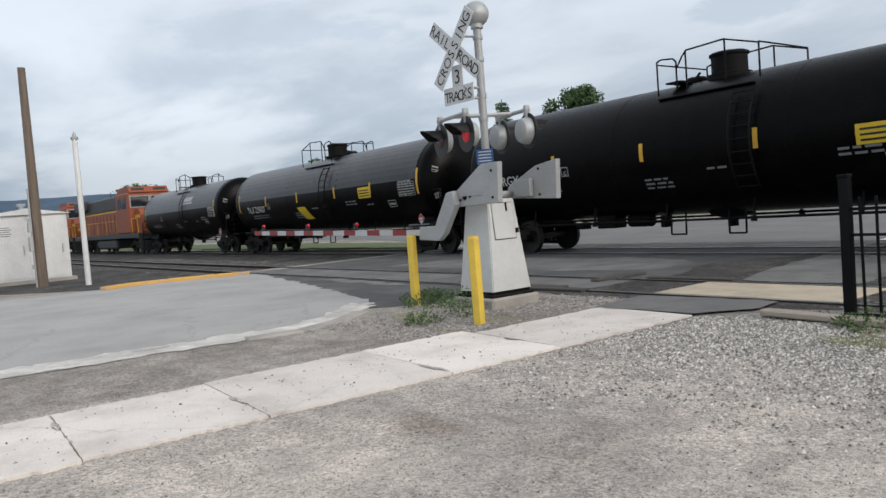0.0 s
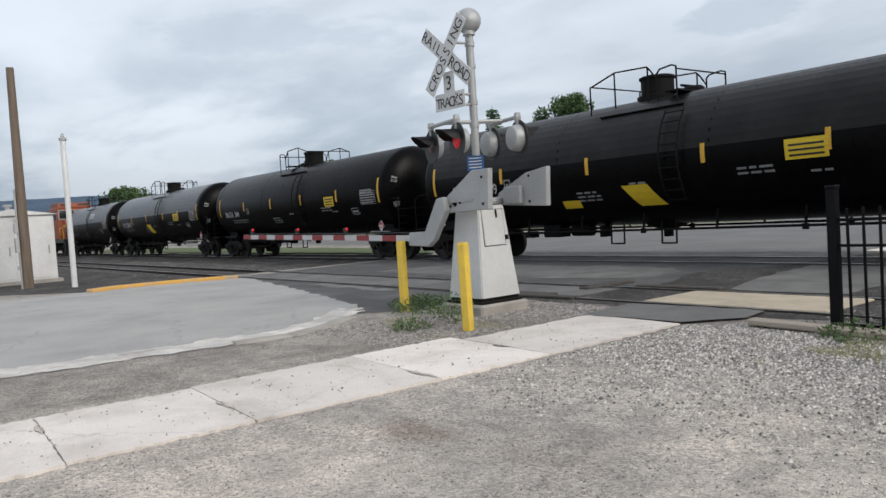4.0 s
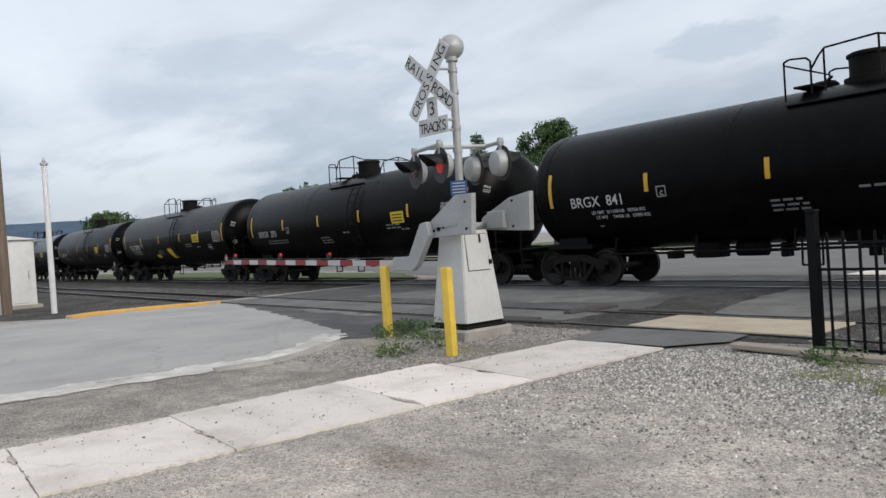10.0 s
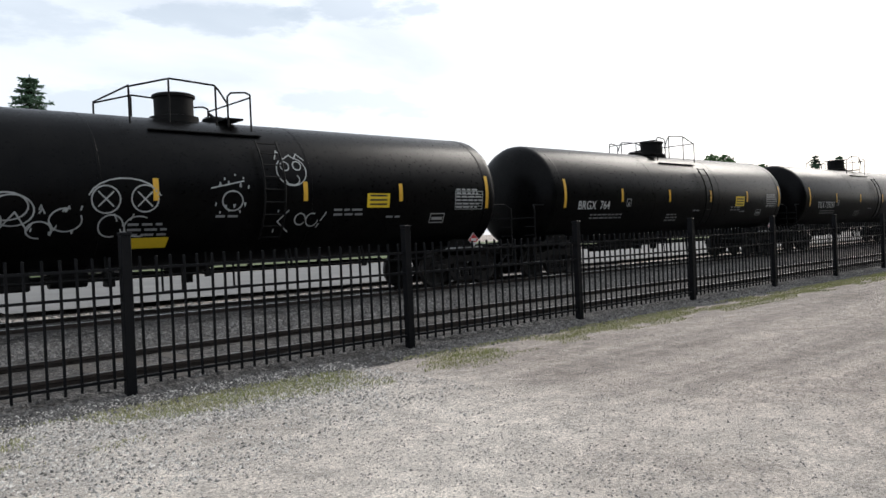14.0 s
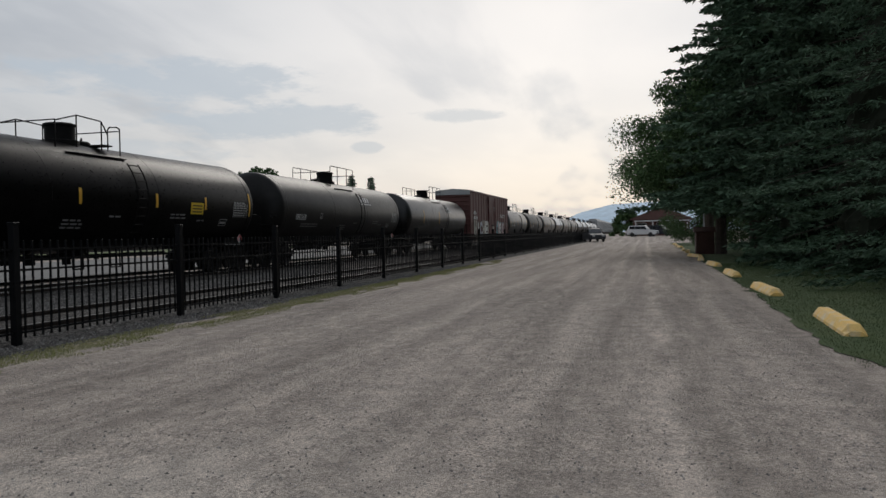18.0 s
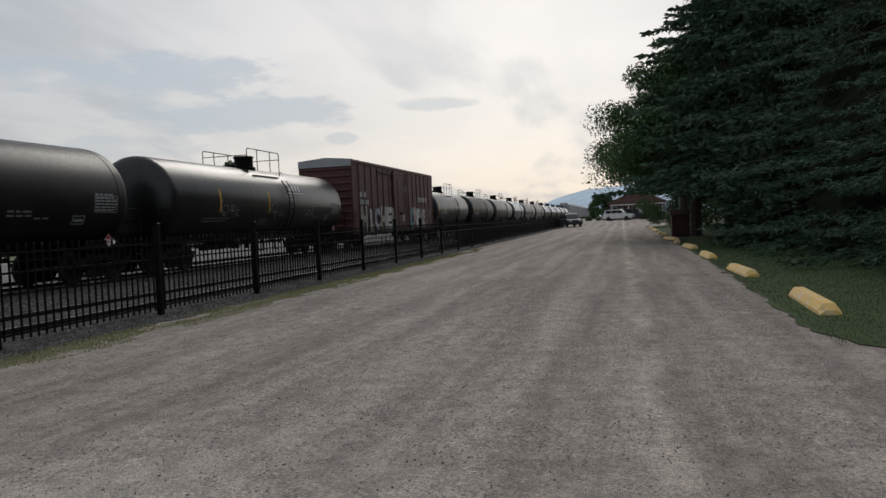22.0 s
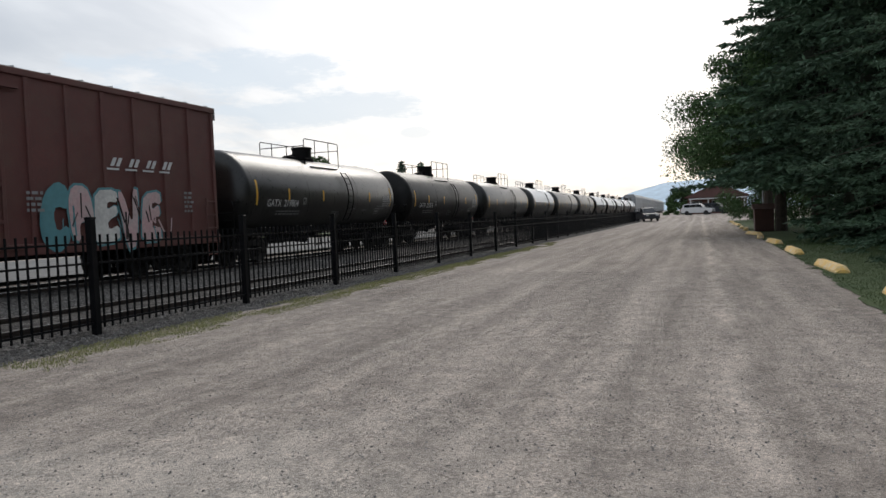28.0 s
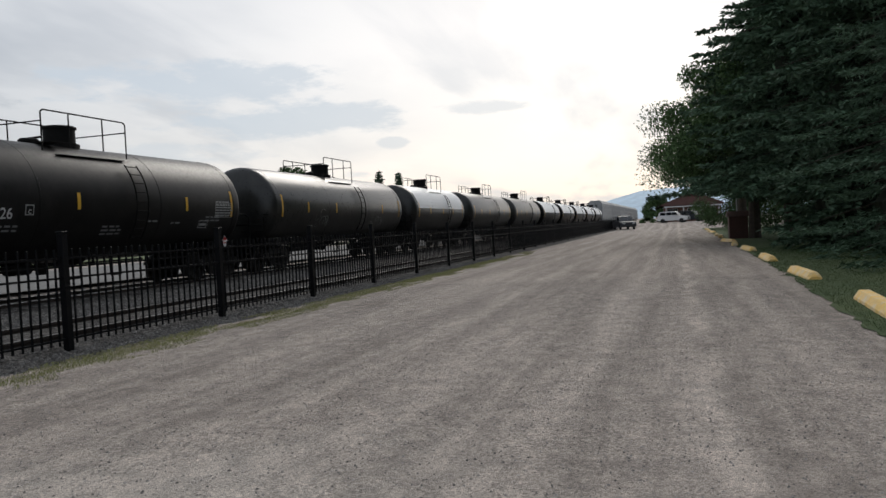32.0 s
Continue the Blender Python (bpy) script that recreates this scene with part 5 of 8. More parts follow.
        for v in bmt.verts:
            v.co = Vector((v.co.x + 5.035, -0.006, v.co.z + 2.09))
        on_tank(bmt, R + 0.002, zc, L)
        part("lettering", bmt, M["white_mark"], shell)
        # hazard placard, upright on a bracket below the curve of the tank
        px, pz, py = L - 1.84, 1.2, -1.27
        bm = bmesh.new()
        plate(bm, [(px, pz - 0.19), (px + 0.19, pz), (px, pz + 0.19), (px - 0.19, pz)], 0.012, Matrix.Translation((0, py, 0)))
        plc = part("placard", bm, M["white_mark"], car, "red and white hazard diamond")
        bm = bmesh.new()
        plate(bm, [(px - 0.115, pz - 0.065), (px + 0.115, pz - 0.065), (px + 0.17, pz), (px, pz + 0.17), (px - 0.17, pz)], 0.003, Matrix.Translation((0, py - 0.004, 0)))
        part("placard_field", bm, M["red_mark"], plc)
        bm = bmesh.new()
        box(bm, (px - 0.1, py - 0.007, pz - 0.035), (px + 0.1, py - 0.0045, pz + 0.035))
        part("number_bar", bm, M["white_mark"], plc)
        bm = bmesh.new()
        rod(bm, (px, py + 0.02, pz - 0.15), (px, py + 0.02, pz + 0.2), 0.015, seg=5)
        rod(bm, (px, py + 0.02, pz + 0.12), (px, -0.95, pz + 0.12), 0.015, seg=5)
        part("placard_bracket", bm, M["underframe"], car)
        # white stencil on the sill
        bm = bmesh.new()
        rng = random.Random(12)
        x = L - 2.75
        while x < L - 1.5:
            w = rng.uniform(0.06, 0.16)
            box(bm, (x, -1.165, 0.985), (x + w, -1.152, 1.02))
            x += w + 0.03
        part("sill_stencil", bm, M["table_mark"], car, "white stencil line on the sill")
    if yellow:
        for (x0, w, z0, h, slant) in yellow:
            p = mark_("yellow_panel", "yellow_plate", lambda b: patch(b, x0, x0 + w, z0, z0 + h, -0.007, 3, slant), "yellow notice panel")
            if not slant:
                b = bmesh.new()
                for k in range(3):
                    patch(b, x0 + 0.08, x0 + w - 0.08, z0 + 0.06 + k * 0.1, z0 + 0.1 + k * 0.1, -0.011, 1)
                on_tank(b, R + 0.002, zc, L)
                part("notice_lines", b, M["sign_black"], shell)
    if emblem:
        def slashes(b):
            for k in range(4):
                x0 = L * 0.58 + k * 0.34
                patch(b, x0, x0 + 0.22, 3.0, 3.3, -0.006, 3, 0.1)
            patch(b, L * 0.58 - 0.25, L * 0.58 + 1.5, 2.88, 2.94, -0.006, 1)
        mark_("emblem", "white_mark", slashes, "white slanted emblem bars")
    if tags:
        for k in range(tags):
            rng = random.Random(40 + k + int(L * 10))
            b = bmesh.new()
            cx, cz = 5.2 + k * (L - 8.5) / max(tags - 1, 1) * 0.8, 1.9 + rng.uniform(-0.1, 0.3)
            for stroke in range(7):
                a0, r0, turn = rng.uniform(0, 6.28), rng.uniform(0.07, 0.24), rng.uniform(0.24, 0.44)
                ox, oz = cx + rng.uniform(-0.75, 0.75), cz + rng.uniform(-0.3, 0.3)
                prev = None
                for j in range(13):
                    a = a0 + j * turn
                    p = Vector((ox + r0 * math.cos(a) * 1.2, -0.006, oz + r0 * math.sin(a)))
                    if prev is not None:
                        d = (p - prev).normalized()
                        nrm = Vector((-d.z, 0, d.x)) * 0.011
                        b.faces.new([b.verts.new(q) for q in (prev - nrm, p - nrm, p + nrm, prev + nrm)])
                    prev = p
            bmesh.ops.recalc_face_normals(b, faces=b.faces)
            on_tank(b, R + 0.002, zc, L)
            part("graffiti", b, M["chalk"], shell, "pale spray-painted scrawl")
    if art:
        # a scrawled face with crossed eyes and loose tags
        def ring(x, z, r, turns=1.0, squash=1.0, start=0.0):
            n = int(22 * turns)
            return [(x + r * math.cos(start + math.tau * turns * j / n), z + r * squash * math.sin(start + math.tau * turns * j / n)) for j in range(n + 1)]

        def zigzag(x, z, w, h, n, seed):
            rng = random.Random(seed)
            return [(x + w * j / n + rng.uniform(-0.03, 0.03), z + (h if j % 2 else 0) + rng.uniform(-0.06, 0.06)) for j in range(n + 1)]
        eyes = [ring(7.1, 2.22, 0.25), ring(7.8, 2.24, 0.25), ring(7.45, 2.2, 0.66, 0.42, 0.62, 0.25), ring(7.2, 1.72, 0.22, 0.8), ring(7.7, 1.7, 0.26, 0.7, 0.8, 1.0), [(7.25, 1.95), (7.42, 1.55), (7.6, 1.95)]]
        for x in (7.1, 7.8):
            eyes += [[(x - 0.13, 2.1), (x + 0.13, 2.36)], [(x - 0.13, 2.36), (x + 0.13, 2.1)]]
        left = [ring(4.75 + 0.42 * k, 1.85 + 0.18 * ((k * 7) % 3 - 1), 0.2 + 0.07 * (k % 3), 0.85, 0.8, k * 1.9) for k in range(5)] + [zigzag(4.5, 1.7, 2.0, 0.35, 9, 5), ring(5.5, 2.1, 0.34, 1.2, 0.7), zigzag(5.9, 1.6, 0.8, 0.5, 5, 8)]
        star = [zigzag(9.2, 2.1, 0.7, 0.45, 7, 3), zigzag(9.3, 2.0, 0.5, 0.7, 5, 4), ring(9.55, 2.2, 0.22, 1.3, 0.9), [(9.1, 2.45), (9.8, 2.6)]]
        face = [ring(10.95, 2.85, 0.36, 0.8, 0.9, 2.4), ring(10.8, 2.95, 0.1), ring(11.1, 2.97, 0.1), ring(10.95, 2.66, 0.17, 0.6, 0.7, 3.3), zigzag(10.6, 3.12, 0.7, 0.16, 6, 9)]
        tag = [[(10.55, 1.5), (10.6, 2.0)], [(10.85, 2.0), (10.6, 1.75), (10.9, 1.5)], ring(11.15, 1.8, 0.13, 0.9), ring(11.45, 1.78, 0.15, 0.8, 1.0, 1.2), [(11.6, 1.6), (11.8, 1.95)]]
        for strokes in (eyes, left, star, face, tag):
            b = bmesh.new()
            for pts in strokes:
                for p, q in zip(pts, pts[1:]):
                    p, q = Vector((p[0], -0.006, p[1])), Vector((q[0], -0.006, q[1]))
                    d = (q - p).normalized()
                    nrm = Vector((-d.z, 0, d.x)) * 0.014
                    b.faces.new([b.verts.new(c) for c in (p - nrm - d * 0.01, q - nrm + d * 0.01, q + nrm + d * 0.01, p + nrm - d * 0.01)])
            bmesh.ops.recalc_face_normals(b, faces=b.faces)
            on_tank(b, R + 0.002, zc, L)
            part("graffiti", b, M["chalk"], shell, "pale spray-painted scrawl")
    return car


def box_car(L):
    car = thing("boxcar", None, "oxide red ribbed boxcar with spray-painted graffiti", "boxcar")
    H0, H1, W = 0.95, 4.98, 1.52
    bm = bmesh.new()
    box(bm, (0.55, -W, H0), (L - 0.55, W, H1), 0.02)
    body = part("body", bm, M["boxcar"], car)
    n = 16
    bm = bmesh.new()
    for s in (-1, 1):
        for k in range(n + 1):
            x = 0.62 + (L - 1.24) * k / n
            if abs(x - L / 2) > 1.9 or s > 0:
                box(bm, (x - 0.07, s * W - 0.045, H0 + 0.12), (x + 0.07, s * W + 0.045, H1 - 0.14), 0.02)
        box(bm, (0.5, s * W - 0.05, H1 - 0.14), (L - 0.5, s * W + 0.05, H1 + 0.02), 0.015)
        box(bm, (0.5, s * W - 0.05, H0 - 0.12), (L - 0.5, s * W + 0.05, H0 + 0.14), 0.015)
    part("side_ribs", bm, M["boxcar"], body)
    for x in (0.52, L - 0.52):
        bm = bmesh.new()
        for k in range(9):
            z = H0 + 0.3 + k * 0.4
            box(bm, (x - 0.05, -W + 0.05, z), (x + 0.05, W - 0.05, z + 0.12), 0.03)
        part("end_corrugation", bm, M["boxcar"], body)
    bm = bmesh.new()
    plate(bm, [(-W - 0.03, H1), (-W - 0.03, H1 + 0.03), (0, H1 + 0.17), (W + 0.03, H1 + 0.03), (W + 0.03, H1)], L - 1.0, pose(0.5, 0, 0, 0, 0, -90))
    for k in range(19):
        x = 0.8 + (L - 1.6) * k / 18
        for s in (-1, 1):
            pipe(bm, [(x, s * (W + 0.02), H1 + 0.04), (x, 0, H1 + 0.18)], 0.03, 5)
    part("roof", bm, M["boxcar_roof"], car, "galvanised ribbed roof")
    for x in (0.46, L - 0.5):
        bm = bmesh.new()
        plate(bm, [(-W - 0.03, H1 - 0.34), (-W - 0.03, H1 + 0.03), (0, H1 + 0.17), (W + 0.03, H1 + 0.03), (W + 0.03, H1 - 0.34)], 0.06, pose(x, 0, 0, 0, 0, -90))
        part("end_fascia", bm, M["boxcar_roof"], car, "pale galvanised end fascia")
    # the near door
    x0 = L / 2 - 1.55
    bm = bmesh.new()
    box(bm, (x0, -W - 0.09, H0 + 0.1), (x0 + 3.1, -W - 0.02, H1 - 0.22), 0.015)
    door = part("door", bm, M["boxcar"], car, "sliding plug door")
    for z in (1.55, 2.35, 3.35):
        bm = bmesh.new()
        box(bm, (x0 + 0.05, -W - 0.13, z), (x0 + 3.05, -W - 0.08, z + 0.09), 0.01)
        part("door_rib", bm, M["boxcar"], door)
    for x in (x0 + 0.06, x0 + 3.0):
        bm = bmesh.new()
        box(bm, (x - 0.05, -W - 0.14, H0 + 0.1), (x + 0.05, -W - 0.08, H1 - 0.22), 0.01)
        part("door_edge", bm, M["boxcar"], door)
    for x in (x0 + 0.8, x0 + 2.3):
        bm = bmesh.new()
        rod(bm, (x, -W - 0.15, 1.2), (x, -W - 0.15, 4.3), 0.025)
        part("locking_bar", bm, M["boxcar"], door)
    bm = bmesh.new()
    box(bm, (x0 + 1.2, -W - 0.17, 1.95), (x0 + 1.9, -W - 0.12, 2.08))
    part("door_handle", bm, M["underframe"], door)
    for z in (0.98, 4.52):
        bm = bmesh.new()
        box(bm, (L / 2 - 4.6, -W - 0.12, z), (L / 2 + 2.0, -W - 0.04, z + 0.07))
        part("door_track", bm, M["boxcar"], car)
    # white marks and painted pieces on the near side
    def flat(nm, mat, fill, lab="", d=0.052):
        b = bmesh.new()
        fill(b)
        bmesh.ops.recalc_face_normals(b, faces=b.faces)
        for v in b.verts:
            v.co.y += -W - d
        return part(nm, b, M[mat], body, lab)

    def blocks(b):
        # two rows of stencilled initials and figures as plain blocks
        for row, (z, n_) in enumerate(((2.95, 4), (2.52, 6))):
            for k in range(n_):
                x = 1.75 + k * 0.22 + (0.22 if k >= n_ / 2 else 0)
                patch(b, x, x + 0.15, z, z + 0.28, 0, 1)
    flat("lettering", "white_mark", blocks, "white stencilled blocks")

    def emblem(b):
        for k in range(4):
            x = 14.45 + k * 0.66
            patch(b, x, x + 0.13, 2.98, 3.2, 0, 1, 0.13), patch(b, x + 0.2, x + 0.33, 2.98, 3.2, 0, 1, 0.13)
            patch(b, x - 0.12, x + 0.32, 2.88, 2.93, 0, 1)
    flat("emblem", "white_mark", emblem, "slanted white emblem bars")

    def small(b):
        rng = random.Random(9)
        for x0_, z_, rows, w in ((L / 2 + 0.4, 3.75, 3, 0.9), (L / 2 - 2.4, 3.85, 1, 0.35), (L - 2.3, 2.3, 5, 0.35), (L / 2 + 2.0, 2.2, 4, 0.4), (1.4, 2.2, 3, 0.5)):
            for r in range(rows):
                x = x0_
                while x < x0_ + w:
                    d_ = rng.uniform(0.06, 0.2)
                    patch(b, x, x + d_, z_ - r * 0.13, z_ - r * 0.13 + 0.07, 0, 1)
                    x += d_ + 0.05
    flat("small_lettering", "faint_mark", small, d=0.15)

    FORMS = (
        [(-1, -0.9), (-0.3, -1.05), (-0.25, -0.35), (0.2, -0.3), (0.3, -1), (1, -0.95), (0.95, 0.45), (0.6, 1), (-0.65, 1.05), (-1.05, 0.5)],
        [(-1, -1), (1, -0.9), (0.95, -0.35), (0.0, -0.42), (0.0, -0.08), (0.85, 0.0), (0.8, 0.42), (0.0, 0.36), (0.0, 0.62), (1, 0.55), (0.9, 1.05), (-0.9, 1), (-1.05, 0)],
        [(-0.5, -1.1), (0.5, -1), (1.05, 0.95), (0.42, 1.05), (0.05, -0.25), (-0.4, 1), (-1.05, 0.95)],
        [(-1, -1), (-0.35, -1), (-0.3, -0.2), (0.35, -1.05), (1.1, -0.95), (0.35, 0.1), (1.0, 1), (0.3, 1.05), (-0.3, 0.35), (-0.35, 1.05), (-1.05, 1)],
        [(-1.05, 0.1), (-0.8, -0.8), (0.2, -1.05), (1.0, -0.75), (0.95, -0.2), (0.1, -0.45), (-0.25, 0.1), (0.1, 0.5), (0.95, 0.3), (0.9, 0.85), (0.1, 1.08), (-0.8, 0.8)],
    )

    def chunky(x0_, z0, wide, tall, order, seed, halo, rim, fill, lab):
        """A painted piece: a lobed halo, and chunky figures with a rim, side by side."""
        rng = random.Random(seed)
        n_ = len(order)
        spans = []
        for k, form in enumerate(order):
            cx = x0_ + wide * (k + 0.5) / n_
            w, h = wide / n_ * rng.uniform(0.46, 0.56), tall * rng.uniform(0.44, 0.52)
            spans.append((cx, z0 + tall * 0.5 + rng.uniform(-0.05, 0.05), w, h, rng.uniform(-0.12, 0.12), FORMS[form]))

        def soften(pts, turns=2, jitter=0.03):
            """Cuts the corners of a closed outline."""
            pts = [(x + rng.uniform(-jitter, jitter), z + rng.uniform(-jitter, jitter)) for x, z in pts]
            for _ in range(turns):
                pts = [(a[0] * u + c[0] * (1 - u), a[1] * u + c[1] * (1 - u)) for a, c in zip(pts, pts[1:] + pts[:1]) for u in (0.78, 0.22)]
            return pts

        def cloud(b):
            top = [(x0_ - 0.25, z0 - 0.1)]
            for cx, cz, w, h, lean, _ in spans:
                for u in (-1.0, -0.5, 0.1, 0.6):
                    top.append((cx + u * w, cz + h + rng.uniform(0.02, 0.22)))
            top += [(x0_ + wide + 0.22, z0 + tall * 0.6), (x0_ + wide + 0.15, z0 - 0.1)]
            b.faces.new([b.verts.new((x, 0, z)) for x, z in soften(top, 2, 0.06)])
        if halo:
            flat("graffiti", halo, cloud, lab, 0.056)
        for j, (cx, cz, w, h, lean, form) in enumerate(spans):
            shape = soften(form, 1, 0.1)
            for nm, mat, grow, d in (("graffiti_rim", rim, 1.12, 0.058 + 0.002 * (j % 2)), ("graffiti_fill", fill[j % len(fill)], 0.98, 0.063 + 0.002 * (j % 2))):
                flat(nm, mat, lambda b: b.faces.new([b.verts.new((cx + x * w * grow + z * lean * h, 0, cz + z * h * (1 + (grow - 1) * 0.6))) for x, z in shape]), "", d)
    def strokes(x0_, wide, z0, tall, n_, mat, seed):
        rng = random.Random(seed)
        for k in range(n_):
            x, z = x0_ + rng.uniform(0, wide), z0 + rng.uniform(0.1, tall)
            l, w, lean = rng.uniform(0.25, 0.75), rng.uniform(0.025, 0.07), rng.uniform(-0.25, 0.25)
            flat("graffiti_stroke", mat, lambda b: patch(b, x, x + w, z - l * 0.6, z + l * 0.4, 0, 1, lean), "", 0.068 + 0.0004 * k)
    strokes(2.1, 6.8, 1.0, 1.3, 26, "graffiti_dark", 4)
    strokes(2.1, 6.8, 1.0, 0.8, 9, "graffiti_lilac", 5)
    strokes(12.3, 3.9, 1.0, 1.25, 14, "graffiti_dark", 6)
    strokes(12.3, 3.9, 1.0, 1.0, 8, "graffiti_teal", 7)
    strokes(15.6, 1.6, 1.1, 0.6, 6, "graffiti_pink", 8)
    # the large piece: fat block letters, each with a dark rim
    FILLS = ("graffiti_cream", "graffiti_white", "graffiti_lilac", "graffiti_cream", "graffiti_white", "graffiti_cream")
    for j, ch in enumerate("HiCHEN"):
        x, z, tall = 1.75 + 1.2 * j, 1.0 + (0.05, 0.0, 0.1, 0.02, 0.08, 0.0)[j], (1.35, 1.35, 1.2, 1.42, 1.3, 1.35)[j]
        for nm, mat, bold, d in (("graffiti_rim", "graffiti_dark", 0.15, 0.058), ("graffiti_fill", FILLS[j], 0.105, 0.063)):
            g = letters(ch, tall, bold)
            wide = max(v.co.x for v in g.verts)
            for v in g.verts:
                u = (v.co.x - wide / 2) * (1.02 if bold < 0.12 else 1.06) * 0.98 / max(wide, 0.5)
                v.co = Vector((x + 0.6 + u * (0.55 if ch == "i" else 1.12) + 0.06 * math.sin(3 * v.co.z + j), -W - d - 0.002 * (j % 2), z + v.co.z))
            part(nm, g, M[mat], body, "large cream and white graffiti piece with dark outlines" if nm == "graffiti_fill" else "")
    chunky(12.2, 0.95, 4.1, 1.45, (4, 0, 1, 2, 1), 8, None, "graffiti_teal", ("graffiti_teal", "graffiti_pink", "graffiti_white", "graffiti_pink", "graffiti_pink"), "pink graffiti piece with teal halo")
    flat("graffiti", "graffiti_cream", lambda b: [patch(b, x, x + 0.28, 1.5, 1.95, 0, 1, 0.06) for x in (9.9, 10.3)], "small pale tag on the door", 0.15)
    flat("yellow_panel", "yellow_plate", lambda b: patch(b, 3.3, 3.95, 1.1, 1.42, 0, 1), "yellow panel", 0.055)
    bm = bmesh.new()
    box(bm, (0.5, -0.35, 0.7), (L - 0.5, 0.35, 1.0), 0.02)
    for k in range(7):
        x = 3.5 + (L - 7) * k / 6
        box(bm, (x - 0.08, -1.4, 0.82), (x + 0.08, 1.4, 0.96))
    part("underframe", bm, M["underframe"], car)
    for x in (0.75, L - 1.2):
        bm = bmesh.new()
        for c in (0, 0.45):
            rod(bm, (x + c, -W - 0.1, 0.45), (x + c, -W - 0.1, 2.2), 0.02)
        for k in range(5):
            rod(bm, (x, -W - 0.1, 0.5 + k * 0.4), (x + 0.45, -W - 0.1, 0.5 + k * 0.4), 0.018)
        part("ladder", bm, M["boxcar"], car)
    for end, way in ((0, -1), (L, 1)):
        coupler(car, end - way * 0.28, way)
        truck(car, end - way * 2.4)
    return car


def auto_rack(L):
    car = thing("autorack_car", None, "tall pale grey autorack car with perforated sides", "autorack")
    bm = bmesh.new()
    box(bm, (0.5, -1.5, 0.9), (L - 0.5, 1.5, 1.25), 0.02)
    part("underframe", bm, M["underframe"], car)
    bm = bmesh.new()
    plate(bm, [(-1.48, 1.25), (-1.48, 4.9), (-1.0, 5.55), (1.0, 5.55), (1.48, 4.9), (1.48, 1.25)], L - 1.2, pose(0.6, 0, 0, 0, 0, -90))
    body = part("body", bm, M["grey_tank"], car)
    bm = bmesh.new()
    for s in (-1, 1):
        for k in range(14):
            x = 0.7 + (L - 1.4) * k / 13
            box(bm, (x - 0.06, s * 1.5 - 0.04, 1.25), (x + 0.06, s * 1.5 + 0.04, 4.9))
        for z in (2.3, 3.6):
            box(bm, (0.6, s * 1.5 - 0.03, z), (L - 0.6, s * 1.5 + 0.03, z + 0.12))
    part("side_posts", bm, M["boxcar_roof"], body)
    for end, way in ((0, -1), (L, 1)):
        coupler(car, end - way * 0.28, way)
        truck(car, end - way * 3.0)
    return car


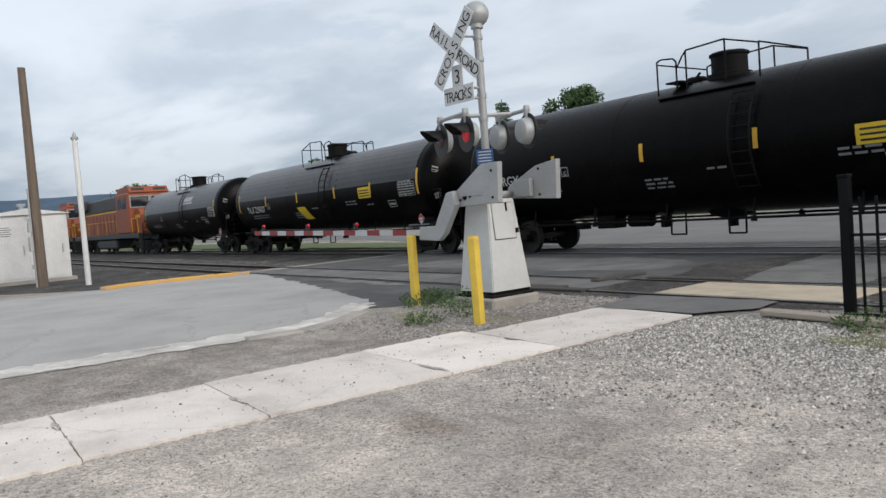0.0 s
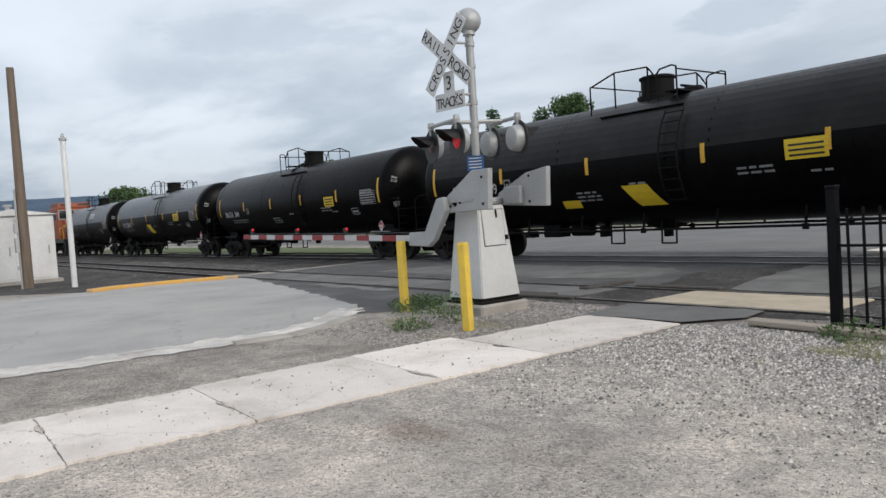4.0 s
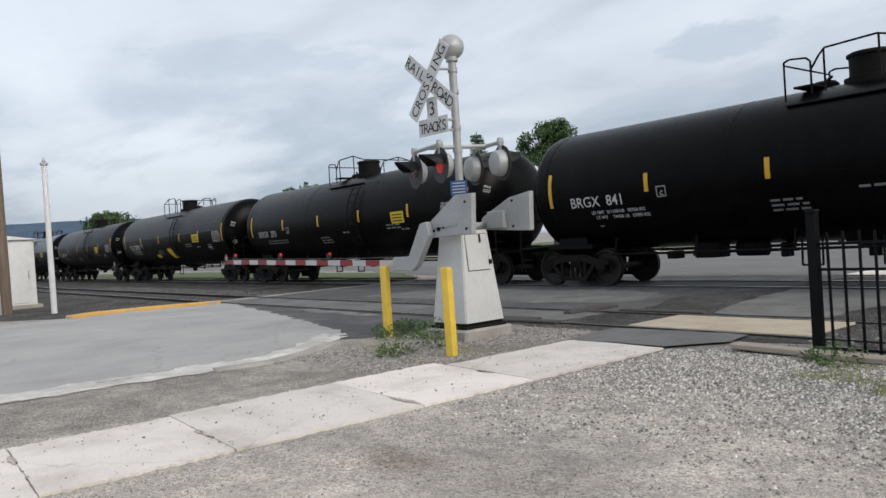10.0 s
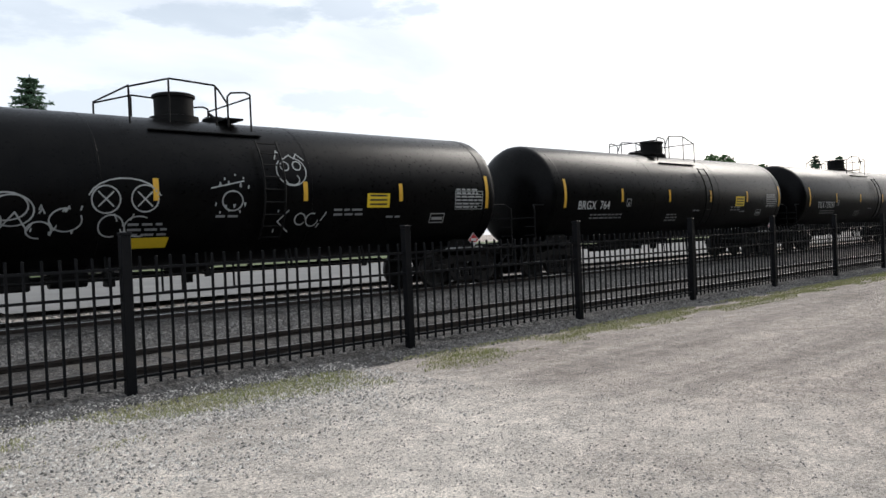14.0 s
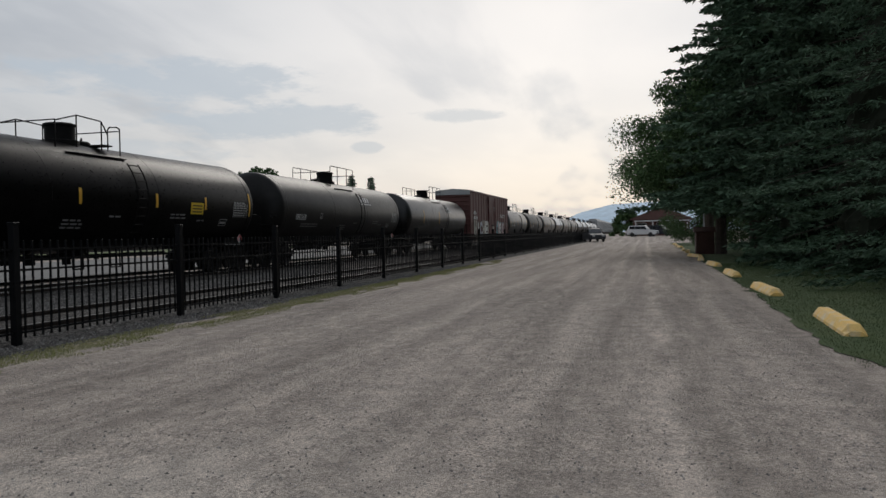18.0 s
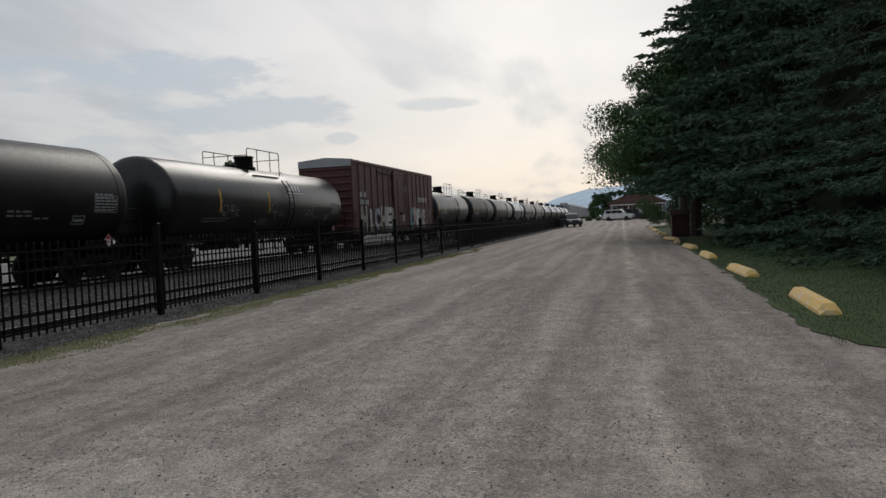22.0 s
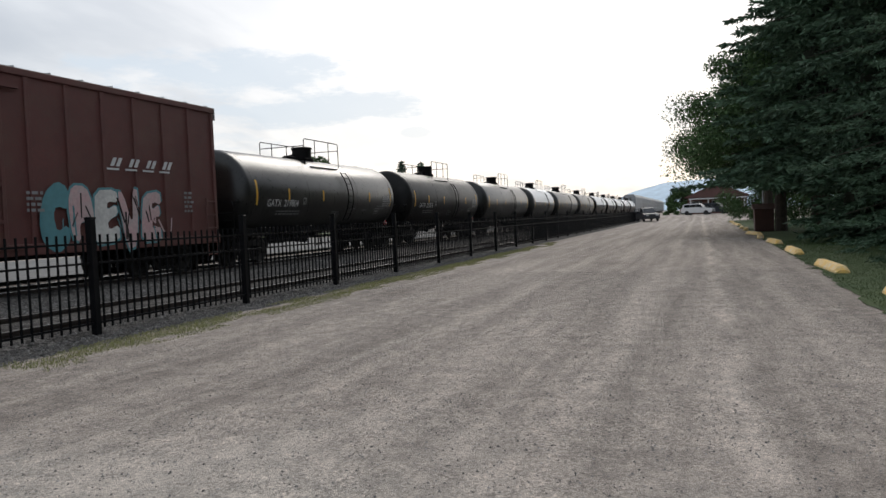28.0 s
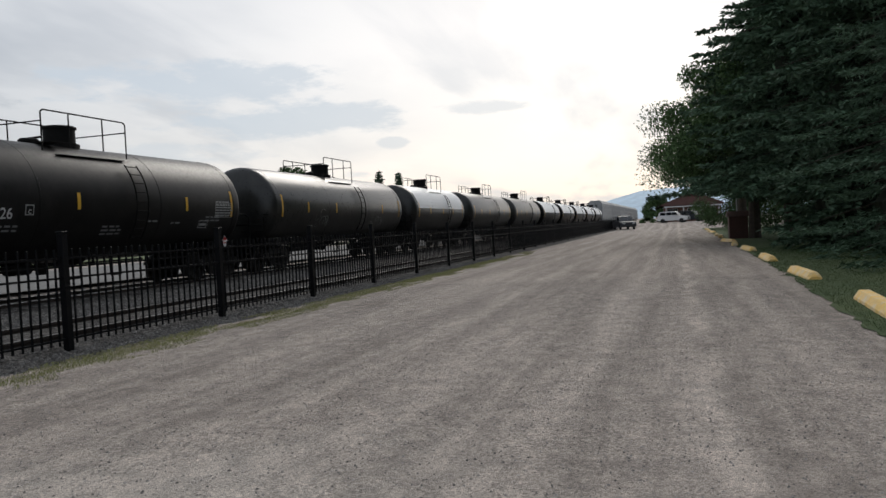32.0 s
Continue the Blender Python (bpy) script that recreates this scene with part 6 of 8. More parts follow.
def locomotive():
    """A six-axle road engine, its cab towards the train."""
    L = 21.2
    car = thing("locomotive", None, "orange and black six-axle diesel locomotive", "locomotive")
    bm = bmesh.new()
    box(bm, (0.4, -1.5, 1.1), (L - 0.4, 1.5, 1.45), 0.03)
    box(bm, (8.2, -1.35, 0.35), (14.2, 1.35, 1.1), 0.12)
    part("frame", bm, M["loco_black"], car)
    bm = bmesh.new()
    box(bm, (0.9, -0.95, 1.45), (15.6, 0.95, 3.2), 0.06)
    hood = part("engine_hood", bm, M["loco_orange"], car)
    bm = bmesh.new()
    box(bm, (0.9, -1.0, 3.2), (15.6, 1.0, 4.35), 0.12)
    box(bm, (1.2, -1.5, 3.55), (4.2, 1.5, 4.45), 0.1)
    part("upper_hood", bm, M["loco_black"], hood)
    bm = bmesh.new()
    for k in range(9):
        x = 4.8 + k * 1.15
        box(bm, (x, -0.99, 1.7), (x + 0.95, -0.955, 3.0), 0.01)
    part("hood_door", bm, M["loco_orange"], hood)
    bm = bmesh.new()
    box(bm, (0.9, -0.975, 3.14), (15.6, 0.975, 3.26))
    part("stripe", bm, M["loco_yellow"], hood)
    bm = bmesh.new()
    box(bm, (15.6, -1.52, 1.45), (18.9, 1.52, 4.3), 0.08)
    plate(bm, [(15.5, 4.3), (18.98, 4.3), (18.6, 4.72), (15.7, 4.72)], 2.7, Matrix.Translation((0, -1.35, 0)))
    cab = part("cab", bm, M["loco_orange"], car)
    bm = bmesh.new()
    for x in (16.1, 17.4):
        box(bm, (x, -1.545, 3.2), (x + 0.95, -1.51, 3.95), 0.03)
    box(bm, (18.88, -1.32, 3.3), (18.93, -0.1, 4.0), 0.03)
    box(bm, (18.88, 0.1, 3.3), (18.93, 1.32, 4.0), 0.03)
    part("cab_window", bm, M["glass"], cab)
    for y in (-0.75, 0.75):
        bm = bmesh.new()
        box(bm, (18.72, y - 0.42, 4.4), (18.86, y + 0.42, 4.62), 0.01)
        part("number_board", bm, M["loco_black"], cab, "dark number board")
    bm = bmesh.new()
    for x0, z0, x1, z1 in ((-1.4, 3.22, 1.4, 3.3), (-1.4, 4.0, 1.4, 4.08), (-1.4, 3.3, -1.32, 4.0), (1.32, 3.3, 1.4, 4.0), (-0.1, 3.3, 0.1, 4.0)):
        box(bm, (18.88, x0, z0), (18.96, x1, z1))
    part("window_frame", bm, M["grey_tank"], cab, "pale window frame")
    bm = bmesh.new()
    plate(bm, [(18.9, 1.45), (20.3, 1.45), (20.3, 2.7), (19.9, 3.1), (18.9, 3.1)], 2.2, Matrix.Translation((0, -1.1, 0)))
    nose = part("nose", bm, M["loco_orange"], car)
    bm = bmesh.new()
    box(bm, (20.3, -0.9, 2.0), (20.32, 0.9, 2.3))
    box(bm, (18.9, -1.12, 2.5), (20.2, -1.105, 2.72))
    part("nose_stripe", bm, M["loco_yellow"], nose)
    bm = bmesh.new()
    for x in (0.5, 3, 6, 9, 12, 15, 19.2, 20.6):
        rod(bm, (x, -1.45, 1.45), (x, -1.45, 2.45), 0.02)
    pipe(bm, [(0.5, -1.45, 2.45), (15, -1.45, 2.45)], 0.02)
    pipe(bm, [(19.2, -1.45, 2.45), (20.6, -1.45, 2.45), (20.75, -1.45, 1.5)], 0.02)
    part("handrail", bm, M["loco_yellow"], car)
    bm = bmesh.new()
    for k in range(4):
        box(bm, (20.3, -1.5, 0.5 + k * 0.28), (20.7, -1.05, 0.54 + k * 0.28))
    box(bm, (20.72, -1.45, 0.2), (20.85, 1.45, 1.1), 0.03)
    part("step", bm, M["loco_black"], car)
    for x in (3.6, 18.0):
        t = truck(car, x)
        w = part("wheelset", wheelset_mesh(), M["wheel_steel"], t, m=pose(1.9, 0, 0.457), smooth=True)
        w["turns"] = 1
    coupler(car, 0.25, -1)
    coupler(car, L - 0.25, 1)
    return car


# distance along the train at two seconds, and what stands there
TRAIN = []


def add(car, front, length):
    TRAIN.append((car, front, length))


B, T = 17.7, 18.4        # the two usual lengths over the couplers
LONG = "black tank car with yellow reflector strips and white stencils"


def tank(front, L, mark, label=LONG, mat="black_tank", **more):
    more.setdefault("flip", -1 if mark[:1] == "T" else 1)
    more.setdefault("yellow", [(L - 5.35, 0.72, 2.04, 0.38, 0.0)])
    add(tank_car("tank_car", L, label, mat, mark, **more), front, L)
    return front + L


g = -11.7
tank(g - B, B, "BRGX  340")
# light_top on these two paints reflected sky onto the upper half
tank(g - B - T, T, "TILX 729007", "black tank car with painted top sheen and yellow panels", light_top="worn_sheen_tank", yellow=[(T - 5.35, 0.85, 2.08, 0.4, 0.0), (8.2, 0.75, 1.4, 0.6, -0.35)])
tank(g - B - T - 16.0, 16.0, "", "grey-topped black tank car behind the locomotive", light_top="worn_sheen_tank", stripes=(1.75, 14.2), emblem=True, yellow=None)
nose = g - B - T - 16.0
add(locomotive(), nose - 21.2, 21.2)
add(copy_thing(TRAIN[-1][0], pose(0, 0, 0)), nose - 42.5, 21.2)
# the paler top here is painted sheen as well
x = tank(g, T, "TILX 729009", "black tank car with painted top sheen and yellow slanted panel", light_top="dusty_sheen_tank", yellow=[(T - 5.35, 0.85, 2.08, 0.4, 0.0), (9.3, 0.75, 1.25, 0.6, -0.35), (6.9, 0.6, 1.3, 0.25, 0.02)], limits=("LD LMT  201300 LB   91300 KG", "LT WT     64700 LB   28400 KG"))
x = tank(x, B, "BRGX  295")
x = tank(x, B, "BRGX  841", yellow=[(B - 5.9, 0.85, 1.95, 0.5, 0.06)], limits=("LD LMT  211100 LB   95750 KG", "LT WT     74900 LB   33950 KG"))
x = tank(x, B, "BRGX  372")
x = tank(x, T, "TILX 729339", "black tank car with pale scrawled graffiti along its side", yellow=[(T - 5.5, 0.66, 2.05, 0.33, 0.0), (7.5, 0.8, 1.2, 0.26, 0.02)], art=True, flip=-1)
x = tank(x, B, "BRGX  764")
x = tank(x, T, "TILX 729235")
x = tank(x, 17.8, "880658", "dusty black tank car with faded marks", "dusty_sheen_tank", emblem=True, wide=True, stripes=(), yellow=None)
x = tank(x, 17.9, "", "black tank car with scrawled graffiti and faint numbers", "worn_sheen_tank", wide=True, stripes=(4.2, 8.2), tags=3, yellow=None, emblem=True)
add(box_car(19.5), x, 19.5)
x += 19.5
for k, (l, look_, lab, top_, tg) in enumerate(((15.3, "worn_sheen_tank", "older short black tank car with faint numbers", None, 0), (15.2, "dusty_sheen_tank", "older short black tank car with faint numbers", None, 0), (16.3, "worn_sheen_tank", "weathered black tank car with white scrawl on its side", None, 2),
                                       (13.0, "worn_sheen_tank", "black tank car with silver-white upper jacket", "white_jacket", 0), (16.2, "worn_sheen_tank", "dusty dark tank car with few marks", None, 0), (16.2, "worn_sheen_tank", "plain dark tank car with few marks", None, 0))):
    x = tank(x, l, ("GATX  219804", "GATX  225326", "", "", "", "")[k], lab, look_, stripes=(1.75, 3.9, 6.6, l - 4.2, l - 1.75), light_top=top_, tags=tg, detail=k < 2, yellow=None, wide=True)
white = tank_car("tank_car", 15.4, "tank car with bright white upper jacket", "black_tank", "", stripes=(1.75, 13.6), light_top="white_jacket", detail=False)
for k in range(5):
    add(white if k == 0 else copy_thing(white, pose(0, 0, 0)), x, 15.4)
    x += 15.4
rack = auto_rack(27.4)
for k in range(6):
    add(rack if k == 0 else copy_thing(rack, pose(0, 0, 0)), x, 27.4)
    x += 27.4

# how far the train has gone since two seconds
RUN = [(0.0, -9.6), (2.0, 0.0), (4.0, 9.9), (6.5, 22.45), (8.0, 30.3), (9.0, 35.15), (11.0, 45.85), (12.3, 52.65), (13.0, 56.70), (13.6, 60.1), (14.2, 63.5), (15.0, 68.1), (17.5, 82.5), (19.0, 91.15), (23.0, 115.5), (26.5, 137.6), (28.0, 147.2), (30.5, 163.9), (32.0, 174.3)]


def motions():
    for car, front, length in TRAIN:
        walk(car, [(t, pose(front - d, TRACK_TRAIN, RAIL)) for t, d in RUN])
    # the wheels roll on the same run: a key for every fifteenth of a second
    ts = [k / 15 for k in range(481)]
    run = np.interp(ts, [r[0] for r in RUN], [r[1] for r in RUN])
    keyed = {}
    for ob in list(scene.objects):
        if "turns" in ob:
            at = tuple(round(v, 3) for v in ob.location)
            if at not in keyed:
                x_, y_, z_ = at
                walk(ob, [(t, pose(x_, y_, z_, 0, -math.degrees(d / 0.457) % 360, 0)) for t, d in zip(ts, run)])
                keyed[at] = ob
            else:
                src = keyed[at].animation_data
                ob.rotation_mode = "QUATERNION"
                ob.animation_data_create()
                ob.animation_data.action = src.action
                ob.animation_data.action_slot = src.action_slot

# ---- fence ----
FENCE_Y, FENCE_X0, SPAN = 8.07, -4.75, 3.66


def fence():
    f = thing("fence", pose(0, FENCE_Y, 0), "black steel picket fence with square posts beside the track", "fence")
    bm = bmesh.new()
    box(bm, (-0.05, -0.05, -0.02), (0.05, 0.05, 1.60), 0.006)
    box(bm, (-0.056, -0.056, 1.60), (0.056, 0.056, 1.635), 0.006)
    post = part("post", bm, M["fence"], f, m=pose(FENCE_X0, 0, 0))
    bm = bmesh.new()
    box(bm, (-0.0125, -0.0125, 0.09), (0.0125, 0.0125, 1.39), 0.003)
    picket = rail = None
    spare = bmesh.new()
    rng = random.Random(8)
    for k in range(36):
        x = FENCE_X0 + SPAN * k
        if k:
            again(post, "post", f, pose(x, 0, rise(x) if x > 50 else 0, 0, rng.uniform(-0.4, 0.4), 0))
        if k == 35:
            break
        for z in (0.17, 1.0, 1.27):
            if rail is None:
                br = bmesh.new()
                box(br, (0.05, -0.018, -0.014), (SPAN - 0.05, 0.018, 0.014))
                rail = part("rail", br, M["fence"], f, m=pose(x, 0, z))
            else:
                again(rail, "rail", f, pose(x, 0, z + (rise(x) if x > 50 else 0)))
        n = 24
        for j in range(1, n):
            c = x + SPAN * j / n
            if k < 12:
                m = pose(c, 0, rng.uniform(-0.006, 0.006), rng.uniform(-0.3, 0.3), rng.uniform(-0.5, 0.5), 0)
                if picket is None:
                    picket = part("picket", bm, M["fence"], f, m=m)
                else:
                    again(picket, "picket", f, m)
            else:
                box(spare, (c - 0.0125, -0.0125, 0.09), (c + 0.0125, 0.0125, 1.39))
    tagged(part("far_pickets", spare, M["fence"], f), kind="stuff")


fence()

# boards along the foot of the fence
for k, (x, l, dy, tz) in enumerate(((-5.55, 2.3, -0.30, 0.21), (-4.75, 3.4, -0.42, 0.20), (-1.35, 2.6, -0.12, 0.09))):
    bm = bmesh.new()
    box(bm, (0, -0.09, -0.03), (l, 0.09, 0.035), 0.012)
    tagged(part("timber", bm, M["weathered_wood"], m=pose(x, FENCE_Y + dy, tz - 0.03, 0, (1.0, 1.2, 1.0)[k], (-2.5, 3.0, -1.0)[k])), "weathered grey timber lying at the fence foot", "timber", "timbers by the fence")


# ---- crossing signal ----
def sign_board(parent, name, w, h, m, texts, mat="sign_white", label=""):
    bm = bmesh.new()
    box(bm, (-w / 2, 0, -h / 2), (w / 2, 0.012, h / 2), 0.003)
    b = part(name, bm, M[mat], parent, label, m)
    for txt, x, z, size, spread in texts:
        n = len(txt)
        for k, ch in enumerate(txt):
            if ch == " ":
                continue
            t = letters(ch, size)
            wide = max(v.co.x for v in t.verts)
            for v in t.verts:
                v.co = Vector((v.co.x - wide / 2 + x + (k - (n - 1) / 2) * spread, -0.004, v.co.z + z - size / 2))
            part("letter", t, M["sign_black"], b)
    return b


def signal():
    s = thing("crossing_signal", pose(-9.5, 7.27, LEFT), "silver railroad crossing signal with crossbuck, red lights and lowered gate", "crossing signal")
    bm = bmesh.new()
    box(bm, (-0.46, -0.46, -0.1), (0.46, 0.46, 0.15), 0.03)
    part("plinth", bm, M["old_concrete"], s, "weathered concrete foot")
    # bolted base; its near-black colour also paints the shaded gap below the pedestal
    bm = bmesh.new()
    box(bm, (-0.40, -0.40, 0.14), (0.40, 0.40, 0.19), 0.01)
    for x in (-0.34, 0.34):
        for y in (-0.34, 0.34):
            rod(bm, (x, y, 0.14), (x, y, 0.27), 0.022)
    box(bm, (-0.35, -0.35, 0.19), (0.35, 0.35, 0.235), 0.01)
    part("base_plate", bm, M["truck_iron"], s, "steel base with anchor bolts, near-black for the gap's shade")
    bm = bmesh.new()
    lo, hi = (0.38, 0.37), (0.255, 0.25)
    vs = [bm.verts.new((sx * a[0], sy * a[1], z)) for a, z in ((lo, 0.235), (hi, 1.56)) for sx, sy in ((-1, -1), (1, -1), (1, 1), (-1, 1))]
    for q in ((0, 1, 5, 4), (1, 2, 6, 5), (2, 3, 7, 6), (3, 0, 4, 7), (4, 5, 6, 7)):
        bm.faces.new([vs[k] for k in q])
    bmesh.ops.bevel(bm, geom=bm.edges[:], offset=0.015, segments=2, affect="EDGES")
    ped = part("pedestal", bm, M["silver_paint"], s, "tapered silver mechanism housing")
    # the access door on the east face, with its dark gasket
    tilt = math.degrees(math.atan2(lo[0] - hi[0], 1.23))
    m = pose(0.336, 0, 1.0, 0, -tilt, 0)
    for nm, grow, thick, mat in (("door_gasket", 0.012, 0.006, "black_paint"), ("access_door", 0.0, 0.016, "silver_paint")):
        bm = bmesh.new()
        box(bm, (0, -0.2 - grow, -0.02 - grow), (thick, 0.2 + grow, 0.5 + grow), 0.004)
        part(nm, bm, M[mat], ped, m=m @ pose(-0.03, 0, 0))
    bm = bmesh.new()
    rod(bm, (0, 0.06, 0.38), (0, 0.06, 0.5), 0.012)
    box(bm, (-0.01, 0.19, 0.05), (0.02, 0.23, 0.12))
    part("door_latch", bm, M["truck_iron"], ped, m=m)
    bm = bmesh.new()
    rod(bm, (0, 0, 1.55), (0, 0, 4.14), 0.06, seg=14)
    for z in (2.0, 2.72, 3.05, 3.58, 3.9):
        rod(bm, (0, 0, z), (0, 0, z + 0.06), 0.073, seg=14)
    rod(bm, (0, 0, 4.06), (0, 0, 4.14), 0.09, seg=14)
    part("mast", bm, M["galvanised"], s, smooth=True)
    bm = bmesh.new()
    spin(bm, [(0, -0.10), (0.15, -0.09), (0.185, -0.03), (0.19, 0.02), (0.15, 0.09), (0.06, 0.14), (0, 0.15)], 20, pose(0, 0, 4.27, 90, 0, 50))
    part("bell", bm, M["galvanised"], s, "round warning bell", smooth=True)
    f = pose(0, 0, 0, 0, 0, FACE)
    turned = pose(0, 0, 0, 0, 0, -13)
    cross = f @ pose(-0.13, -0.36, 3.76)
    sign_board(s, "crossbuck_board", 1.26, 0.23, cross @ pose(0, -0.02, 0, 0, -50, 0), [("CROSSING", 0, 0, 0.155, 0.146)], label="white board lettered CROSSING")
    sign_board(s, "crossbuck_board", 1.26, 0.23, cross @ pose(0, 0, 0, 0, 40, 0), [("RAIL", -0.37, 0, 0.155, 0.128), ("ROAD", 0.37, 0, 0.155, 0.128)], label="white board lettered RAIL ROAD")
    tr = f @ pose(-0.17, -0.30, 3.12)
    sign_board(s, "track_sign", 0.66, 0.25, tr, [("TRACKS", 0, -0.01, 0.155, 0.1)], label="white sign lettered 3 TRACKS")
    sign_board(s, "track_sign", 0.24, 0.30, tr @ pose(0, 0.0, 0.277), [("3", 0, -0.01, 0.21, 0.1)])
    bm = bmesh.new()
    for z, x in ((3.95, 0.0), (3.6, 0.05), (3.2, 0.1), (3.05, 0.1)):
        rod(bm, f @ Vector((x - 0.1, -0.33, z)), Vector((0, 0, z)), 0.02)
    part("sign_bracket", bm, M["galvanised"], s)
    # two pairs of lamps on arms before and behind the mast
    for side in (1, -1):
        cy = -0.44 * side
        bm = bmesh.new()
        reach = 0.48 if side > 0 else 0.40
        a, b_ = Vector((-reach - 0.1 * side, cy, 2.80)), Vector((0.40 - 0.1 * side, cy, 2.80))
        pipe(bm, [a, b_], 0.03, 8)
        pipe(bm, [Vector((-0.1 * side, cy, 2.80)), Vector((0, 0, 2.80))], 0.03, 8)
        for e in (a, b_):
            spin(bm, [(0.045, -0.06), (0.055, 0), (0.045, 0.06), (0, 0.07)], 8, Matrix.Translation(e))
            rod(bm, e, e - Vector((0, 0, 0.14)), 0.032)
        part("light_arm", bm, M["galvanised"], s, m=turned)
        for k, x in enumerate((-reach, 0.40)):
            m = turned @ pose(x - 0.1 * side, cy, 2.50, 0, 0, 0 if side > 0 else 180)
            bm = bmesh.new()
            spin(bm, [(0.0, 0.15), (0.12, 0.145), (0.165, 0.12), (0.192, 0.05), (0.195, 0.0), (0.0, 0.0)], 20, pose(0, 0, 0, -90, 0, 0))
            lamp = part("signal_lamp", bm, M["galvanised"], s, "silver lamp housing", m, smooth=True)
            bm = bmesh.new()
            spin(bm, [(0.0, 0.0), (0.255, 0.0), (0.255, 0.012), (0.0, 0.012)], 24, pose(0, 0, 0, 90, 0, 0))
            part("backing_disc", bm, M["black_paint"], lamp, "black round target")
            bm = bmesh.new()
            n = 12
            rows = []
            for y, r in ((-0.012, 0.165), (-0.33, 0.16)):
                rows.append([bm.verts.new((r * math.cos(a), y + (0 if abs(y) < 0.1 else 0.2 * (1 - max(math.sin(a), 0))), r * math.sin(a))) for a in [radians(2) + radians(176) * j / n for j in range(n + 1)]])
            for j in range(n):
                bm.faces.new((rows[0][j], rows[0][j + 1], rows[1][j + 1], rows[1][j]))
            bmesh.ops.solidify(bm, geom=bm.faces[:], thickness=0.006)
            part("visor", bm, M["black_paint"], lamp)
            bm = bmesh.new()
            spin(bm, [(0.115, 0.0), (0.08, 0.02), (0.0, 0.03)], 18, pose(0, -0.014, 0, 90, 0, 0))
            part("lens", bm, M["red_glow"] if (k == 1 and side > 0) else M["dark_lens"], lamp, "red lens")
    bm = bmesh.new()
    box(bm, (-0.13, -0.085, 2.08), (0.12, -0.075, 2.30), 0.003)
    plaque = part("notice_plate", bm, M["sign_blue"], s, "small blue notice plate", pose(0, 0, 0, 0, 0, 40))
    bm = bmesh.new()
    for k in range(4):
        box(bm, (-0.10, -0.088, 2.12 + k * 0.045), (0.09, -0.0855, 2.135 + k * 0.045))
    part("notice_lines", bm, M["white_mark"], plaque)
    # gate: two counterweight plates, the bent bracket, the striped arm
    gate_z = 1.13
    for y, pts in ((-0.46, [(-0.30, 1.48), (0.72, 1.50), (0.76, 2.06), (0.40, 2.06), (-0.22, 1.70)]), (0.44, [(-0.12, 1.56), (0.95, 1.50), (0.98, 2.06), (0.55, 2.0), (-0.05, 1.74)])):
        bm = bmesh.new()
        plate(bm, pts, 0.09)
        bmesh.ops.bevel(bm, geom=bm.edges[:], offset=0.008, segments=1, affect="EDGES")
        cw = part("counterweight", bm, M["galvanised"], s, "flat steel counterweight plate", pose(0, y, 0))
        bm = bmesh.new()
        for x, z in ((-0.1, 1.58), (0.0, 1.62), (0.12, 1.62), (0.62, 1.58), (0.62, 1.95)):
            rod(bm, (x, -0.012, z), (x, 0.01, z), 0.02, seg=6)
        part("bolts", bm, M["truck_iron"], cw)
    bm = bmesh.new()
    rod(bm, (0.0, -0.46, 1.62), (0.0, 0.53, 1.62), 0.055)
    box(bm, (-0.12, -0.475, 1.63), (0.42, -0.462, 1.66))
    box(bm, (0.15, 0.36, 1.56), (0.5, 0.44, 1.82), 0.01)
    part("gate_shaft", bm, M["galvanised"], s)
    bm = bmesh.new()
    plate(bm, [(-0.16, 1.72), (-0.32, 1.70), (-0.62, 1.22), (-1.05, 1.22), (-1.08, 1.02), (-0.58, 1.0), (-0.42, 1.1), (-0.10, 1.52)], 0.10, pose(0, -0.56, 0))
    bmesh.ops.bevel(bm, geom=bm.edges[:], offset=0.012, segments=1, affect="EDGES")
    part("gate_bracket", bm, M["galvanised"], s, "bent steel gate bracket")
    tip = pose(-1.06, 0, gate_z, 0, 1.1, 0)
    for k in range(16):
        bm = bmesh.new()
        x = -k * 0.40
        box(bm, (x - 0.40, -0.53, -0.045), (x, -0.49, 0.045), 0.0, tip)
        part("gate_stripe", bm, M["gate_white" if k % 2 == 0 else "gate_red"], s)
    for x in (-2.0, -3.85, -5.95):
        bm = bmesh.new()
        box(bm, (x - 0.05, -0.55, 0.06), (x + 0.05, -0.47, 0.085), 0.0, tip)
        rod(bm, tip @ Vector((x, -0.51, 0.08)), tip @ Vector((x, -0.51, 0.17)), 0.04)
        lampb = part("gate_lamp", bm, M["black_paint"], s)
        bm = bmesh.new()
        spin(bm, [(0.032, 0.0), (0.025, 0.02), (0, 0.025)], 10, tip @ pose(x + 0.045, -0.51, 0.15, 0, 90, 0))
        part("gate_lens", bm, M["red_glow"], lampb, "small red gate light", smooth=True)
    bm = bmesh.new()
    pipe(bm, [tip @ Vector((0.1, -0.5, 0.09)), tip @ Vector((-2.0, -0.5, 0.07)), tip @ Vector((-3.85, -0.5, 0.07)), tip @ Vector((-5.95, -0.5, 0.07))], 0.008, 5)
    part("gate_cable", bm, M["wire"], s)
    return s


FACE = 2
signal()


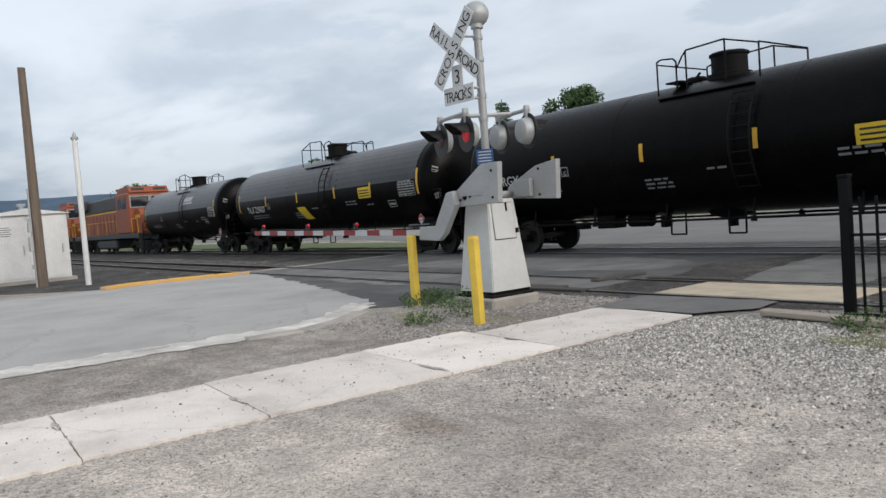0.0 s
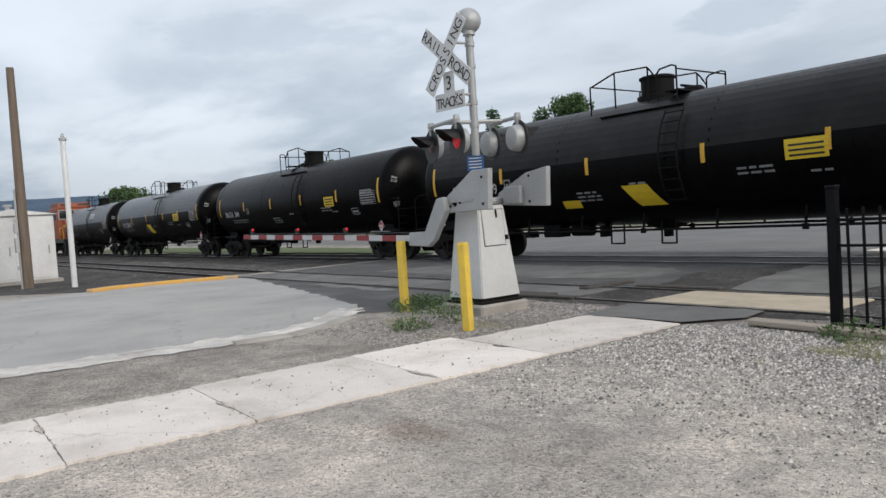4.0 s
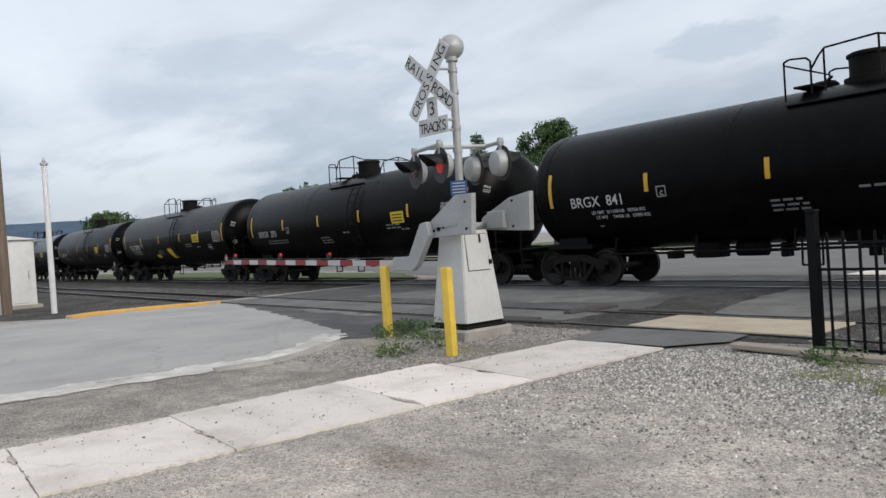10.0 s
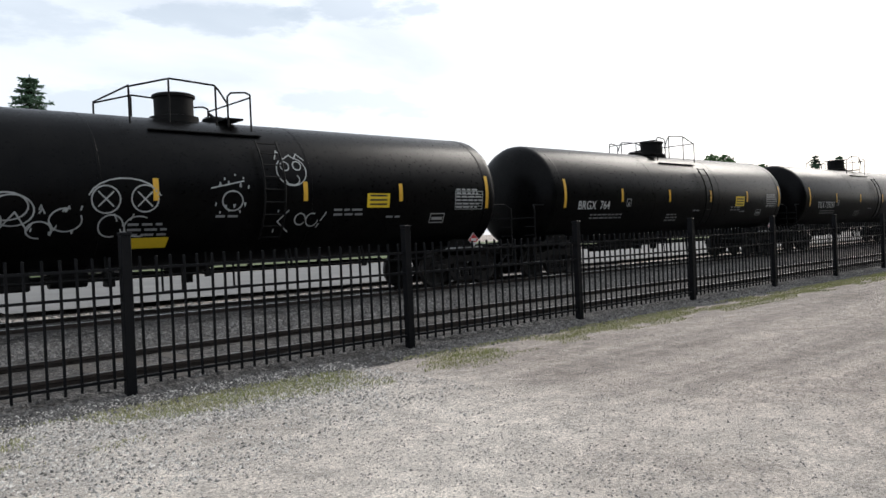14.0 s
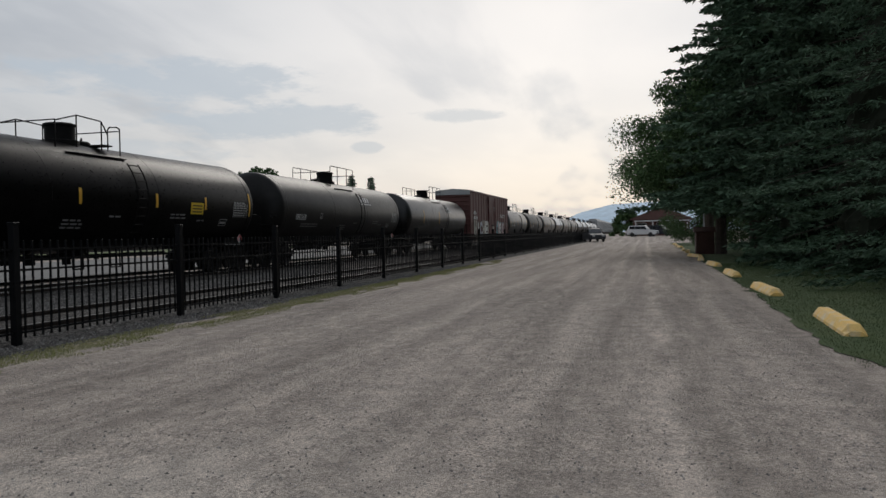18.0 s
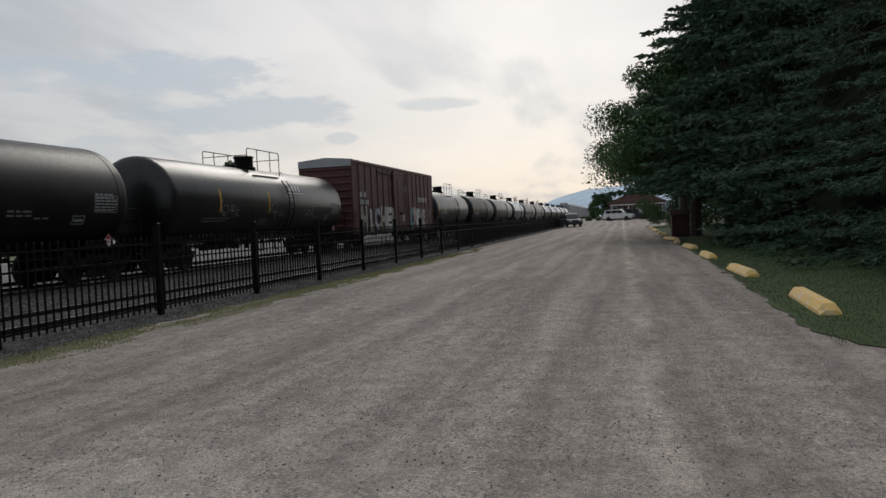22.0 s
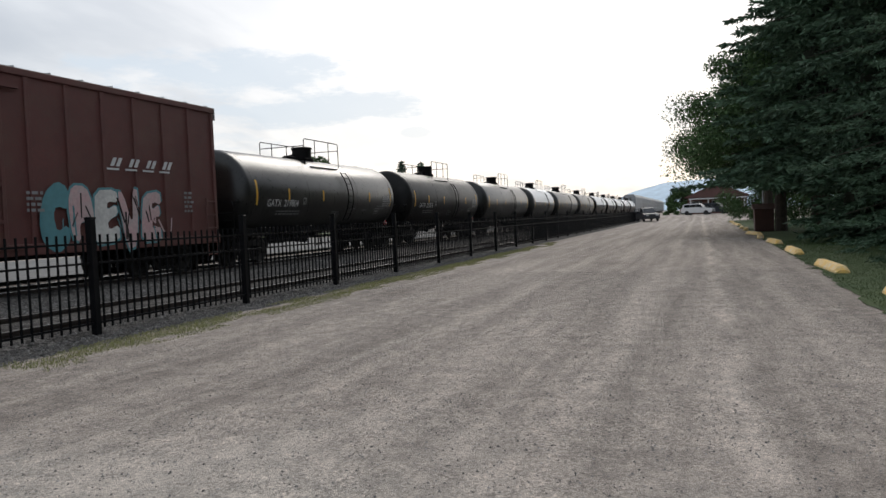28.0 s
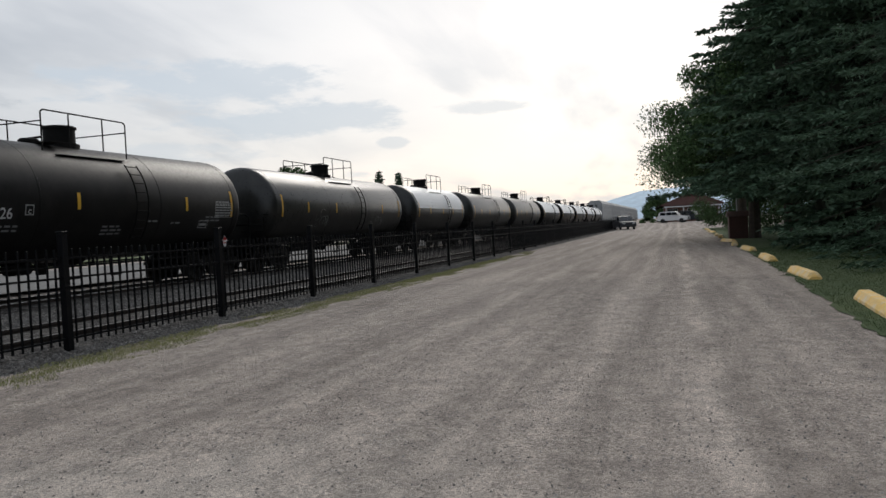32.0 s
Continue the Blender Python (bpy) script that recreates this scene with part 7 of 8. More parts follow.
def bollard(x, y, h, lean, label):
    b = thing("bollard", pose(x, y, LEFT, 0, lean, 20), label, "bollard", "yellow bollards at the signal")
    bm = bmesh.new()
    box(bm, (-0.058, -0.058, -0.05), (0.058, 0.058, h), 0.014)
    part("post", bm, M["yellow_bollard"], b)
    bm = bmesh.new()
    box(bm, (-0.05, -0.05, h), (0.05, 0.05, h + 0.012), 0.006)
    part("cap", bm, M["yellow_bollard"], b)


bollard(-10.72, 6.66, 1.09, 0.0, "yellow painted square steel bollard in weeds")
bollard(-8.25, 5.9, 1.095, -0.6, "yellow painted square steel bollard, slightly leaning")


def delineator():
    d = thing("delineator_post", pose(-2.40, 6.66, 0.075), "orange tube delineator leaning on a black rubber base", "delineator")
    bm = bmesh.new()
    spin(bm, [(0.24, 0.0), (0.25, 0.03), (0.235, 0.075), (0.10, 0.085), (0.09, 0.11), (0, 0.11)], 8)
    part("rubber_base", bm, M["black_rubber"], d, "black rubber base")
    tube = pose(0, 0, 0.05, 0, -7, 0)
    bm = bmesh.new()
    spin(bm, [(0.058, 0.0), (0.056, 0.12), (0.052, 0.13), (0.05, 0.84), (0.058, 0.86), (0.058, 0.9), (0.03, 0.98), (0.026, 1.03), (0.034, 1.05), (0.034, 1.09), (0.0, 1.1)], 16)
    t = part("tube", bm, M["orange_rubber"], d, m=tube, smooth=True)
    for z in (0.60, 0.74):
        bm = bmesh.new()
        spin(bm, [(0.0525, z), (0.0535, z + 0.002), (0.0535, z + 0.098), (0.0525, z + 0.1)], 16)
        part("reflective_band", bm, M["reflective"], t, "white reflective band")


delineator()


# ---- left of the street: cabinet, poles ----
def relay_cabinet():
    c = thing("relay_cabinet", pose(-31.75, 4.1, LEFT, 0, 0, 0), "white steel signal relay cabinet with double doors", "cabinet")
    bm = bmesh.new()
    box(bm, (-0.3, -1.3, 0), (1.7, 1.5, 0.12), 0.01)
    part("foot", bm, M["old_concrete"], c)
    bm = bmesh.new()
    box(bm, (-0.2, -1.2, 0.12), (1.6, 1.35, 2.36), 0.02)
    part("body", bm, M["white_paint"], c)
    bm = bmesh.new()
    plate(bm, [(-1.35, 2.36), (1.5, 2.36), (0.1, 2.58)], 2.0, pose(1.7, 0, 0, 0, 0, 90))
    part("roof", bm, M["white_paint"], c, "low white gable roof")
    bm = bmesh.new()
    rod(bm, (0.7, 0.1, 2.5), (0.7, 0.1, 2.74), 0.08)
    rod(bm, (0.7, 0.1, 2.7), (0.7, 0.1, 2.78), 0.14)
    part("vent", bm, M["galvanised"], c)
    for y0, y1 in ((-1.1, 0.05), (0.1, 1.25)):
        bm = bmesh.new()
        box(bm, (1.6, y0, 0.2), (1.625, y1, 2.28), 0.008)
        d = part("door", bm, M["white_paint"], c)
        bm = bmesh.new()
        for z in (0.5, 1.3, 2.1):
            box(bm, (1.625, y0 + 0.02, z), (1.645, y0 + 0.08, z + 0.14))
        rod(bm, (1.66, y1 - 0.12, 1.0), (1.66, y1 - 0.12, 1.3), 0.018)
        part("hinge", bm, M["galvanised"], d)
    bm = bmesh.new()
    for k in range(5):
        box(bm, (1.626, -0.75, 1.66 + k * 0.07), (1.632, -0.45 + 0.05 * (k % 2), 1.685 + k * 0.07))
    part("notice_lines", bm, M["faint_mark"], c)


relay_cabinet()


def utility_pole(x, y, h, r, lean=0.0, arms=True, label="brown wooden utility pole"):
    p = thing("utility_pole", pose(x, y, -0.05, 0, lean, 0), label, "utility pole", "utility poles")
    bm = bmesh.new()
    rod(bm, (0, 0, 0), (0, 0, h), r, r * 0.65, 14)
    part("pole", bm, M["pole_wood"], p, smooth=True)
    if arms:
        for z in (h - 0.35, h - 1.9):
            bm = bmesh.new()
            box(bm, (-1.5, -0.06, z), (1.5, 0.06, z + 0.12), 0.01)
            a = part("crossarm", bm, M["pole_wood"], p)
            for xx in (-1.35, -0.7, 0.7, 1.35):
                bm = bmesh.new()
                spin(bm, [(0.03, 0), (0.06, 0.05), (0.05, 0.1), (0.06, 0.15), (0, 0.2)], 8, pose(xx, 0, z + 0.12))
                part("insulator", bm, M["insulator"], a)
    return p


utility_pole(-27.6, 4.1, 7.0, 0.17, 0.4, False, "weathered brown wooden pole beside the cabinet")
bm = bmesh.new()
rod(bm, (-27.5, 3.92, 0.1), (-27.5, 3.92, 3.2), 0.03)
box(bm, (-27.62, 3.82, 1.25), (-27.38, 3.93, 1.7), 0.01)
box(bm, (-27.6, 3.82, 1.85), (-27.4, 3.93, 2.15), 0.01)
tagged(part("meter_box", bm, M["galvanised"]), "grey meter boxes and conduit on the wooden pole", "meter box")
bm = bmesh.new()
rod(bm, (0, 0, -0.05), (0, 0, 4.45), 0.085, 0.075, 14)
wp = thing("white_post", pose(-25.75, 5.05, LEFT), "slim white painted steel post with finial", "post")
part("tube", bm, M["white_paint"], wp, smooth=True)
bm = bmesh.new()
spin(bm, [(0.11, 4.4), (0.11, 4.46), (0.05, 4.5), (0.05, 4.54), (0.02, 4.62), (0, 4.66)], 12)
part("finial", bm, M["galvanised"], wp, smooth=True)


# ---- parking stops ----
def parking_stops():
    bm = bmesh.new()
    prof = [(-0.15, 0.0), (-0.14, 0.05), (-0.07, 0.15), (0.07, 0.15), (0.14, 0.05), (0.15, 0.0)]
    ends = [[bm.verts.new((x, p[0] * (0.9 if abs(x) > 1.2 else 1), p[1] * (0.45 if abs(x) > 1.2 else 1))) for p in prof] for x in (-1.24, -1.12, 1.12, 1.24)]
    for a, b in zip(ends, ends[1:]):
        for k in range(len(prof) - 1):
            bm.faces.new((a[k], b[k], b[k + 1], a[k + 1]))
    bm.faces.new(ends[0])
    bm.faces.new(ends[-1][::-1])
    bmesh.ops.recalc_face_normals(bm, faces=bm.faces)
    first = None
    for k, (x, y, a) in enumerate(((13.35, -2.55, -3), (19.4, -2.5, 1.5), (25.9, -2.5, 0), (32.5, -2.55, 3), (38.4, -2.5, -4), (42.8, -2.5, 9), (51, -2.6, -4), (55.5, -2.6, -3), (65, -2.8, 3), (70, -2.75, 0), (78, -2.9, 2))):
        m = pose(x, y, 0.005, 0, 0, a)
        if first is None:
            first = part("parking_stop", bm, M["yellow_stop"], m=m)
            tagged(first, "worn yellow painted concrete parking stop on the lawn edge", "parking stop", "row of parking stops")
        else:
            copy_thing(first, m)


parking_stops()

# ---- trees ----
def leaf_cloud(name, centers, mat, per, size, seed, parent=None, squash=0.75, flat=False):
    """Many small leaf clumps round given centres (x, y, z, radius), as one mesh."""
    rng = np.random.default_rng(seed)
    c = np.asarray(centers, float)
    n = len(c) * per
    base = np.repeat(c, per, 0)
    d = rng.normal(size=(n, 3))
    d /= np.linalg.norm(d, axis=1, keepdims=True)
    rad = base[:, 3, None] * rng.uniform(0.35, 1.08, (n, 1))
    p = base[:, :3] + d * rad * np.array((1, 1, squash))
    u = rng.normal(size=(n, 3))
    u /= np.linalg.norm(u, axis=1, keepdims=True)
    w = np.cross(u, rng.normal(size=(n, 3)))
    w /= np.linalg.norm(w, axis=1, keepdims=True)
    s = size * rng.uniform(0.5, 1.3, (n, 1))
    v = np.stack([p - u * s, p + w * s * 0.5, p + u * s, p - w * s * 0.5], 1)
    me = bpy.data.meshes.new(name)
    me.from_pydata(v.reshape(-1, 3).tolist(), [], [tuple(r) for r in (4 * np.arange(n)[:, None] + np.arange(4)).tolist()])
    me.materials.append(mat)
    ob = new(name, me)
    if parent is not None:
        ob.parent = parent
    return ob


def spruce(x, y, h, spread, seed, label="tall dark blue-green spruce with drooping boughs", detail=1.0, low=0.4, z=0.0):
    t = thing("spruce_tree", pose(x, y, z), label, "spruce tree", "spruce trees")
    rng = np.random.default_rng(seed)
    bm = bmesh.new()
    for k in range(5):
        rod(bm, (0, 0, h * k / 5), (0, 0, h * (k + 1) / 5), 0.02 * h * (1 - k / 5) + 0.03, 0.02 * h * (1 - (k + 1) / 5) + 0.03, 9, False)
    part("trunk", bm, M["bark"], t, smooth=True)
    rows, limbs = [], bmesh.new()
    tiers = int(h * (1.75 if detail > 0.9 else 2.7))
    for k in range(tiers):
        f = k / tiers
        zz = low + (h - low) * f
        reach = spread * (1 - f) ** 0.8 * rng.uniform(0.72, 1.12) + 0.2
        boughs = max(5, int((11 - 5 * f) * detail))
        a0 = rng.uniform(0, 6.28)
        for b in range(boughs):
            a = a0 + b * math.tau / boughs + rng.uniform(-0.3, 0.3)
            r = reach * rng.uniform(0.7, 1.15)
            droop, curl = 0.42 * r * (1 - 0.6 * f) + rng.uniform(-0.1, 0.1), 0.10 * r
            ca, sa = math.cos(a), math.sin(a)
            if b % 2 == 0 and f < 0.85:
                rod(limbs, (0, 0, zz), (ca * r * 0.8, sa * r * 0.8, zz - droop * 0.6), 0.03, 0.008, 4, False)
            steps = max(4, int(r * 6.5 * detail))
            for j in range(steps):
                u = (j + rng.uniform(0.3, 1.0)) / steps
                wide = 0.30 * r * (1 - u) + 0.12
                for q in range(3):
                    w = rng.uniform(-wide, wide)
                    rows.append((ca * r * u - sa * w, sa * r * u + ca * w, zz - droop * u + curl * u ** 4 - abs(w) * 0.3, ca, sa, (0.13 + 0.10 * (1 - u)) * (0.75 + 0.4 * r / spread)))
    part("branchwork", limbs, M["bark"], t)
    # solid core added inside the boughs, its dark colour painting the inner shade
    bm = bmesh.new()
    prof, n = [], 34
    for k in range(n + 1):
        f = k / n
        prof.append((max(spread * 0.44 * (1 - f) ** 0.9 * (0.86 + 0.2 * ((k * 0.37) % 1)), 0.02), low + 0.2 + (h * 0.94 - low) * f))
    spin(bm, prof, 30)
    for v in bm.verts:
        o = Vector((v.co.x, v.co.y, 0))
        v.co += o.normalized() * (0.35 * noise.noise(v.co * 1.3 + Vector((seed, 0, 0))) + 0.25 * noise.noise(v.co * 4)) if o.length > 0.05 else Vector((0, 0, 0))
    part("inner_crown", bm, M["crown_shade"], t)
    # sprays of needles along every bough
    rows = np.array(rows)
    rows = np.repeat(rows, 9 if detail > 0.9 else 6, 0)
    m = len(rows)
    d = np.stack([rows[:, 3] * 0.8, rows[:, 4] * 0.8, np.full(m, -0.22)], 1) + rng.normal(size=(m, 3)) * (0.5, 0.5, 0.28)
    d /= np.linalg.norm(d, axis=1, keepdims=True)
    l = (rows[:, 5] * rng.uniform(0.6, 1.5, m))[:, None] * (1.0 if detail > 0.9 else 1.9)
    side = np.cross(d, rng.normal(size=(m, 3)))
    side *= (0.019 if detail > 0.9 else 0.05) / np.linalg.norm(side, axis=1, keepdims=True)
    p = rows[:, :3] + rng.normal(size=(m, 3)) * (0.07, 0.07, 0.035)
    v = np.stack([p, p + d * l * 0.5 + side, p + d * l, p + d * l * 0.5 - side], 1)
    me = bpy.data.meshes.new("crown")
    me.from_pydata(v.reshape(-1, 3).tolist(), [], [tuple(r) for r in (4 * np.arange(m)[:, None] + np.arange(4)).tolist()])
    me.materials.append(M["spruce_needles"])
    crown = new("crown", me)
    crown.parent = t
    return t


def broad_tree(x, y, h, spread, seed, label="round leafy deciduous tree", z=0.0, per=90, size=0.28, low=0.42):
    t = thing("leafy_tree", pose(x, y, z), label, "tree", "leafy trees")
    rng = np.random.default_rng(seed)
    bm = bmesh.new()
    rod(bm, (0, 0, -0.1), (0.1, 0, h * 0.4), 0.03 * h, 0.02 * h, 9, False)
    centers = []
    for k in range(64):
        a, f = rng.uniform(0, 6.28), rng.uniform(0, 1)
        r = spread * math.sqrt(rng.uniform(0.05, 1)) * (0.95 - 0.55 * f * f)
        zz = h * (low + (0.93 - low) * f) - 0.1 * r
        rod(bm, (0.1, 0, h * 0.36), (math.cos(a) * r * 0.85, math.sin(a) * r * 0.85, zz), 0.007 * h, 0.002 * h, 4, False)
        centers.append((math.cos(a) * r, math.sin(a) * r, zz, spread * rng.uniform(0.14, 0.27)))
    part("trunk", bm, M["bark"], t, smooth=True)
    leaf_cloud("crown", centers, M["leaves"], int(per * 0.95), size * 0.62, seed, t)
    return t


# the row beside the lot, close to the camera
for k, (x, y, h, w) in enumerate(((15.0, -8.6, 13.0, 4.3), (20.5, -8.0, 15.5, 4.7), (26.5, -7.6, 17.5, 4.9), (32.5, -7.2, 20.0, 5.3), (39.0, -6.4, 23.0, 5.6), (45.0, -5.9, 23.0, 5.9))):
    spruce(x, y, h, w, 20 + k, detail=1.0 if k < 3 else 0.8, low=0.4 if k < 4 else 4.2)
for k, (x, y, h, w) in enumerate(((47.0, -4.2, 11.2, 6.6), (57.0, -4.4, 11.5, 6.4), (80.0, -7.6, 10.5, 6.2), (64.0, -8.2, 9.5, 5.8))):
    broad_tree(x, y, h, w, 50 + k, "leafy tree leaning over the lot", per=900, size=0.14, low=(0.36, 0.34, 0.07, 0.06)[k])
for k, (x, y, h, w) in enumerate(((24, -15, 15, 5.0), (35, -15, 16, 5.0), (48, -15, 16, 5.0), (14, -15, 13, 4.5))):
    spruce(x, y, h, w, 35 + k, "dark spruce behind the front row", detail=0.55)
# beyond the train
broad_tree(-51.6, 55.4, 13.0, 4.4, 61, "round dark leafy tree beyond the train", per=420, size=0.24)
spruce(-52.6, 46.5, 11.2, 2.4, 62, "small dark conifer beyond the train", detail=0.6)
broad_tree(-35, 55, 8.4, 2.8, 63, "leafy tree beyond the train", per=160, size=0.3)
broad_tree(-62, 34, 7.5, 4.2, 64, "low bushy tree beyond the train", per=160, size=0.3)
broad_tree(-110, 30, 8.5, 5.0, 74, "low bushy tree beyond the train", per=130, size=0.35)
spruce(14.5, 58, 13.8, 5.0, 65, "tall broad spruce beyond the street", detail=0.8)
spruce(10.7, 61, 9.7, 2.3, 66, "small dark conifer beyond the street", detail=0.7)
spruce(-2.1, 60, 12.0, 2.9, 78, "tall spruce beyond the street", detail=0.8)
broad_tree(3.0, 60, 10.2, 3.2, 79, "leafy tree beyond the street", per=200, size=0.3)
broad_tree(6.5, 59.5, 9.6, 3.8, 67, "leafy tree beyond the street", per=200, size=0.3)
broad_tree(18.5, 62, 10, 3.0, 75, "leafy tree beyond the street", per=160, size=0.3)
broad_tree(-9, 78, 12.3, 4.5, 76, "leafy tree far beyond the street", per=160, size=0.32)
broad_tree(40, 62, 9.3, 3.6, 68, "leafy tree far beyond the street", per=160, size=0.35)
broad_tree(79.5, 42, 9.6, 4.4, 69, "dark leafy tree behind the train", per=170, size=0.35)
broad_tree(88, 42, 9.0, 3.4, 77, "dark leafy tree behind the train", per=150, size=0.35)
spruce(121, 47.3, 11.8, 2.4, 70, "narrow dark spruce behind the train", detail=0.5)
spruce(122, 44.2, 11.4, 2.2, 71, "narrow dark spruce behind the train", detail=0.5)
broad_tree(148, 3.0, 4.6, 3.2, 73, "round dark bush at the end of the lot", z=0.7, per=160, size=0.3, low=0.05)
utility_pole(-9.8, 31.8, 14.0, 0.19, 0.0, False, "tall weathered wooden utility pole")
utility_pole(-9.0, 54.0, 12.4, 0.15, 0.0, True, "wooden utility pole with two crossarms")


# ---- distance ----
def hills(name, x, y0, y1, height, seed, label, mat="hill"):
    rng = random.Random(seed)
    bm = bmesh.new()
    n = 60
    top, foot, back = [], [], []
    for k in range(n + 1):
        u = k / n
        s = y0 + (y1 - y0) * u
        h = height * (0.86 + 0.08 * math.sin(u * 5 + seed) + 0.04 * math.sin(u * 23 + seed * 2) + 0.02 * rng.random()) * min(1, 6 * u, 6 * (1 - u)) ** 0.55
        d = 500 if x > 0 else -500
        top.append(bm.verts.new((x + d, s, max(h, 1))))
        foot.append(bm.verts.new((x, s, -5)))
        back.append(bm.verts.new((x + 2 * d, s, -5)))
    for k in range(n):
        bm.faces.new((foot[k], foot[k + 1], top[k + 1], top[k]))
        bm.faces.new((top[k], top[k + 1], back[k + 1], back[k]))
    bmesh.ops.recalc_face_normals(bm, faces=bm.faces)
    tagged(part(name, bm, M[mat], smooth=True), label, "hills", kind="structure")


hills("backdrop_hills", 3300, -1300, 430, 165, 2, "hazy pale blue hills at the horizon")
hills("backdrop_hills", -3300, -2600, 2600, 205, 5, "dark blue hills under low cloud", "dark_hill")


# ---- vehicles, houses ----
def wheel(parent, x, y, r=0.36):
    bm = bmesh.new()
    spin(bm, [(0.62 * r, -0.11), (0.9 * r, -0.11), (r, -0.07), (r, 0.07), (0.9 * r, 0.11), (0.62 * r, 0.11)], 18, pose(0, 0, 0, 90, 0, 0))
    w = part("wheel", bm, M["black_rubber"], parent, m=pose(x, y, r), smooth=True)
    bm = bmesh.new()
    spin(bm, [(0, -0.06), (0.62 * r, -0.09), (0.62 * r, 0.09), (0, 0.06)], 12, pose(0, 0, 0, 90, 0, 0))
    part("rim", bm, M["chrome"], w)


def car(name, m, paint, label, category, L=4.75, W=1.9, pickup=False):
    """A vehicle that faces +x, its middle at the origin."""
    v = thing(name, m, label, category, "parked vehicles")
    h = L / 2
    bm = bmesh.new()
    low = [(-h, 0.45), (-h + 0.05, 1.0), (-h + 0.2, 1.12), (h * 0.42, 1.12), (h * 0.5, 1.08), (h - 0.15, 0.98), (h, 0.8), (h, 0.42), (h - 0.1, 0.34), (-h + 0.1, 0.34)]
    plate(bm, low, W, Matrix.Translation((0, -W / 2, 0)))
    bmesh.ops.bevel(bm, geom=bm.edges[:], offset=0.05, segments=2, affect="EDGES")
    body = part("body", bm, M[paint], v, smooth=True)
    top = [(-h + 0.12, 1.08), (-h + 0.42, 1.74), (h * 0.10, 1.80), (h * 0.20, 1.74), (h * 0.46, 1.10)] if not pickup else [(-h * 0.25, 1.08), (-h * 0.2, 1.76), (h * 0.12, 1.80), (h * 0.2, 1.74), (h * 0.46, 1.10)]
    bm = bmesh.new()
    plate(bm, top, W - 0.24, Matrix.Translation((0, -W / 2 + 0.12, 0)))
    bmesh.ops.bevel(bm, geom=bm.edges[:], offset=0.05, segments=2, affect="EDGES")
    part("cabin", bm, M[paint], v, smooth=True)
    for s in (-1, 1):
        x = top[0][0] + 0.38
        end = h * 0.36
        n = 2 if pickup else 3
        for k in range(n):
            a, b = x + (end - x) * k / n + 0.03, x + (end - x) * (k + 1) / n - 0.03
            bm = bmesh.new()
            plate(bm, [(a, 1.2), (b, 1.2), (b - (0.18 if k == n - 1 else 0), 1.64), (a, 1.64)], 0.02, Matrix.Translation((0, s * (W / 2 - 0.12) - 0.01 + s * 0.006, 0)))
            part("side_window", bm, M["glass"], v)
    for x0, z0, x1, z1 in ((h * 0.445, 1.16, h * 0.215, 1.70), (top[0][0] + 0.02, 1.16, top[1][0] - 0.06, 1.66)):
        bm = bmesh.new()
        y = W / 2 - 0.24
        d = 0.035 if x0 > 0 else -0.035
        bm.faces.new([bm.verts.new(p) for p in ((x0 + d, -y, z0), (x0 + d, y, z0), (x1 + d, y - 0.05, z1), (x1 + d, -y + 0.05, z1))])
        part("windscreen", bm, M["glass"], v)
    for s in (-1, 1):
        bm = bmesh.new()
        box(bm, (h - 0.06, s * 0.62 - 0.17, 0.72), (h + 0.015, s * 0.62 + 0.17, 0.88), 0.02)
        part("headlight", bm, M["headlamp"], v)
        bm = bmesh.new()
        box(bm, (-h - 0.015, s * 0.8 - 0.08, 0.75), (-h + 0.05, s * 0.8 + 0.08, 1.0), 0.02)
        part("tail_light", bm, M["red_mark"], v)
        bm = bmesh.new()
        box(bm, (h * 0.3, s * (W / 2 + 0.09) - 0.09, 1.12), (h * 0.36, s * (W / 2 + 0.09) + 0.09, 1.26), 0.02)
        part("mirror", bm, M["black_paint"], v)
        for x in (-h * 0.6, h * 0.62):
            wheel(v, x, s * (W / 2 - 0.1))
    bm = bmesh.new()
    box(bm, (h - 0.03, -0.42, 0.66), (h + 0.012, 0.42, 0.86), 0.02)
    part("grille", bm, M["black_paint"], v)
    bm = bmesh.new()
    box(bm, (h - 0.1, -W / 2 + 0.04, 0.4), (h + 0.05, W / 2 - 0.04, 0.56), 0.03)
    box(bm, (-h - 0.05, -W / 2 + 0.04, 0.42), (-h + 0.1, W / 2 - 0.04, 0.58), 0.03)
    part("bumper", bm, M["black_paint"], v)
    bm = bmesh.new()
    for s in (-1, 1):
        rod(bm, (top[1][0] + 0.2, s * 0.62, 1.84), (h * 0.1, s * 0.62, 1.86), 0.02)
        for x in (top[1][0] + 0.25, h * 0.06):
            rod(bm, (x, s * 0.62, 1.76), (x, s * 0.62, 1.85), 0.018)
    part("roof_rack", bm, M["black_paint"], v)
    return v


car("pickup_truck", pose(104.5, 6.4, rise(104.5), 0, 0, 196), "car_dark", "dark pickup truck parked facing the lot", "pickup truck", 5.6, 1.95, True)
car("suv", pose(127.0, 0.1, rise(127), 0, 0, 255), "car_white", "white sport utility vehicle parked across the lot", "car", 4.8, 1.9)
car("suv", pose(129.5, -2.6, rise(129), 0, 0, 250), "car_dark", "dark car parked behind the white one", "car", 4.6, 1.85)
car("sedan", pose(6.0, 44.5, LEFT + 0.01, 0, 0, 4), "car_dark", "dark car parked on the far street", "car", 4.6, 1.8)
car("sedan", pose(12.0, 40.0, LEFT + 0.01, 0, 0, 183), "car_white", "white car parked on the far street", "car", 4.6, 1.8)
car("sedan", pose(14.6, 46.0, LEFT + 0.01, 0, 0, 92), "car_white", "white car parked at the house", "car", 4.6, 1.8)


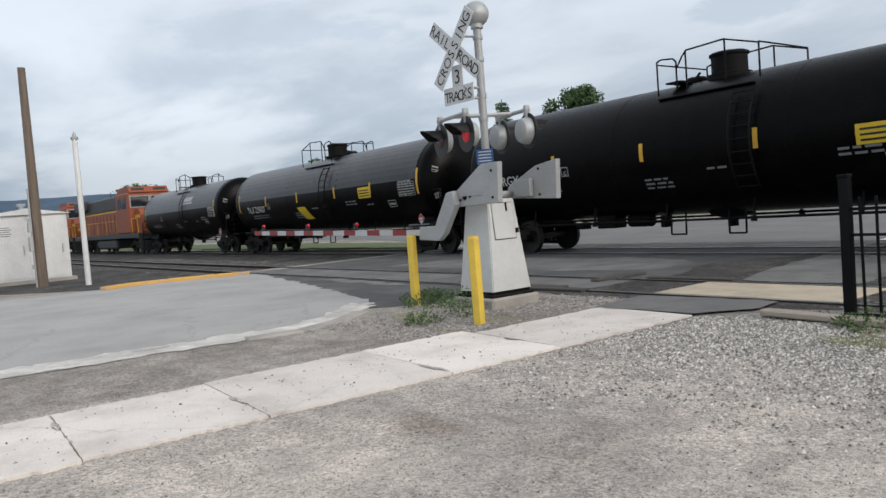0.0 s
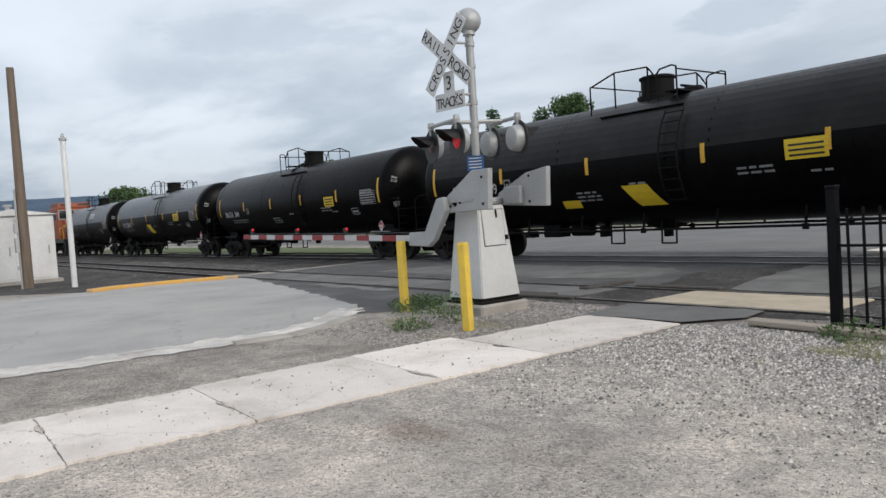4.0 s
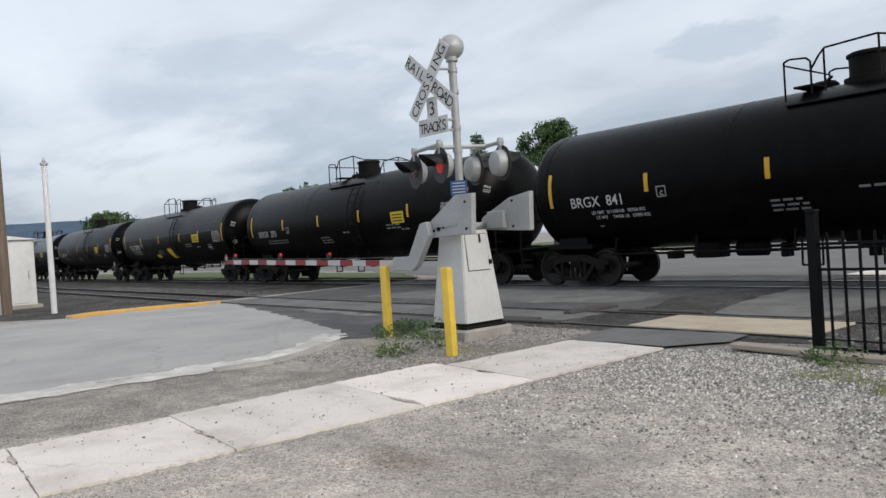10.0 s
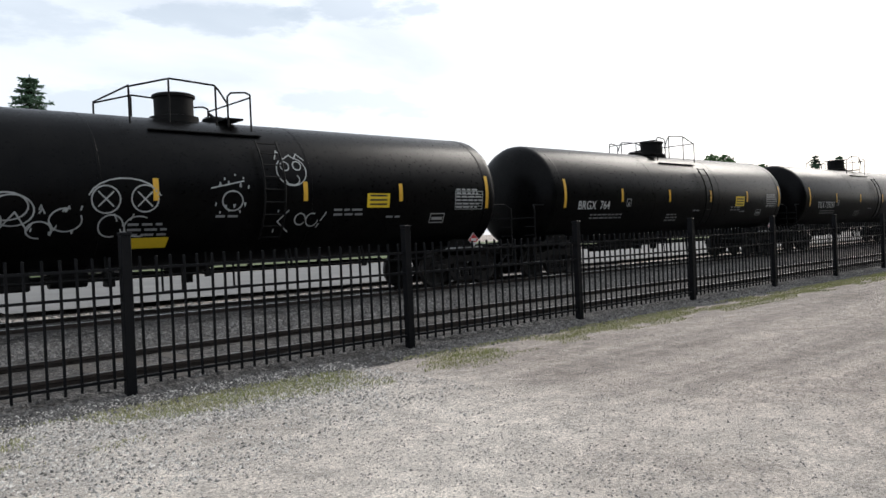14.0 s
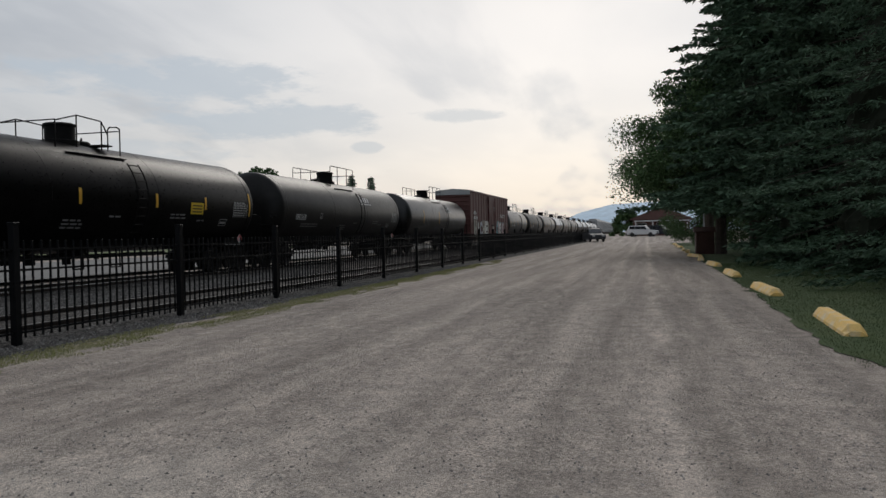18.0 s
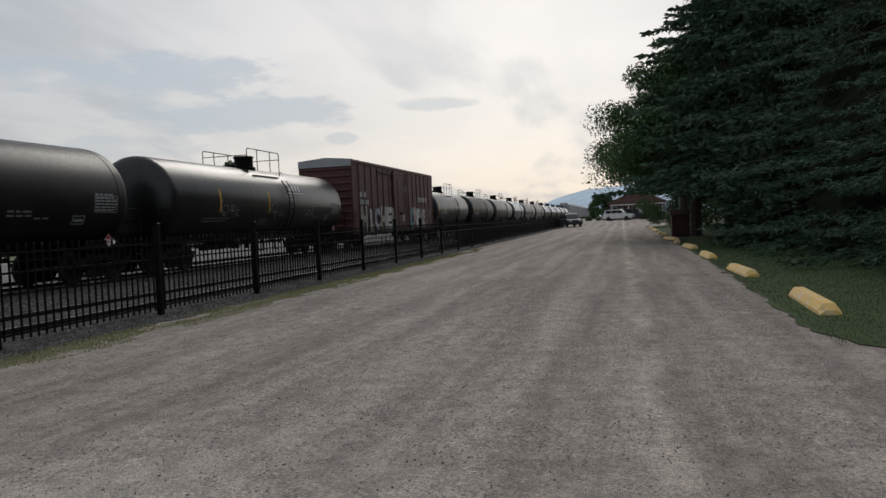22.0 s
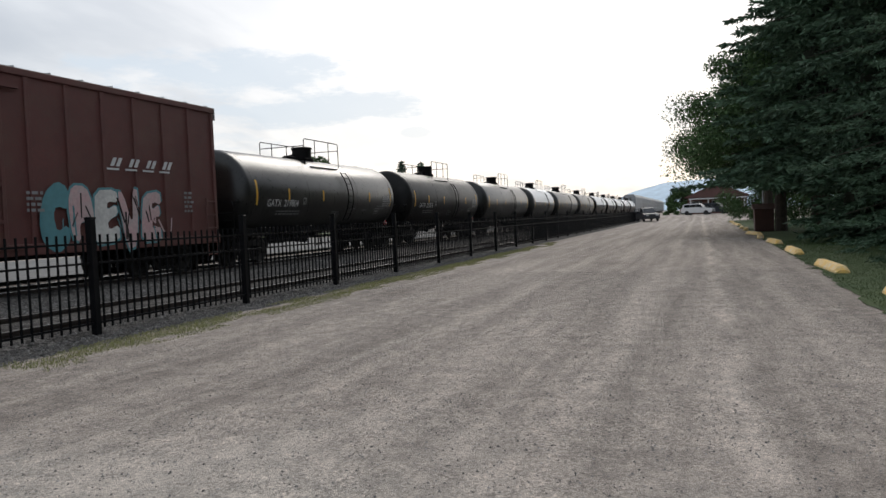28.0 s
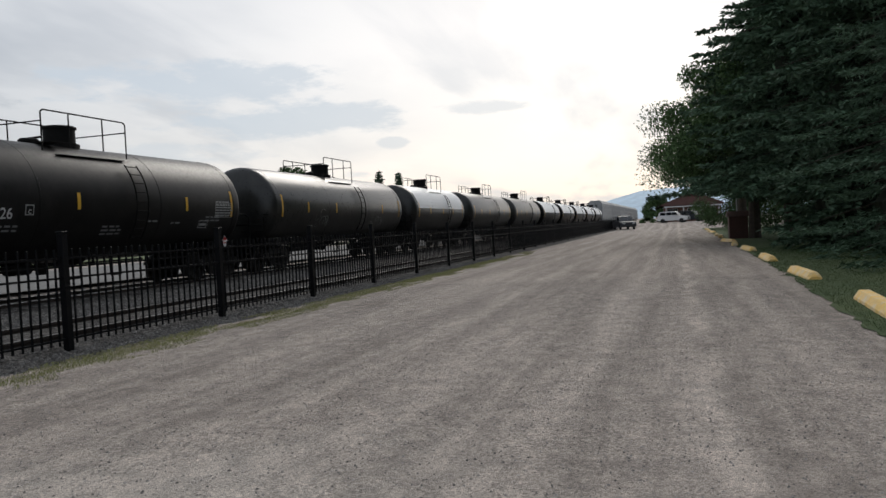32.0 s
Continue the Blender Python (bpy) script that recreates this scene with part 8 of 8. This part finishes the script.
def house(m, W, D, H, roof_h, wall, roof, label, windows):
    """A simple house: walls, gable roof, windows with frames; its front faces -y."""
    hs = thing("house", m, label, "house", "far houses")
    bm = bmesh.new()
    box(bm, (-W / 2, 0, 0), (W / 2, D, H))
    part("wall", bm, M[wall], hs)
    bm = bmesh.new()
    plate(bm, [(-W / 2 - 0.5, H - 0.05), (W / 2 + 0.5, H - 0.05), (W / 2 + 0.5, H + 0.1), (0, H + roof_h), (-W / 2 - 0.5, H + 0.1)], D + 1.0, Matrix.Translation((0, -0.5, 0)))
    part("roof", bm, M[roof], hs)
    for x, z, w, h in windows:
        bm = bmesh.new()
        box(bm, (x - w / 2 - 0.08, -0.05, z - 0.08), (x + w / 2 + 0.08, 0.02, z + h + 0.08), 0.01)
        fr = part("window", bm, M["house_white"], hs)
        bm = bmesh.new()
        box(bm, (x - w / 2, -0.06, z), (x + w / 2, -0.02, z + h))
        part("pane", bm, M["glass"], fr)
    return hs


house(pose(0.6, 48.5, LEFT), 4.2, 6, 2.6, 1.0, "house_white", "roof_brown", "small white house beyond the street", ((0.2, 0.9, 0.9, 0.9), (1.5, 0.0, 0.9, 2.0)))
house(pose(15, 64, LEFT), 10, 8, 2.9, 1.9, "brick", "roof_brown", "brown house under the spruces", ((-2, 1, 1.4, 1.2), (2, 1, 1.4, 1.2)))
house(pose(-30, 66, LEFT), 11, 8, 2.9, 1.9, "house_white", "roof_brown", "pale house beyond the crossing", ((-2, 1, 1.4, 1.2), (2, 1, 1.4, 1.2)))
d = house(pose(146, -3.2, 0.5, 0, 0, -90), 10, 20, 3.0, 2.4, "brick", "roof_brown", "low brown station building at the end of the lot", ((-3.4, 0.9, 1.6, 1.4), (0, 0.9, 1.6, 1.4), (3.2, 0.9, 1.6, 1.4)))
bm = bmesh.new()
box(bm, (-4.8, -2.2, 2.62), (4.8, 0.2, 2.8), 0.02)
part("awning", bm, M["house_white"], d, "pale flat awning")
for k in range(4):
    bm = bmesh.new()
    box(bm, (-4.6 + k * 3.0, -2.0, 0), (-4.4 + k * 3.0, -1.8, 2.62))
    part("awning_post", bm, M["house_white"], d)

kiosk = thing("bin_enclosure", pose(47.5, -3.35, 0.01), "brown wooden litter bin enclosure with pitched lid", "litter bin")
bm = bmesh.new()
box(bm, (-0.5, -0.5, 0), (0.5, 0.5, 1.25), 0.02)
part("body", bm, M["brown_sign"], kiosk)
bm = bmesh.new()
plate(bm, [(-0.6, 1.25), (0.6, 1.25), (0.0, 1.55)], 1.2, Matrix.Translation((0, -0.6, 0)))
part("lid", bm, M["brown_sign"], kiosk)
for k in range(6):
    bm = bmesh.new()
    box(bm, (-0.515, -0.48 + k * 0.165, 0.04), (-0.5, -0.34 + k * 0.165, 1.22))
    part("slat", bm, M["brown_sign"], kiosk)
bm = bmesh.new()
rod(bm, (0.0, 0, 0), (0.0, 0, 2.6), 0.035)
tagged(part("sign_post", bm, M["galvanised"], m=pose(48.5, -3.4, 0.01)), "thin grey steel sign post on the lawn", "post")
for k, (x, y) in enumerate(((-5.4, 27.6), (-6.0, 29.4), (-4.2, 25.6), (-7.0, 24.4))):
    bm = bmesh.new()
    rod(bm, (0, 0, -0.02), (0, 0, 1.0), 0.075, seg=12)
    spin(bm, [(0.075, 1.0), (0.05, 1.05), (0, 1.07)], 12)
    tagged(part("bollard", bm, M["yellow_bollard"], m=pose(x, y, LEFT + 0.02), smooth=True), "yellow round steel bollard beyond the tracks", "bollard", "far yellow bollards")

# ---- pieces of the ground: ties, stones, weeds, grass ----
ties(near_track, -60, 62)
ties(train_track, -70, 45)


def near_stones():
    rng = np.random.default_rng(7)

    def strew(n, x0, x1, y0, y1, lo, hi, keep=None, z=0.0):
        x, y = rng.uniform(x0, x1, n), rng.uniform(y0, y1, n)
        s = lo + (hi - lo) * rng.random(n) ** 2.5
        rows = [(a, b, rise(a) + z + c * 0.25, c) for a, b, c in zip(x, y, s) if keep is None or keep(a, b)]
        return rows

    off_walk = lambda x, y: not (-8.0 < x < -6.22 and y < 7.6) and not (x < -5.8 and y > 7.6 and x > -8)
    # coarse light stones between the sidewalk and the fence foot
    rows = strew(170000, -6.2, 5.0, 3.2, 7.95, 0.004, 0.021, lambda x, y: off_walk(x, y) and 0.7 * noise.noise(Vector((x * 0.5, y * 0.9, 3))) + 0.35 * noise.noise(Vector((x * 1.9, y * 2.6, 5))) + (y - 4.75 - 0.2 * max(x + 2, 0)) * 0.55 + rng.uniform(-0.5, 0.4) > 0)
    tagged(stone_mesh("loose_stones", rows, M["stones"], 3), "loose pale crushed stone on packed dirt", "stones", kind="stuff")
    # sparse pebbles on the packed dirt and the lane
    rows = strew(60000, -10.1, 4, -1, 5.5, 0.003, 0.012, off_walk)
    rows += strew(22000, -10.2, -7.9, 4.6, 8.5, 0.006, 0.024, lambda x, y: noise.noise(Vector((x * 0.7, y * 0.7, 8))) + rng.uniform(-0.3, 0.3) > -0.15)
    rows += strew(60000, 2.5, 20, -1.8, 7.4, 0.003, 0.013)
    rows += [(a, b, LEFT + 0.024, c) for a, b, _, c in strew(420, -7.8, -6.35, -1, 7.2, 0.006, 0.02)]
    tagged(stone_mesh("pebbles", rows, M["pebble"], 4), "scattered small dark and pale pebbles", "pebbles", kind="stuff")
    # ballast of both tracks where it is seen closest
    rows = []
    for y0, x0, x1, n in ((TRACK_NEAR, -5.2, 30, 19000), (TRACK_TRAIN, -5.2, 26, 10000), (TRACK_NEAR, -46, -24.2, 7000)):
        part_ = strew(n, x0, x1, y0 - 1.5, y0 + 2.9, 0.018, 0.05)
        rows += [(a, b, (0.05 if a < -24 else max(0.05, rise(a))) + 0.01 * rng.random(), c) for a, b, _, c in part_ if min(abs(b - y0 - GAUGE / 2), abs(b - y0 + GAUGE / 2)) > 0.09]
    rows += [(a, b, rise(a) + 0.008, c) for a, b, _, c in strew(15000, 0.2, 34, 7.3, 8.6, 0.014, 0.042)]
    rows += [(a, b, rise(a) + 0.008, c) for a, b, _, c in strew(22000, -5.0, 30, 11.6, 14.2, 0.016, 0.05)]
    tagged(stone_mesh("ballast_stones", rows, M["ballast_stone"], 5), "dark grey angular ballast stones", "ballast", kind="stuff")


near_stones()


def weeds():
    rng = np.random.default_rng(9)
    for x, y, r, h in ((-10.35, 6.75, 0.5, 0.2), (-9.05, 6.3, 0.36, 0.36), (-9.0, 5.55, 0.26, 0.16), (-10.9, 6.9, 0.35, 0.2), (-4.35, 7.55, 0.3, 0.16), (-11.1, 7.3, 0.4, 0.15)):
        n = int(130 * r / 0.4)
        a, d = rng.uniform(0, math.tau, n), r * np.sqrt(rng.random(n))
        z = rng.random(n) * h * 1.5 * (1 - 0.6 * d / r)
        cs = np.stack([x + d * np.cos(a), y + d * np.sin(a), rise(x) + z, np.full(n, 0.05)], 1)
        ob = leaf_cloud("weed", cs, M["weed"], 6, 0.02, int(100 + 10 * abs(x)))
        tagged(ob, "low leafy green weed growing in gravel", "weed", "weeds by the signal")
    rows = []
    for n, x0, x1, y0, y1, thick in ((9000, -4.5, 0.5, 6.7, 7.9, -0.02), (12000, -4.6, 6.5, 6.0, 7.4, 0.14), (46000, 0.0, 40, 6.55, 7.5, -0.05), (34000, 0.0, 34, 6.85, 7.45, -0.3), (2500, -10.2, -8.0, 5.2, 6.4, 0.2), (9000, -3.6, -1.2, 6.3, 7.2, 0.02)):
        for _ in range(n):
            x, y = rng.uniform(x0, x1), rng.uniform(y0, y1)
            if noise.noise(Vector((x * 0.9, y * 1.6, 2.0))) > thick:
                rows.append((x, y, rise(x), rng.uniform(0.01, 0.04)))
    tagged(blade_mesh("grass_tufts", rows, M["blade"], 5, 0.003), "thin yellow-green grass along the fence", "grass", kind="stuff")
    rows = []
    for _ in range(70000):
        x = rng.uniform(8.5, 34)
        y = rng.uniform(-5.5, -1.4)
        if x > 9.8 and y < -2.0 - 0.02 * (x - 10) + 0.25 * noise.noise(Vector((x, y, 0))):
            rows.append((x, y, 0.01, rng.uniform(0.01, 0.03)))
    tagged(blade_mesh("lawn_blades", rows, M["lawn_blade"], 6, 0.003), "short green lawn blades", "grass", kind="stuff")


weeds()

# dark flangeways along the rails in the crossing
for k, y in enumerate((TRACK_NEAR, TRACK_TRAIN)):
    for side in (-1, 1):
        bm = bmesh.new()
        c = y + side * GAUGE / 2
        ragged(bm, [(-22.6 if k == 0 else -23.0, c - 0.14), (-9.4 if k == 0 else -8.6, c - 0.13), (-9.4 if k == 0 else -8.6, c + 0.12), (-22.6 if k == 0 else -23.0, c + 0.14)], LEFT + 0.018, 0.03, 0.25, 30 + k * 2 + side)
        tagged(part("flangeway", bm, M["flange_dirt"]), "dark dirt-filled groove along the crossing rail", "crossing", kind="structure")

motions()
